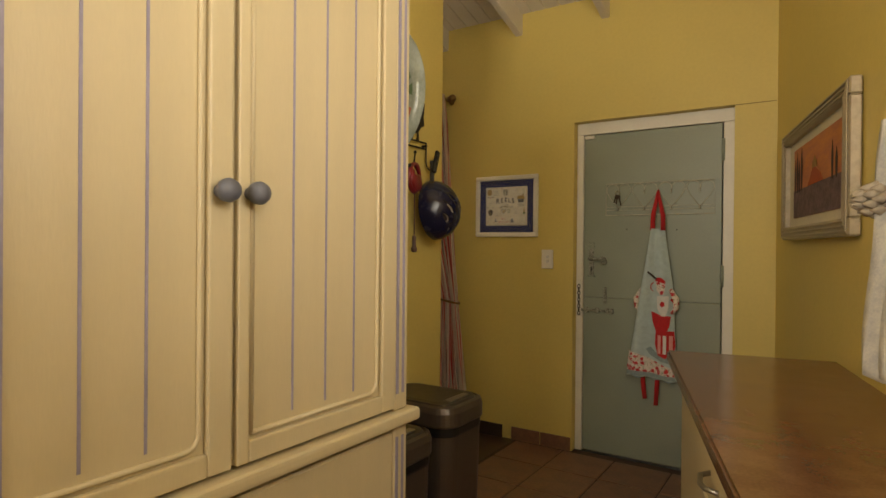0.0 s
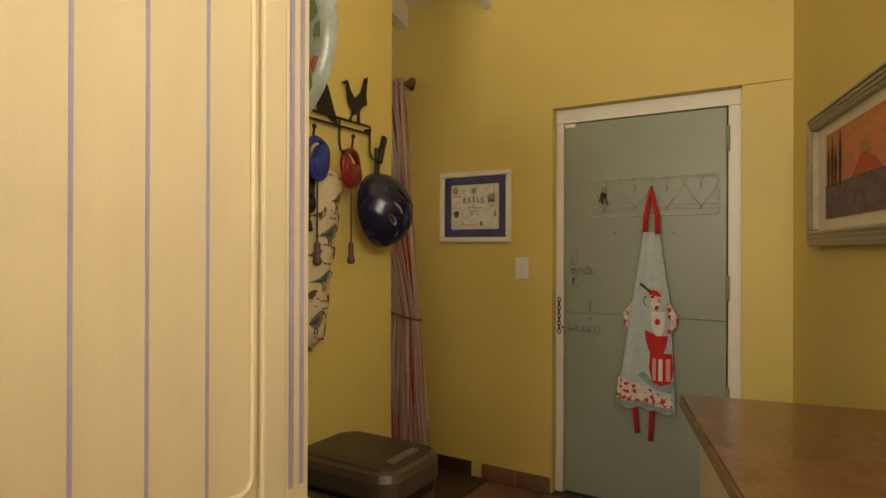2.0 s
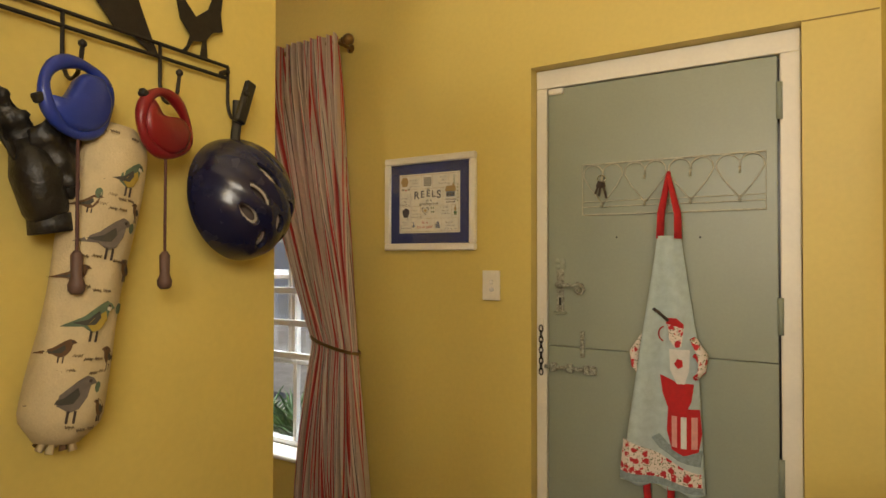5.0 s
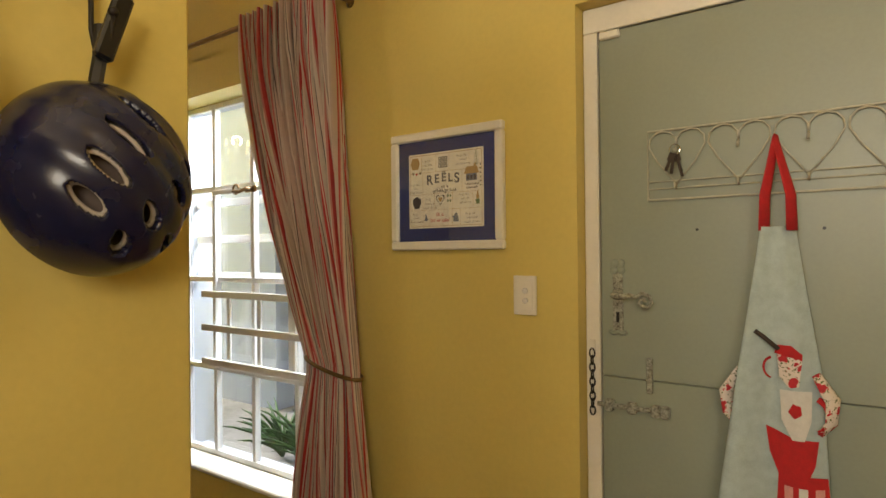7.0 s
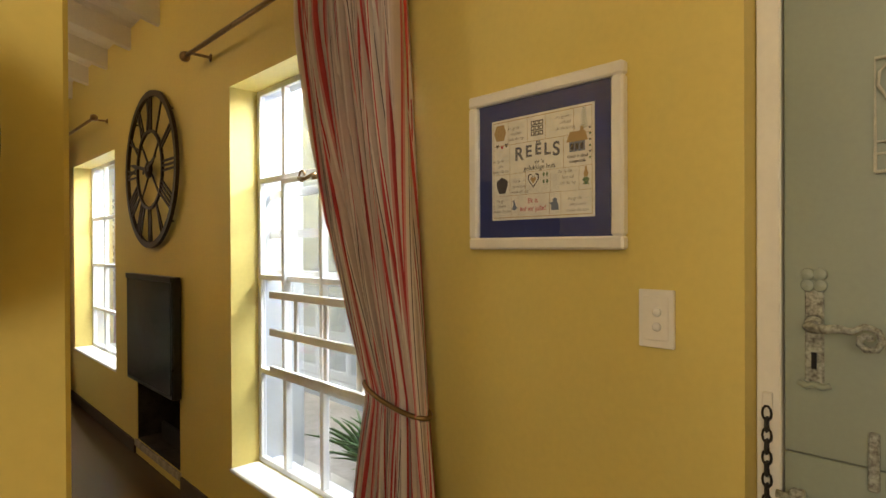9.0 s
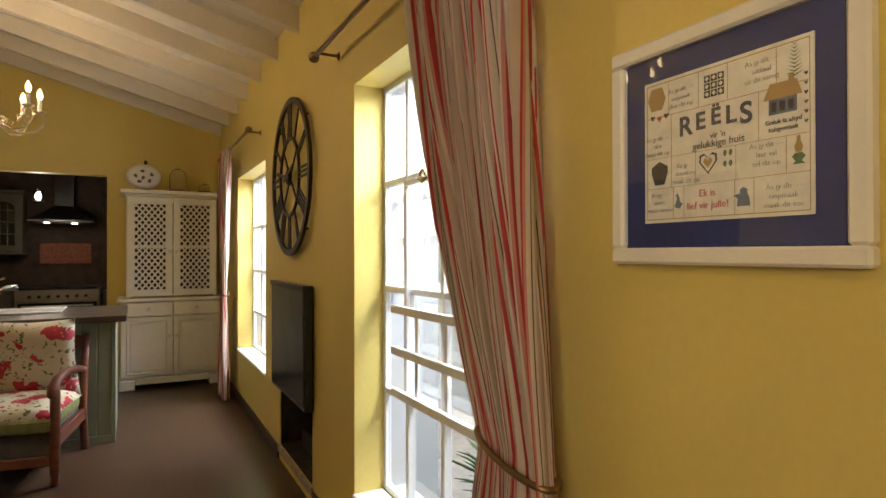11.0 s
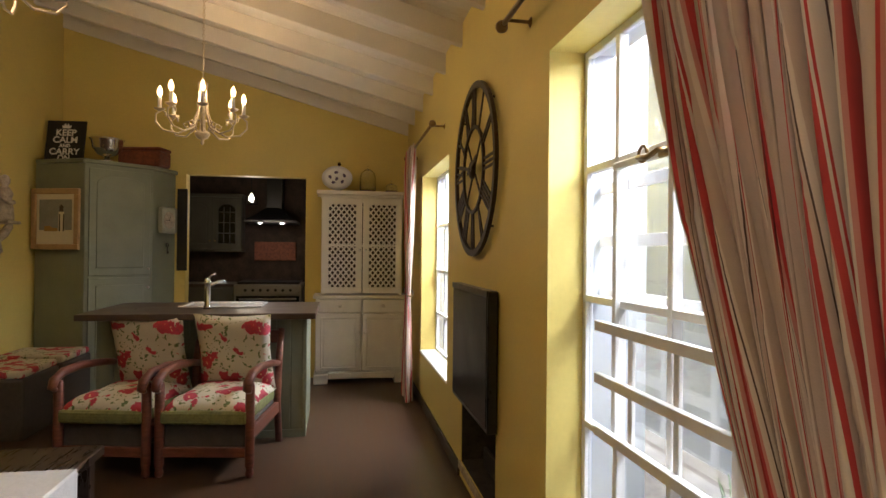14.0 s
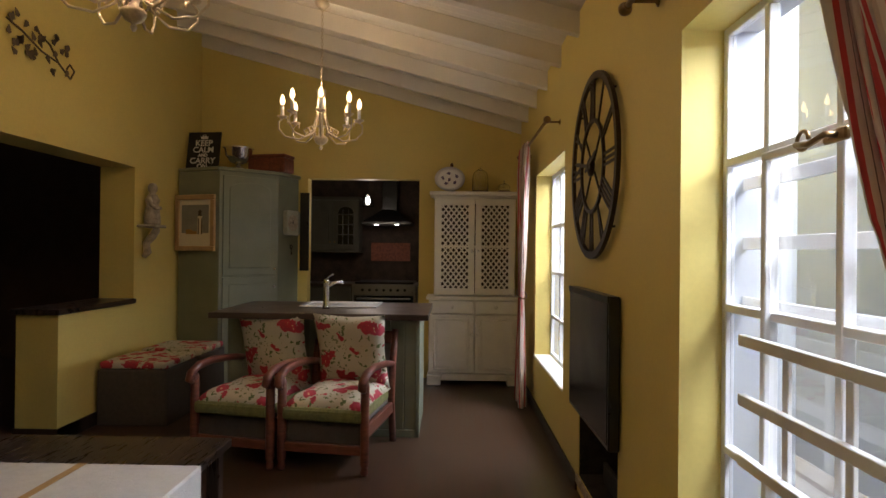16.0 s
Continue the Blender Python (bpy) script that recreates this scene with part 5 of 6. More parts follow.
# island
isl = thing("kitchen_island", "sage green panelled kitchen island with dark worktop", "island")
part("body", box(-3.90, -3.22, 2.20, 3.615, 0.0, 0.88, 0.004), SAGE, isl)
for k in range(14):
    y = 2.22 + k * 0.1
    part("board", box(-3.222, -3.212, y, y + 0.094, 0.06, 0.86, 0.003), SAGE, isl)
part("plinth", box(-3.215, -3.205, 2.20, 3.62, 0, 0.055, 0.002), SAGE, isl)
part("corner_trim", box(-3.225, -3.205, 3.60, 3.632, 0.0, 0.88, 0.004), SAGE, isl)
part("end_panel", box(-3.90, -3.23, 3.615, 3.628, 0.0, 0.88, 0.003), SAGE, isl)
tagged(link("island_worktop", box(-3.95, -3.00, 2.14, 3.70, 0.885, 0.928, 0.008, seg=2), DARKTOP), "dark brown stone worktop with a sink", "worktop")
snk = thing("sink", "white enamel inset sink", "sink", pose(-3.62, 2.98, 0.93))
part("rim", moved(frame_ring(0.60, 0.42, 0.03, 0.012, 0.004), pose(0, 0, 0.002, -90, 0, 90)), PORCELAIN, snk)
part("basin", box(-0.19, 0.19, -0.28, 0.28, 0.0, 0.004), PORCELAIN, snk)
tap = thing("mixer_tap", "tall chrome kitchen mixer tap", "tap", pose(-3.36, 2.90, 0.928))
part("column", lathe([(0.03, 0), (0.028, 0.02), (0.022, 0.03), (0.022, 0.19), (0.026, 0.2), (0.02, 0.225), (0.002, 0.23)], 16), CHROME, tap, smooth=True)
part("spout", tube([(0, 0, 0.16), (-0.06, 0.06, 0.20), (-0.10, 0.10, 0.205), (-0.11, 0.11, 0.185)], 0.012, 10), CHROME, tap, smooth=True)
part("lever", tube([(0, 0, 0.225), (0.02, 0.03, 0.25), (0.03, 0.06, 0.265)], 0.007, 8), CHROME, tap, smooth=True)


# armchairs
def armchair(m, label):
    t = thing("armchair", label, "armchair", m, "armchairs")
    for s in (-1, 1):
        y = s * 0.27
        part("front_leg", moved(lathe([(0.018, 0), (0.026, 0.02), (0.020, 0.05), (0.028, 0.07), (0.028, 0.55), (0.02, 0.57)], 12), pose(0.30, y, 0)), OAK, t, smooth=True)
        part("back_leg", tube([(-0.38, y, 0.0), (-0.32, y, 0.3), (-0.36, y, 0.60), (-0.42, y, 0.80)], 0.026, 8), OAK, t, smooth=True)
        part("arm", tube([(-0.36, y, 0.56), (-0.15, y, 0.60), (0.10, y, 0.625), (0.26, y, 0.615), (0.34, y, 0.58), (0.36, y, 0.535), (0.33, y, 0.52)], [0.022, 0.028, 0.032, 0.036, 0.036, 0.03, 0.02], 10, None, 0.75), OAK, t, smooth=True)
        part("side_rail", box(-0.34, 0.29, y - 0.016, y + 0.016, 0.22, 0.30, 0.006), OAK, t)
    part("front_rail", box(0.285, 0.315, -0.25, 0.25, 0.12, 0.18, 0.006), OAK, t)
    part("back_rail", box(-0.43, -0.39, -0.26, 0.26, 0.70, 0.79, 0.008), OAK, t)
    part("seat_box", box(-0.33, 0.285, -0.25, 0.25, 0.17, 0.315, 0.01), OTTO, t)

    def pad(w, d, h, puff):
        bm = bmesh.new()
        n = 14
        g = {}
        for sgn in (1, -1):
            for i in range(n + 1):
                for j in range(n + 1):
                    u, v = 2 * i / n - 1, 2 * j / n - 1
                    edge = i in (0, n) or j in (0, n)
                    if edge and sgn < 0:
                        g[i, j, sgn] = g[i, j, 1]
                        continue
                    b = ((1 - u ** 4) * (1 - v ** 4)) ** 0.5
                    k = 1 + 0.05 * (abs(u) * abs(v)) ** 2 - 0.03 * (1 - abs(u * v))
                    wob = 0.006 * math.sin(5 * u + 2 * v) * b
                    g[i, j, sgn] = bm.verts.new((u * d / 2 * k, v * w / 2 * k, sgn * h / 2 * b * puff + wob))
        for sgn in (1, -1):
            for i in range(n):
                for j in range(n):
                    vs = [g[i, j, sgn], g[i + 1, j, sgn], g[i + 1, j + 1, sgn], g[i, j + 1, sgn]]
                    bm.faces.new(vs if sgn > 0 else vs[::-1])
        return bm

    sc = part("seat_cushion", moved(pad(0.52, 0.62, 0.16, 1.0), pose(0.0, 0, 0.395)), FLORAL, t, "floral seat cushion with green edge", True)
    part("piping", box(-0.30, 0.335, -0.262, 0.262, 0.316, 0.400, 0.034, seg=3), SEATGREEN, sc)
    bc = part("back_cushion", moved(pad(0.50, 0.53, 0.15, 1.0), pose(-0.235, 0, 0.665, 0, -74, 0)), FLORAL, t, "floral back cushion", True)
    return t


armchair(pose(-2.80, 3.12, 0, 0, 0, -9), "reddish wooden armchair with red floral cushions by the island")
armchair(pose(-2.90, 2.53, 0, 0, 0, -12), "reddish wooden armchair with red floral cushions beside its twin")

# ottomans with floral pads
for k, (x0, x1, lb) in enumerate(((-3.90, -3.36, "brown upholstered storage ottoman with floral pad"), (-4.50, -3.96, "brown storage ottoman with floral pad beside the cupboard"))):
    o = thing("ottoman", lb, "ottoman", None, "ottomans")
    part("body", box(x0, x1, 1.13, 1.68, 0.0, 0.44, 0.02, seg=2), OTTO, o)
    part("pad", box(x0 + 0.01, x1 - 0.01, 1.14, 1.67, 0.44, 0.495, 0.024, seg=3), FLORAL, o)

# tables
tb = thing("coffee_table", "low dark polished wooden table", "table")
part("tabletop", box(-1.76, -1.15, 1.62, 2.79, 0.405, 0.45, 0.006), DARKWOOD, tb)
for x in (-1.70, -1.21):
    for y in (1.68, 2.73):
        part("leg", box(x - 0.03, x + 0.03, y - 0.03, y + 0.03, 0, 0.405, 0.004), DARKWOOD, tb)
dt = thing("dining_table", "dining table hidden under a white cloth", "table")
part("tabletop", box(-0.56, 0.55, 1.75, 3.12, 0.70, 0.738, 0.004), DARKWOOD, dt)
for x in (-0.48, 0.47):
    for y in (1.83, 3.04):
        part("leg", box(x - 0.035, x + 0.035, y - 0.035, y + 0.035, 0, 0.70, 0.004), DARKWOOD, dt)
cl = thing("tablecloth", "white tablecloth with narrow brown embroidered bands", "tablecloth")
tc_ = bmesh.new()
box(-0.585, 0.575, 1.725, 3.145, 0.741, 0.75, 0.004, tc_)
for a, c, d, e in ((-0.588, -0.580, 1.73, 3.14), (0.568, 0.576, 1.73, 3.14)):
    box(a, c, d, e, 0.45, 0.745, 0.002, tc_)
box(-0.58, 0.57, 3.138, 3.146, 0.45, 0.745, 0.002, tc_)
part("cloth", tc_, WHITECLOTH, cl)
for y in (2.80, 2.35):
    part("embroidered_band", box(-0.586, 0.575, y - 0.012, y + 0.012, 0.750, 0.7515), OCHREINK, cl)

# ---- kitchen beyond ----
# darker copy of the sage: the kitchen's dimness is in the colour
DIMSAGE = mat("sage_dimmed_for_kitchen", (0.115, 0.11, 0.085), 0.5, 0.12, 6, 0.1)
st = thing("range_cooker", "stainless steel range cooker in the dim kitchen", "cooker")
part("body", box(-7.84, -7.15, 2.45, 3.35, 0.08, 0.90, 0.005), STEEL, st)
part("control_panel", box(-7.15, -7.13, 2.45, 3.35, 0.76, 0.88, 0.004), STEEL, st)
for k in range(7):
    part("control_knob", moved(lathe([(0.022, 0), (0.018, 0.025)], 12), pose(-7.13, 2.6 + 0.1 * k, 0.82, 0, 90, 0)), BLACKP, st)
part("oven_door", box(-7.15, -7.125, 2.48, 3.32, 0.22, 0.74, 0.004), SCREEN, st)
part("oven_handle", tube([(-7.10, 2.52, 0.70), (-7.10, 3.28, 0.70)], 0.012), STEEL, st)
part("hob", box(-7.80, -7.18, 2.48, 3.32, 0.90, 0.93, 0.004), BLACKP, st)
hood = thing("cooker_hood", "dark metal cooker hood with two small lights", "cooker hood")
part("skirt", moved(lathe([(0.50, 0), (0.50, 0.03), (0.30, 0.12), (0.13, 0.22)], 4), pose(-7.5, 2.92, 1.76, 0, 0, 45)), BLACKP, hood)
part("chimney", box(-7.82, -7.60, 2.81, 3.03, 1.95, 2.54, 0.004), BLACKP, hood)
for y in (2.76, 3.06):
    part("hood_light", moved(lathe([(0.03, 0), (0.03, 0.006)], 12), pose(-7.32, y, 1.748)), COOLBULB, hood)
wc = thing("wall_cabinet", "sage wall cabinet darkened for the dim kitchen, with an arched glazed door", "cabinet")
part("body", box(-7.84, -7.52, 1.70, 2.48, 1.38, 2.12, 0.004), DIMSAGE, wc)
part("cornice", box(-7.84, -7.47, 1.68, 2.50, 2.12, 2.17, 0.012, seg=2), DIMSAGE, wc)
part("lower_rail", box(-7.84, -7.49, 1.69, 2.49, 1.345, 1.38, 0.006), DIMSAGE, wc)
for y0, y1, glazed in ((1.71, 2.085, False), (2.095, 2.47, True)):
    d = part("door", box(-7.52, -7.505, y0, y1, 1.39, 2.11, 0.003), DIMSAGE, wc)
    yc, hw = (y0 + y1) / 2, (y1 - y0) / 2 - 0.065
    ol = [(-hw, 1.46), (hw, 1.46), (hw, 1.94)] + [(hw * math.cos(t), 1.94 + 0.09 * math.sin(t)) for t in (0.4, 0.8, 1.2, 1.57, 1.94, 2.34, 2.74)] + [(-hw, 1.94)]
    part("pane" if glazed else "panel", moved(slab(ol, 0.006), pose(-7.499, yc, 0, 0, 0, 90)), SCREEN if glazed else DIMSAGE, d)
    part("moulding", moved(tube([(a, 0, c) for a, c in ol + ol[:1]], 0.010, 6), pose(-7.500, yc, 0, 0, 0, 90)), DIMSAGE, d)
    if glazed:
        for zz in (1.61, 1.76, 1.91):
            part("glazing_bar", box(-7.503, -7.490, yc - hw, yc + hw, zz - 0.007, zz + 0.007), DIMSAGE, d)
        for yy in (yc - hw / 3, yc + hw / 3):
            part("glazing_bar", box(-7.502, -7.491, yy - 0.006, yy + 0.006, 1.46, 1.98), DIMSAGE, d)
    knob(d, pose(-7.505, y1 - 0.03 if y0 < 2 else y0 + 0.03, 1.50, 0, 90, 0), BRASS, 0.013)
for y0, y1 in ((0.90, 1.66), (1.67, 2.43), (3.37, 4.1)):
    kb = thing("kitchen_base_cabinet", "sage kitchen base cabinet with the kitchen's dimness in its colour", "cabinet", None, "kitchen cabinets")
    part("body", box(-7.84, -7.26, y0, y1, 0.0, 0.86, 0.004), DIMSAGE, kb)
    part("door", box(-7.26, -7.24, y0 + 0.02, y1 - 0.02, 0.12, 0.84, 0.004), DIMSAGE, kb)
tagged(link("kitchen_worktop", box(-7.84, -7.23, 0.88, 2.43, 0.862, 0.90, 0.005), DARKTOP), "dark worktop in the kitchen", "worktop")
tp = thing("tile_picture", "orange terracotta tile panel above the cooker", "wall decoration")
part("panel", box(-7.845, -7.82, 2.62, 3.22, 1.22, 1.50, 0.004), TERRA, tp)
pd = thing("pendant_lamp", "small glass pendant lamp lit in the kitchen", "lamp", pose(-6.05, 2.82, 1.98))
part("cord", tube([(0, 0, 0.10), (0, 0, 0.57)], 0.004), BLACKP, pd)
part("shade", lathe([(0.075, -0.06), (0.07, 0.0), (0.04, 0.07), (0.02, 0.10), (0.018, 0.098), (0.036, 0.07), (0.066, 0.0), (0.071, -0.06)], 20), TINT, pd, smooth=True)
part("bulb", lathe([(0.01, 0.05), (0.028, 0.02), (0.03, -0.005), (0.01, -0.03)], 14), COOLBULB, pd, smooth=True)
lamp("kitchen_light", "POINT", pose(-6.05, 2.82, 1.85), 5, (1, 0.85, 0.65), 0.04)
mb = thing("memo_board", "dark narrow memo board beside the kitchen opening", "board")
part("board", box(-5.245, -5.225, 2.20, 2.30, 1.15, 2.0, 0.004), BLACKP, mb)
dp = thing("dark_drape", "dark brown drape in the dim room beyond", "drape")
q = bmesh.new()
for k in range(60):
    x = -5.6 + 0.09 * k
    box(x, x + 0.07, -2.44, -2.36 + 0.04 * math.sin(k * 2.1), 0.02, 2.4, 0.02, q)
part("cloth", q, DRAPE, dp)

# ---- outside ----
structure(link("ground", box(-60, 60, 4.86, 90, -0.14, -0.06), PAVE), "sunlit pale paving outside the windows", "ground")
structure(link("chimney_breast", box(-2.5, -1.36, 5.29, 5.30, 0, 3.4), PLASTER), "white plastered back of the chimney", "wall")
cb = bmesh.new()
box(-2.5, -2.38, 4.851, 5.289, -0.06, 3.4, 0, cb)
box(-1.38, -1.36, 4.851, 5.289, -0.06, 3.4, 0, cb)
structure(link("chimney_side", cb, PLASTER), "white plastered sides of the chimney", "wall")
# the blue-grey puts sky-lit shade into the pale wall's colour
structure(link("garden_wall", box(-9.0, -2.1, 6.35, 6.55, -0.06, 4.2), mat("render_in_blue_shade", (0.44, 0.48, 0.57), 0.85, 0.06, 3, 0.3, 50)), "pale plastered neighbouring wall", "wall")
structure(link("yard_wall", box(-9.0, 9.0, 11.0, 11.2, -0.06, 2.6), PLASTER), "far white yard wall", "wall")
rnd = random.Random(11)
for px, py, s in ((-0.25, 5.25, 1.0), (-0.75, 5.55, 0.9), (0.15, 5.45, 1.1), (-1.1, 5.6, 0.7)):
    pt = thing("strappy_plant", "green strap-leaved plant outside the window", "plant", pose(px, py, -0.06), "plants outside")
    q = bmesh.new()
    for k in range(34):
        a, ln, bend = rnd.uniform(0, 6.28), rnd.uniform(0.3, 0.62) * s, rnd.uniform(0.12, 0.45)
        pts = [(bend * u ** 1.6 * math.cos(a), bend * u ** 1.6 * math.sin(a), ln * (u - 0.25 * u ** 3)) for u in (0, 0.3, 0.6, 0.85, 1.0)]
        tube(pts, [0.010, 0.013, 0.012, 0.008, 0.002], 5, q, 0.25)
    part("leaves", q, LEAF, pt, smooth=True)

# ---- hooks and what hangs on them ----
rail = thing("bird_hook_rail", "black iron coat rail with bird silhouettes and hooks", "hook rail")
RX = 1.165
part("bar", tube([(RX, 2.67, 1.765), (RX, 3.41, 1.765)], 0.0045, 6), IRON, rail)
part("bar", tube([(RX, 2.67, 1.737), (RX, 3.41, 1.737)], 0.0045, 6), IRON, rail)
HOOKS = (2.67, 2.85, 3.04, 3.235, 3.41)
for y in HOOKS:
    hk = [(RX, y, 1.765), (RX, y, 1.68)] + [(RX + 0.028 - 0.028 * math.cos(t), y + 0.004, 1.665 - 0.03 * math.sin(t)) for t in [0.3, 0.8, 1.3, 1.8, 2.3, 2.8]] + [(RX + 0.058, y + 0.006, 1.69)]
    h = part("hook", tube(hk, 0.004, 6), IRON, rail, smooth=True)
    part("tip", moved(lathe([(0.002, -0.008), (0.0075, -0.003), (0.0075, 0.003), (0.002, 0.008)], 10), pose(RX + 0.058, y + 0.006, 1.695)), IRON, h, smooth=True)
for y in (2.74, 3.405):
    part("fixing", tube([(1.145, y, 1.751), (RX + 0.008, y, 1.751)], 0.006, 8), IRON, rail)
# birds as cut plate; local x runs along the wall
perch = [(-0.045, 0.13), (-0.06, 0.10), (-0.055, 0.05), (-0.03, 0.02), (-0.015, 0.0), (0.0, 0.0), (0.02, -0.008), (0.055, -0.03), (0.065, -0.03), (0.04, 0.03), (0.02, 0.08), (0.0, 0.11), (0.012, 0.125), (0.0, 0.135), (-0.02, 0.147), (-0.035, 0.145)]
wren = [(-0.075, 0.11), (-0.05, 0.125), (-0.04, 0.115), (-0.035, 0.10), (-0.01, 0.075), (0.02, 0.10), (0.038, 0.15), (0.058, 0.16), (0.05, 0.10), (0.055, 0.065), (0.03, 0.055), (0.015, 0.035), (0.018, 0.0), (0.03, -0.002), (0.0, -0.004), (0.006, 0.03), (-0.015, 0.025), (-0.03, 0.0), (-0.04, 0.0), (-0.03, 0.012), (-0.022, 0.035), (-0.045, 0.06), (-0.052, 0.09), (-0.055, 0.108)]
fly = [(-0.10, 0.10), (-0.07, 0.05), (-0.03, 0.02), (0.0, 0.015), (0.01, 0.0), (0.04, -0.004), (0.025, 0.012), (0.04, 0.04), (0.07, 0.055), (0.055, 0.062), (0.085, 0.09), (0.06, 0.085), (0.09, 0.15), (0.05, 0.13), (0.03, 0.10), (-0.02, 0.12), (-0.06, 0.13)]
for nm, ol, y in (("bird", fly, 2.955), ("bird", perch, 3.155), ("bird", wren, 3.335)):
    wide = 1.22 if ol is perch else 1.12
    part(nm, moved(slab([(wide * a, 1.15 * c) for a, c in ol], 0.003), pose(RX - 0.002, y, 1.770, 0, 0, 90)), IRON, rail)

wp = thing("wall_plate", "large oval glazed platter painted with fruit beside the armoire", "plate", pose(1.610, 2.52, 1.74, 0, 90, -75) @ Matrix.Diagonal((0.92, 0.68, 1, 1)))
part("dish", lathe([(0.08, 0), (0.15, 0.008), (0.235, 0.035), (0.24, 0.04), (0.15, 0.018), (0.001, 0.012)], 40), mat("grey_green_glaze", (0.38, 0.40, 0.33), 0.16, 0.2, 12, 0.02, dark=(0.20, 0.22, 0.17)), wp, smooth=True)
rnd = random.Random(2)
for k in range(16):
    a = k * 0.39
    rr = rnd.uniform(0.10, 0.20)
    q = slab([(-0.02, 0), (-0.015, 0.03), (0, 0.055), (0.015, 0.03), (0.02, 0), (0, -0.012)], 0.001)
    part("painted_leaf", moved(q, pose(rr * math.cos(a), rr * math.sin(a), 0.019 + max(0, rr - 0.15) * 0.26, 90, 0, 0) @ pose(0, 0, 0, 0, rnd.uniform(0, 360), 0)), GREENINK if k % 3 else TERRA, wp)

# helmet
hel = thing("cycle_helmet", "dark navy vented cycle helmet hanging from its strap", "helmet", pose(1.225, 3.385, 1.44, 8, -6, 4))
HR = (0.118, 0.120, 0.128)
# vents on the dome: centre, half length, half width, seen along the crown's axis
VENTS = [(0.21, 0.50, 0.27, 0.075), (-0.07, 0.26, 0.27, 0.075), (-0.32, -0.02, 0.25, 0.075), (-0.52, -0.30, 0.22, 0.07), (0.46, 0.66, 0.18, 0.07),
         (0.43, -0.30, 0.16, 0.085), (0.72, -0.05, 0.15, 0.08), (0.06, -0.50, 0.16, 0.085), (-0.22, -0.72, 0.13, 0.07), (0.38, -0.78, 0.11, 0.07), (0.70, -0.55, 0.10, 0.07), (0.88, 0.25, 0.11, 0.06)]
AXV, AXW = math.cos(radians(-52)), math.sin(radians(-52))


def dome(v, w, k=1.0):
    """The shell's surface over v, w of the unit disc, with soft ribs between the vents."""
    p = -v * AXW + w * AXV
    x = math.sqrt(max(0.0, 1 - v * v - w * w))
    rib = k * (1 + 0.018 * math.cos(p * 17) * x)
    return Vector((HR[0] * x * rib, HR[1] * v * rib, HR[2] * w * rib))


def vented(v, w):
    return any(((((v - a) * AXV + (w - e) * AXW) / l) ** 2 + ((-(v - a) * AXW + (w - e) * AXV) / (1.25 * h)) ** 2) < 1 for a, e, l, h in VENTS)


sh = bmesh.new()
nu, nv = 180, 80
grid = []
for j in range(nv + 1):
    th = radians(90) * (j + 0.3) / (nv + 0.3)
    row = []
    for i in range(nu):
        ph = 2 * math.pi * i / nu
        row.append((math.sin(th) * math.cos(ph), math.sin(th) * math.sin(ph)))
    grid.append([(c, sh.verts.new(dome(*c))) for c in row])
for j in range(nv):
    for i in range(nu):
        q4 = [grid[j][i], grid[j][(i + 1) % nu], grid[j + 1][(i + 1) % nu], grid[j + 1][i]]
        if not vented(sum(c[0][0] for c in q4) / 4, sum(c[0][1] for c in q4) / 4):
            sh.faces.new([c[1] for c in q4])
bmesh.ops.delete(sh, geom=[v for v in sh.verts if not v.link_faces], context="VERTS")
shell = part("shell", sh, NAVY, hel, smooth=True)
md = shell.modifiers.new("thick", "SOLIDIFY")
md.thickness, md.offset = 0.012, -1
for a, e, l, h in VENTS:
    lip = []
    for k in range(25):
        t = 2 * math.pi * k / 24
        v, w = a + l * math.cos(t) * AXV - 1.25 * h * math.sin(t) * AXW, e + l * math.cos(t) * AXW + 1.25 * h * math.sin(t) * AXV
        f = max(1.0, math.hypot(v, w) / 0.985)
        lip.append(dome(v / f, w / f, 0.965))
    part("vent_edge", tube(lip, 0.0042, 6), PADDING, hel, "pale foam edge of a vent", True)
ln = bmesh.new()
bmesh.ops.create_uvsphere(ln, u_segments=24, v_segments=12, radius=1)
bmesh.ops.scale(ln, vec=(0.088, 0.094, 0.102), verts=ln.verts)
bmesh.ops.delete(ln, geom=[v for v in ln.verts if v.co.x < -0.005], context="VERTS")
part("foam_liner", ln, mat("brown_grey_foam", (0.16, 0.12, 0.10), 0.85), hel, smooth=True)
strap = thing("helmet_strap", "black webbing strap with buckle on the hook", "strap")
part("webbing", tube([(1.20, 3.41, 1.68), (1.205, 3.405, 1.63), (1.21, 3.395, 1.58)], 0.011, 6, None, 0.25), BLACKP, strap)
part("buckle", moved(box(-0.008, 0.008, -0.014, 0.014, -0.055, 0.055, 0.004), pose(1.215, 3.42, 1.675, -18)), BLACKP, strap)


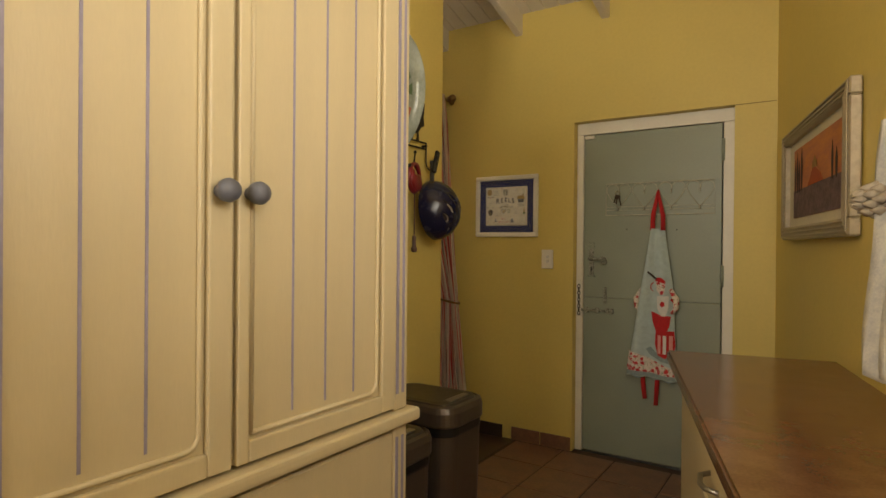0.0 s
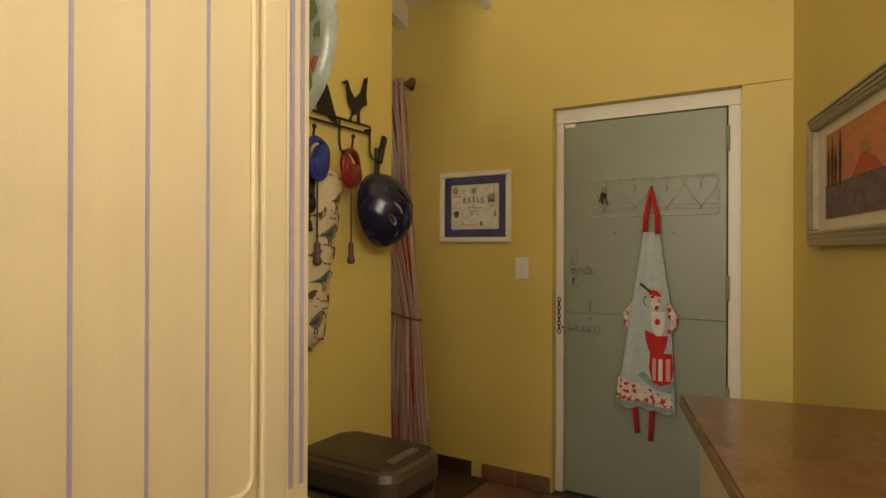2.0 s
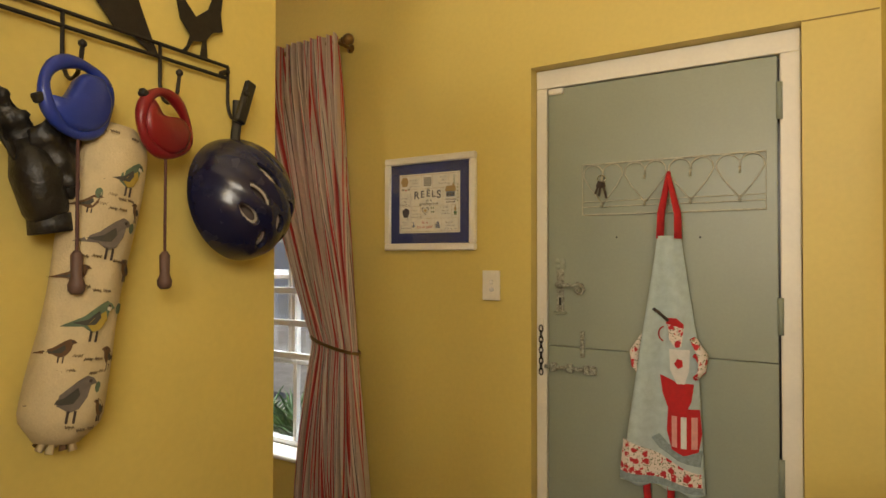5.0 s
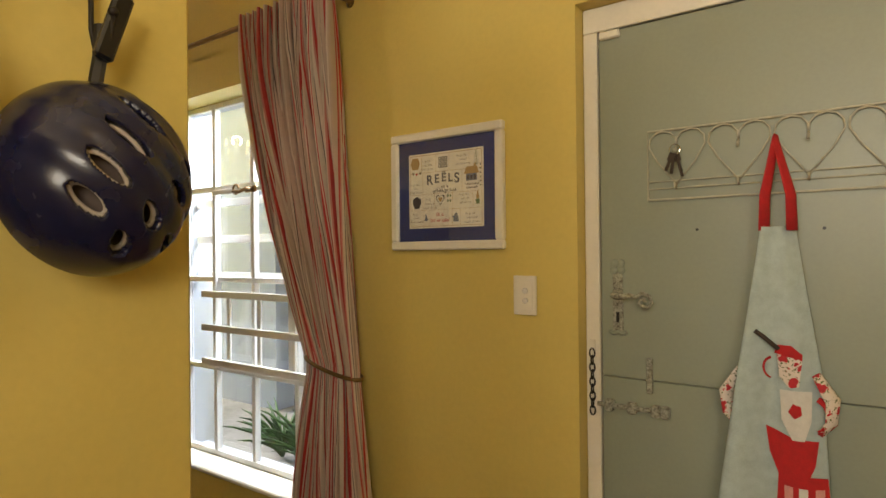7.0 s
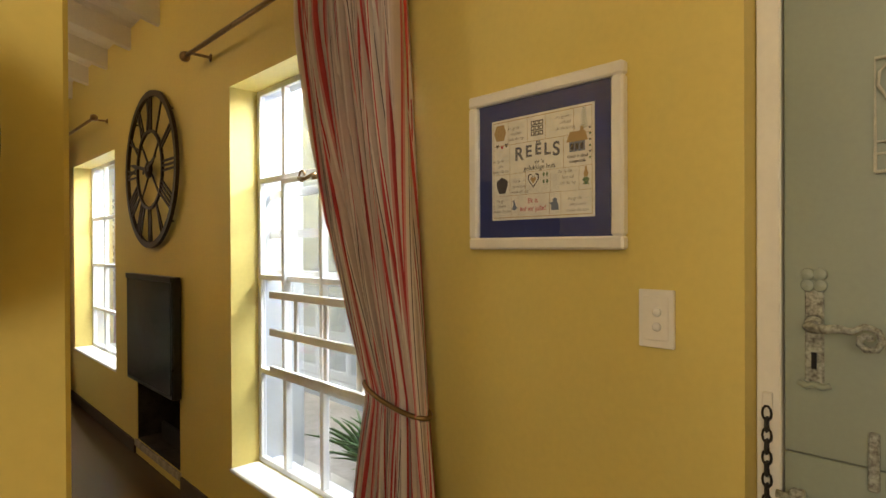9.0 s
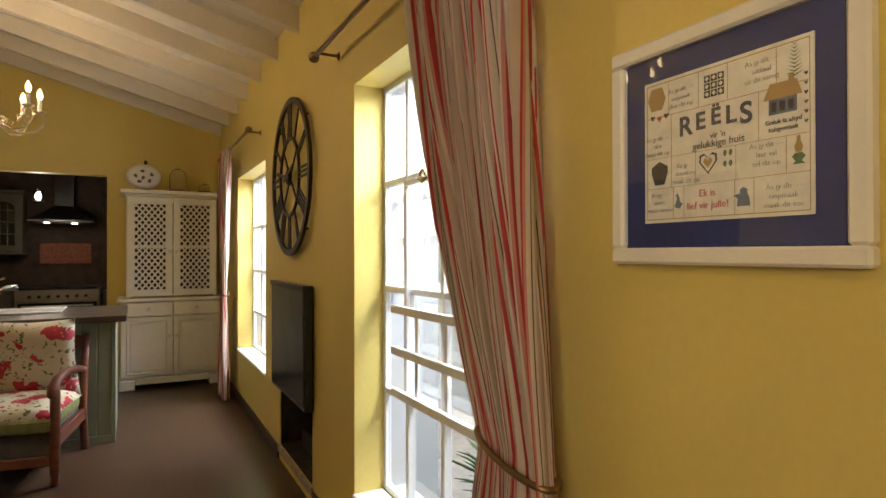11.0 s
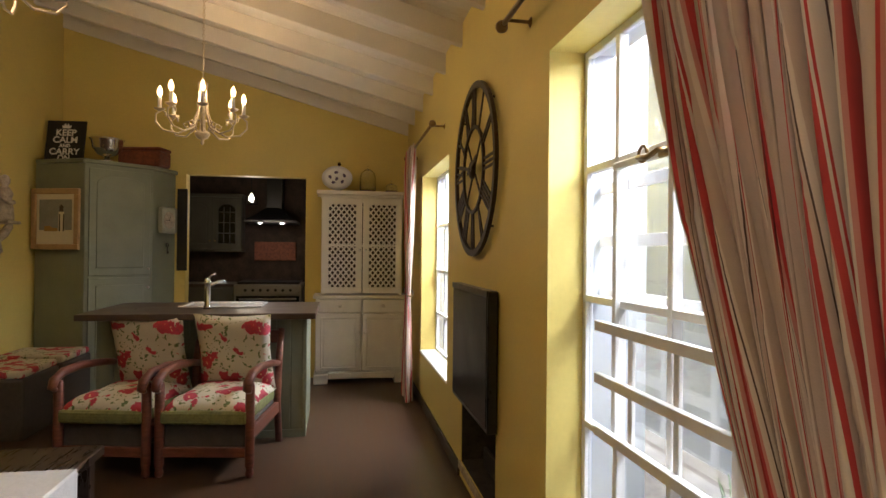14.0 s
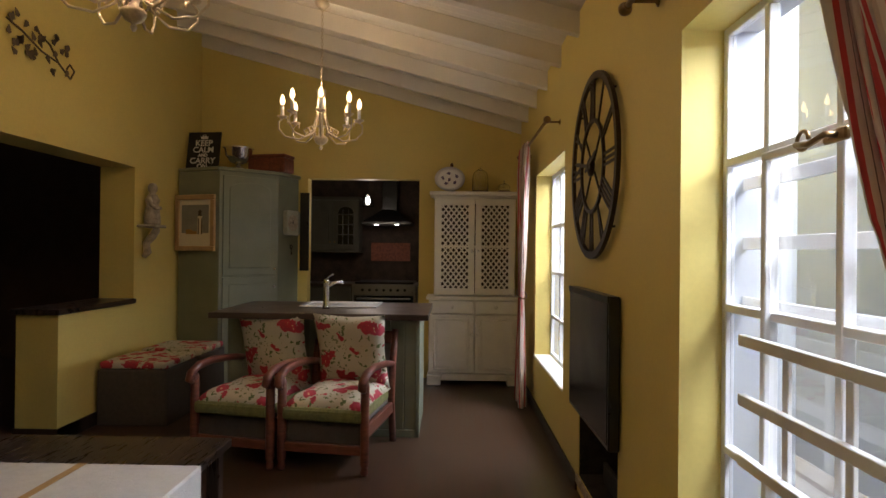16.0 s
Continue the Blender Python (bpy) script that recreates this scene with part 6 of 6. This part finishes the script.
# retractable leads: an egg-shaped case with a finger opening
def lead(y, z, material, label, tilt, cord, size=1.0):
    t = thing("retractable_dog_lead", label, "dog lead", pose(1.262, y, z, tilt, 0, 14) @ Matrix.Scale(size, 4))
    n = 36
    rim = [(0, 0.062 * math.cos(2 * math.pi * k / n), 0.060 * math.sin(2 * math.pi * k / n) * (1 - 0.10 * math.cos(2 * math.pi * k / n))) for k in range(n + 1)]
    part("handle", tube(rim, [0.0105 + 0.002 * math.cos(8 * math.pi * k / n) for k in range(n + 1)], 10), material, t, smooth=True)
    bd = bmesh.new()
    top = [(0.056 - 0.112 * k / 14, 0.020 + 0.012 * math.sin(math.pi * 2 * k / 14)) for k in range(15)]
    ol = [(0.060 * math.cos(a), 0.058 * math.sin(a)) for a in [radians(180 + 180 * k / 20) for k in range(21)]] + top
    layers = []
    for x, f in ((-0.017, 0.80), (-0.013, 0.95), (0.0, 1.02), (0.013, 0.95), (0.017, 0.80)):
        layers.append([bd.verts.new((x, p[0] * f, -0.022 + (p[1] + 0.022) * f)) for p in ol])
    for a, c in zip(layers, layers[1:]):
        for k in range(len(ol)):
            bd.faces.new((a[k], a[(k + 1) % len(ol)], c[(k + 1) % len(ol)], c[k]))
    bd.faces.new(layers[0][::-1])
    bd.faces.new(layers[-1])
    bmesh.ops.recalc_face_normals(bd, faces=bd.faces[:])
    part("case", bd, material, t, smooth=True)
    part("brake_button", box(-0.007, 0.007, -0.080, -0.058, 0.012, 0.028, 0.003), BLACKP, t)
    hang = Matrix.Rotation(radians(-tilt), 4, "X")
    part("cord", moved(tube([(0, 0.0, -0.055), (0.0, 0.0, -0.12), (0, 0.0, -cord)], 0.0028, 6), hang), mat("dark_red_cord", (0.09, 0.03, 0.025), 0.7), t)
    part("grip", moved(lathe([(0.005, 0), (0.010, -0.008), (0.009, -0.045), (0.014, -0.058), (0.013, -0.068), (0.008, -0.074)], 10), hang @ pose(0, 0, -cord)), mat("brown_grip", (0.12, 0.065, 0.05), 0.5), t, smooth=True)


lead(3.02, 1.585, BLUE, "blue plastic retractable dog lead on a hook", 30, 0.26, 1.02)
lead(3.185, 1.570, RED, "dark red retractable dog lead with hanging cord", -24, 0.25)

bag = thing("bag_holder", "long cream fabric bag holder printed with garden birds", "bag holder", pose(1.212, 3.065, 1.27, -10, 0, 0) @ Matrix.Diagonal((0.95, 0.84, 1, 1)))
NB, NS = 36, 40


q = bmesh.new()
rows = []
for j in range(NB + 1):
    v = j / NB
    r = 0.062 * min(1, 0.62 + 6 * v, 0.55 + 7 * (1 - v)) * (1 + 0.04 * math.sin(9 * v))
    rows.append([q.verts.new((r * (1 + 0.035 * math.sin(5 * a + 14 * v)) * math.cos(a) * 0.9, r * 1.22 * (1 + 0.03 * math.sin(4 * a - 10 * v)) * math.sin(a), 0.29 - 0.58 * v)) for a in [2 * math.pi * k / NS for k in range(NS)]])
for a, c in zip(rows, rows[1:]):
    for k in range(NS):
        q.faces.new((a[k], a[(k + 1) % NS], c[(k + 1) % NS], c[k]))
q.faces.new(rows[0][::-1])
q.faces.new(rows[-1])
SLEEVE = mat("cream_printed_cotton", (0.60, 0.49, 0.30), 0.9, 0.08, 30, 0.5, 250)
part("sleeve", q, SLEEVE, bag, smooth=True)
WING = mat("dark_wing_print", (0.07, 0.065, 0.055), 0.9)
GREYB, YEL, TEAL, BRN = mat("grey_print", (0.17, 0.14, 0.12), 0.9), mat("yellow_print", (0.42, 0.30, 0.05), 0.9), mat("teal_print", (0.12, 0.17, 0.11), 0.9), mat("brown_print", (0.14, 0.075, 0.035), 0.9)


SCRIPT = mat("faded_script_print", (0.22, 0.16, 0.09), 0.9)


def bagpt(y, z, e=0.0035):
    s = max(-1, min(1, y / 0.0756))
    return (0.0558 * math.sqrt(max(0.0, 1 - s * s)) + e, y, z)


def printed(name, ol, y0, z0, sc, material, e=0.004, flip=1):
    bm = bmesh.new()
    f = bm.faces.new([bm.verts.new(bagpt(y0 + flip * x * sc, z0 + z * sc, e)) for x, z in (ol if flip > 0 else ol[::-1])])
    r = bmesh.ops.extrude_face_region(bm, geom=[f])
    bmesh.ops.translate(bm, vec=(-0.003, 0, 0), verts=[v for v in r["geom"] if isinstance(v, bmesh.types.BMVert)])
    part(name, bm, material, bag)


songbird = [(-0.9, -0.25), (-0.3, 0.1), (0.1, 0.45), (0.35, 0.6), (0.55, 0.55), (0.7, 0.42), (0.5, 0.35), (0.45, 0.05), (0.25, -0.25), (0.0, -0.35), (-0.3, -0.2)]
belly = [(-0.05, 0.05), (0.35, 0.3), (0.45, 0.05), (0.25, -0.25), (0.0, -0.33), (-0.2, -0.15)]
for y, z, s, m1, m2, fl in ((0.012, 0.19, 0.056, TEAL, YEL, 1), (-0.005, 0.075, 0.066, GREYB, None, 1), (-0.005, -0.075, 0.060, TEAL, YEL, 1), (-0.02, -0.21, 0.066, GREYB, None, 1), (0.052, 0.02, 0.032, BRN, None, -1), (-0.052, -0.13, 0.034, BRN, None, 1), (0.050, -0.14, 0.036, BRN, None, -1), (-0.052, 0.0, 0.034, BRN, None, 1), (0.050, -0.23, 0.034, BRN, None, -1), (0.055, 0.13, 0.03, BRN, None, -1), (-0.052, 0.13, 0.03, BRN, None, 1)):
    printed("printed_bird", songbird, y, z, s, m1, 0.004, fl)
    printed("printed_wing", [(-0.62, -0.12), (-0.2, 0.02), (0.12, 0.28), (0.2, 0.1), (0.05, -0.12), (-0.25, -0.16)], y, z, s, WING, 0.0052, fl)
    printed("printed_eye", [(0.46 + 0.05 * math.cos(t), 0.47 + 0.05 * math.sin(t)) for t in (0, 1.26, 2.5, 3.77, 5.0)], y, z, s, INK, 0.0056, fl)
    if m2:
        printed("printed_belly", belly, y, z, s, m2, 0.0048, fl)
        printed("printed_cheek", [(0.38, 0.36), (0.5, 0.32), (0.56, 0.42), (0.42, 0.46)], y, z, s, MATBOARD, 0.0052, fl)
    for dx in (-0.05, 0.15):
        printed("printed_leg", [(dx, -0.3), (dx + 0.05, -0.3), (dx + 0.05, -0.62), (dx, -0.62)], y, z, s, INK, 0.004, fl)
for y, z in ((0.045, 0.10), (0.05, -0.05), (0.03, -0.19), (-0.04, 0.15)):
    printed("printed_egg", [(0.6 * math.cos(t), 0.9 * math.sin(t)) for t in [k * 0.785 for k in range(8)]], y, z, 0.011, TEAL)
for z in (0.265, 0.15, 0.13, 0.035, -0.02, -0.14, -0.165, -0.26):
    for k in range(5):
        y = -0.045 + 0.022 * k + 0.01 * math.sin(z * 90)
        if (k * 7 + int(z * 400)) % 4:
            zig = [(-0.5 + 0.1 * i, 0.16 * math.sin(i * 2.3 + k + z * 70)) for i in range(11)]
            printed("printed_script", [(a, c - 0.028) for a, c in zig] + [(a, c + 0.028) for a, c in zig[::-1]], y, z + 0.003 * math.sin(k * 2), 0.017, SCRIPT)
LEATHER = mat("black_leather", (0.02, 0.018, 0.017), 0.42, 0.3, 30, 0.8, 90)
for k in range(9):
    a = 2 * math.pi * k / 9
    part("gathered_hem", tube([(0.030 * math.cos(a), 0.036 * math.sin(a), -0.275), (0.024 * math.cos(a), 0.03 * math.sin(a), -0.292), (0.028 * math.cos(a), 0.036 * math.sin(a), -0.300 - 0.003 * (k % 3))], [0.012, 0.007, 0.008], 6, None, 0.5), SLEEVE if k % 3 else BRN, bag, smooth=True)
gl = thing("leather_glove", "crumpled black leather glove hanging from a hook", "glove", pose(1.205, 2.995, 1.455, 6, 0, 0) @ Matrix.Diagonal((0.9, 0.85, 0.9, 1)))
part("palm", tube([(0, -0.03, 0.06), (0.01, -0.02, 0.0), (0.0, -0.005, -0.07), (0.0, 0.0, -0.085)], [0.028, 0.048, 0.042, 0.036], 12, None, 1.1), LEATHER, gl, smooth=True)
part("cuff", tube([(0, 0.0, -0.08), (0.0, 0.003, -0.115)], [0.040, 0.044], 12), mat("black_leather_cuff", (0.022, 0.02, 0.019), 0.5, 0.3, 40, 0.8, 120), gl, smooth=True)
for ol, dx in (([(-0.01, -0.03), (-0.075, 0.03), (-0.088, 0.10), (-0.070, 0.155), (-0.045, 0.11), (-0.02, 0.085), (0.01, 0.02)], 0.012), ([(-0.04, -0.03), (-0.035, 0.075), (0.0, 0.105), (0.05, 0.11), (0.06, 0.05), (0.03, -0.03)], 0.034), ([(0.0, -0.04), (0.01, 0.04), (0.06, 0.085), (0.095, 0.075), (0.07, 0.02), (0.035, -0.05)], 0.02)):
    q = bmesh.new()
    f = q.faces.new([q.verts.new((dx, y, z)) for y, z in ol])
    bmesh.ops.triangulate(q, faces=[f])
    for _ in range(3):
        bmesh.ops.subdivide_edges(q, edges=q.edges[:], cuts=1, use_grid_fill=True)
    for v in q.verts:
        v.co.x += 0.012 * math.sin(70 * v.co.y + 30 * v.co.z) + 0.006 * math.sin(120 * v.co.z - 50 * v.co.y)
    fl = part("leather_flap", q, LEATHER, gl, smooth=True)
    md = fl.modifiers.new("thick", "SOLIDIFY")
    md.thickness = 0.006

# wire heart rack on the door and the apron
rk = thing("heart_hook_rack", "pale wire rack of hearts hung on the door", "hook rack", pose(1.955, 4.648, 1.565))
RW, RH = 0.305, 0.095
part("wire_frame", tube([(-RW, 0, -RH), (RW, 0, -RH), (RW, 0, RH), (-RW, 0, RH), (-RW, 0, -RH)], 0.003, 6), RACK, rk)
for z in (-0.045, -0.065):
    part("wire", tube([(-RW, 0, z), (RW, 0, z)], 0.002, 6), RACK, rk)
for k in range(4):
    cx = -RW + RW / 4 * (2 * k + 1)
    hw = RW / 4 - 0.004
    pts = [(cx, 0, -0.055), (cx - hw * 0.7, 0, 0.01), (cx - hw, 0, 0.05)] + [(cx - hw / 2 - hw / 2 * math.cos(t), -0.001, 0.06 + 0.032 * math.sin(t)) for t in (0.4, 1.0, 1.57, 2.2, 2.8)] + [(cx, -0.002, 0.05)]
    for s in (1, -1):
        part("heart", tube([(cx + s * (p[0] - cx), p[1], p[2]) for p in pts], 0.0026, 6), RACK, rk, smooth=True)
    part("hook", tube([(cx, -0.002, 0.05), (cx, -0.012, 0.03), (cx, -0.02, 0.028), (cx, -0.024, 0.04)], 0.003, 6), RACK, rk, smooth=True)
    part("hook", tube([(cx, -0.002, -0.05), (cx, -0.012, -0.068), (cx, -0.022, -0.064), (cx, -0.024, -0.052)], 0.003, 6), RACK, rk, smooth=True)
ky = thing("key_bunch", "small bunch of keys on a ring", "keys", pose(1.728, 4.622, 1.60))
part("ring", tube([(0.014 * math.cos(a), 0, 0.014 * math.sin(a)) for a in [0.52 * k for k in range(13)]], 0.0018, 6), CHROME, ky)
for a, ln in ((-14, 0.075), (8, 0.065), (22, 0.06)):
    part("key", moved(slab([(-0.008, -0.01), (0.008, -0.01), (0.008, -0.03), (0.004, -0.034), (0.004, -ln), (-0.004, -ln), (-0.004, -0.034), (-0.008, -0.03)], 0.002), pose(0, -0.002 * a / 10, 0, 0, a, 0)), RUST, ky)

ap = thing("apron", "pale blue apron printed with red teacups hanging on the door", "apron", pose(1.965, 4.60, 0))
NX, NZ = 40, 60


def apron_edge(z):
    if z > 1.05:
        s = (1.385 - z) / 0.335
        return -0.032 - 0.050 * s ** 1.1, 0.040 + 0.048 * s ** 1.1
    s = (1.05 - z) / 0.52
    return -0.082 - 0.075 * s, 0.088 + 0.026 * s


def apron_y(u, z):
    s = max(0, (1.385 - z) / 0.85)
    return -0.012 - 0.014 * math.sin(u * 9 + 1.2 * z) * (0.4 + s) - 0.012 * math.sin(u * 4.2 + 0.6)


bm = bmesh.new()
g = []
for j in range(NZ + 1):
    z = 1.385 - (1.385 - 0.53) * j / NZ
    l, r = apron_edge(z)
    g.append([bm.verts.new((l + (r - l) * i / NX, apron_y(i / NX, z), z - 0.02 * (i / NX) * (j / NZ) + 0.006 * math.sin(i * 0.5) * (j / NZ))) for i in range(NX + 1)])
for j in range(NZ):
    for i in range(NX):
        bm.faces.new((g[j][i], g[j + 1][i], g[j + 1][i + 1], g[j][i + 1]))
cloth = part("cloth", bm, PALEBLUE, ap, smooth=True)
md = cloth.modifiers.new("thick", "SOLIDIFY")
md.thickness = 0.003


CUPWHITE = mat("white_printed_cotton", (0.72, 0.71, 0.68), 0.9, 0.06, 60, 0.3, 300)


def patch(name, ol, material, e=0.004, parent=None):
    """A print or applique that follows the apron's folds; outline in x, z."""
    bm = bmesh.new()
    f = bm.faces.new([bm.verts.new((x, 0, z)) for x, z in ol])
    bmesh.ops.triangulate(bm, faces=[f])
    for _ in range(2):
        bmesh.ops.subdivide_edges(bm, edges=bm.edges[:], cuts=1, use_grid_fill=True)
    for v in bm.verts:
        l, r = apron_edge(v.co.z)
        v.co.y = apron_y((v.co.x - l) / (r - l), v.co.z) - e
    part(name, bm, material, ap, smooth=True)


def curve_pts(f0, n):
    return [f0(k / n) for k in range(n + 1)]


band_t = curve_pts(lambda s: (-0.148 + 0.25 * s, 0.655 - 0.05 * s + 0.02 * math.cos(3 * s)), 10)
band_b = curve_pts(lambda s: (-0.158 + 0.265 * s, 0.565 - 0.025 * s), 10)
patch("strawberry_band", band_b + band_t[::-1], DOTS, 0.004)
hem_b = curve_pts(lambda s: (-0.160 + 0.27 * s, 0.537 - 0.018 * s), 10)
patch("hem_band", hem_b + band_b[::-1], GREYBLUE, 0.0045)
patch("saucer", [(-0.055, 0.69), (-0.03, 0.655), (0.03, 0.625), (0.10, 0.61), (0.108, 0.665), (0.06, 0.66), (0.0, 0.675), (-0.03, 0.705)], GREYBLUE, 0.006)
patch("lower_cup", [(-0.005, 0.72), (0.012, 0.66), (0.05, 0.645), (0.095, 0.66), (0.105, 0.72), (0.098, 0.80), (0.0, 0.805)], REDCLOTH, 0.008)
for x in (0.012, 0.042, 0.074):
    patch("cup_stripe", [(x, 0.67), (x + 0.018, 0.67), (x + 0.018, 0.775), (x, 0.775)], PINKCLOTH if x != 0.042 else CUPWHITE, 0.010)
patch("red_cup", [(0.0, 0.80), (0.06, 0.79), (0.075, 0.83), (0.082, 0.885), (0.03, 0.89), (-0.025, 0.91), (-0.018, 0.85)], REDCLOTH, 0.012)
patch("white_cup", [(0.005, 1.0), (0.008, 0.93), (0.03, 0.885), (0.055, 0.885), (0.068, 0.93), (0.07, 1.0)], CUPWHITE, 0.013)
patch("rose_print", [(0.022, 0.95), (0.035, 0.935), (0.05, 0.945), (0.048, 0.965), (0.032, 0.97)], REDCLOTH, 0.0145)
patch("top_cup", [(0.0, 1.08), (0.005, 1.03), (0.025, 1.005), (0.045, 1.01), (0.052, 1.075), (0.025, 1.10)], DOTS, 0.013)
patch("top_cup_rim", [(-0.005, 1.085), (0.052, 1.072), (0.052, 1.085), (0.03, 1.105), (0.0, 1.105)], REDCLOTH, 0.0145)
hnd2 = [(0.072 + 0.03 * math.sin(t), apron_y(0.95, 0.95) - 0.018, 0.945 + 0.04 * math.cos(t)) for t in [0.3 + 0.28 * k for k in range(10)]]
part("cup_handle", tube(hnd2, 0.008, 6, None, 0.4), REDCLOTH, ap, smooth=True)
part("cup_handle", tube([(-0.008 - 0.02 * math.sin(t), apron_y(0.4, 1.05) - 0.016, 1.05 + 0.025 * math.cos(t)) for t in [0.2 + 0.3 * k for k in range(10)]], 0.0035, 6, None, 0.5), REDCLOTH, ap, smooth=True)
part("spoon_handle", tube([(-0.045, -0.03, 1.135), (-0.03, -0.032, 1.125), (0.005, -0.034, 1.095)], 0.006, 6, None, 0.5), INK, ap, smooth=True)
for s, x in ((-1, -0.090), (1, 0.088)):
    part("side_tie", tube([(x - s * 0.01, -0.015, 1.04), (x + s * 0.022, -0.01, 0.98), (x + s * 0.018, -0.008, 0.93), (x - s * 0.004, -0.012, 0.90)], [0.012, 0.02, 0.018, 0.010], 8, None, 0.35), DOTS, ap, smooth=True)
for x0, x1 in ((-0.02, -0.024), (0.03, 0.034)):
    part("neck_strap", tube([(x1, -0.016, 1.375), ((x0 + x1) / 2, -0.012, 1.46), (0.0, 0.006, 1.595), (0.0, 0.020, 1.61)], [0.016, 0.015, 0.010, 0.006], 8, None, 0.25), REDCLOTH, ap, smooth=True)
for x, zb, dx in ((-0.075, 0.395, 0.012), (0.005, 0.365, -0.006)):
    part("waist_tie", tube([(x, 0.008, 0.57), (x, 0.006, 0.50), (x + dx, 0.004, zb)], [0.014, 0.015, 0.014], 8, None, 0.25), REDCLOTH, ap, smooth=True)

# cloth and tassel beside the kitchen window
tw = thing("hanging_cloth", "white cloth with blue flowers hanging by the worktop", "cloth", pose(2.872, 2.30, 0, 0, 0, ANG))
bm = bmesh.new()
g = []
for j in range(31):
    z = 1.50 - 0.45 * j / 30
    wd = 0.09 + 0.05 * (j / 30)
    g.append([bm.verts.new((0.02 * math.sin(i * 1.1 + j * 0.05) * (0.4 + j / 30), (i / 16 * 2 - 1) * wd + 0.01 * math.sin(j * 0.3), z + 0.012 * math.sin(i * 0.9) * j / 30)) for i in range(17)])
for j in range(30):
    for i in range(16):
        bm.faces.new((g[j][i], g[j + 1][i], g[j + 1][i + 1], g[j][i + 1]))
ob = part("cloth", bm, HANKY, tw, smooth=True)
md = ob.modifiers.new("thick", "SOLIDIFY")
md.thickness = 0.003
tk = thing("artichoke_tieback", "carved cream artichoke shaped hook", "hook", pose(2.862, 2.40, 1.362, 0, -90, ANG))
part("stem", lathe([(0.006, -0.09), (0.006, 0.0)], 8), IVORY, tk)
for k in range(5):
    for i in range(8):
        a = i * 0.785 + 0.39 * (k % 2)
        r = 0.026 * math.sin(0.5 + k * 0.55)
        part("scale", moved(lathe([(0.002, -0.012), (0.010, 0.0), (0.002, 0.014)], 6), pose(r * math.cos(a), r * math.sin(a), 0.012 * k)), STONE, tk, smooth=True)

# ---- floor tiles, skirting tiles ----
S = 0.325
tm = bpy.data.meshes.new("tile")
q = box(-S / 2 + 0.004, S / 2 - 0.004, -S / 2 + 0.004, S / 2 - 0.004, -0.008, 0.0, 0.003)
q.to_mesh(tm)
q.free()
tm.materials.append(TILE)
y = 4.60 - S / 2 - 0.012
n = 0
while y > -1.2:
    x = 1.085 + S / 2
    while x < 2.56 + 0.217 * (4.6 - y):
        t = new("tile", tm)
        t.parent = floor_tiles
        t.location = (x, y, 0)
        x += S
        n += 1
    y -= S
sk = structure(new("baseboard_tiles"), "row of terracotta skirting tiles along the wall", "baseboard")
km = bpy.data.meshes.new("skirting_tile")
q = box(-0.10, 0.10, -0.012, 0.0, 0.0, 0.085, 0.003)
q.to_mesh(km)
q.free()
km.materials.append(TILE)
for k in range(2):
    t = new("tile", km)
    t.parent, t.location = sk, (1.355 - 0.206 * k, 4.598, 0)
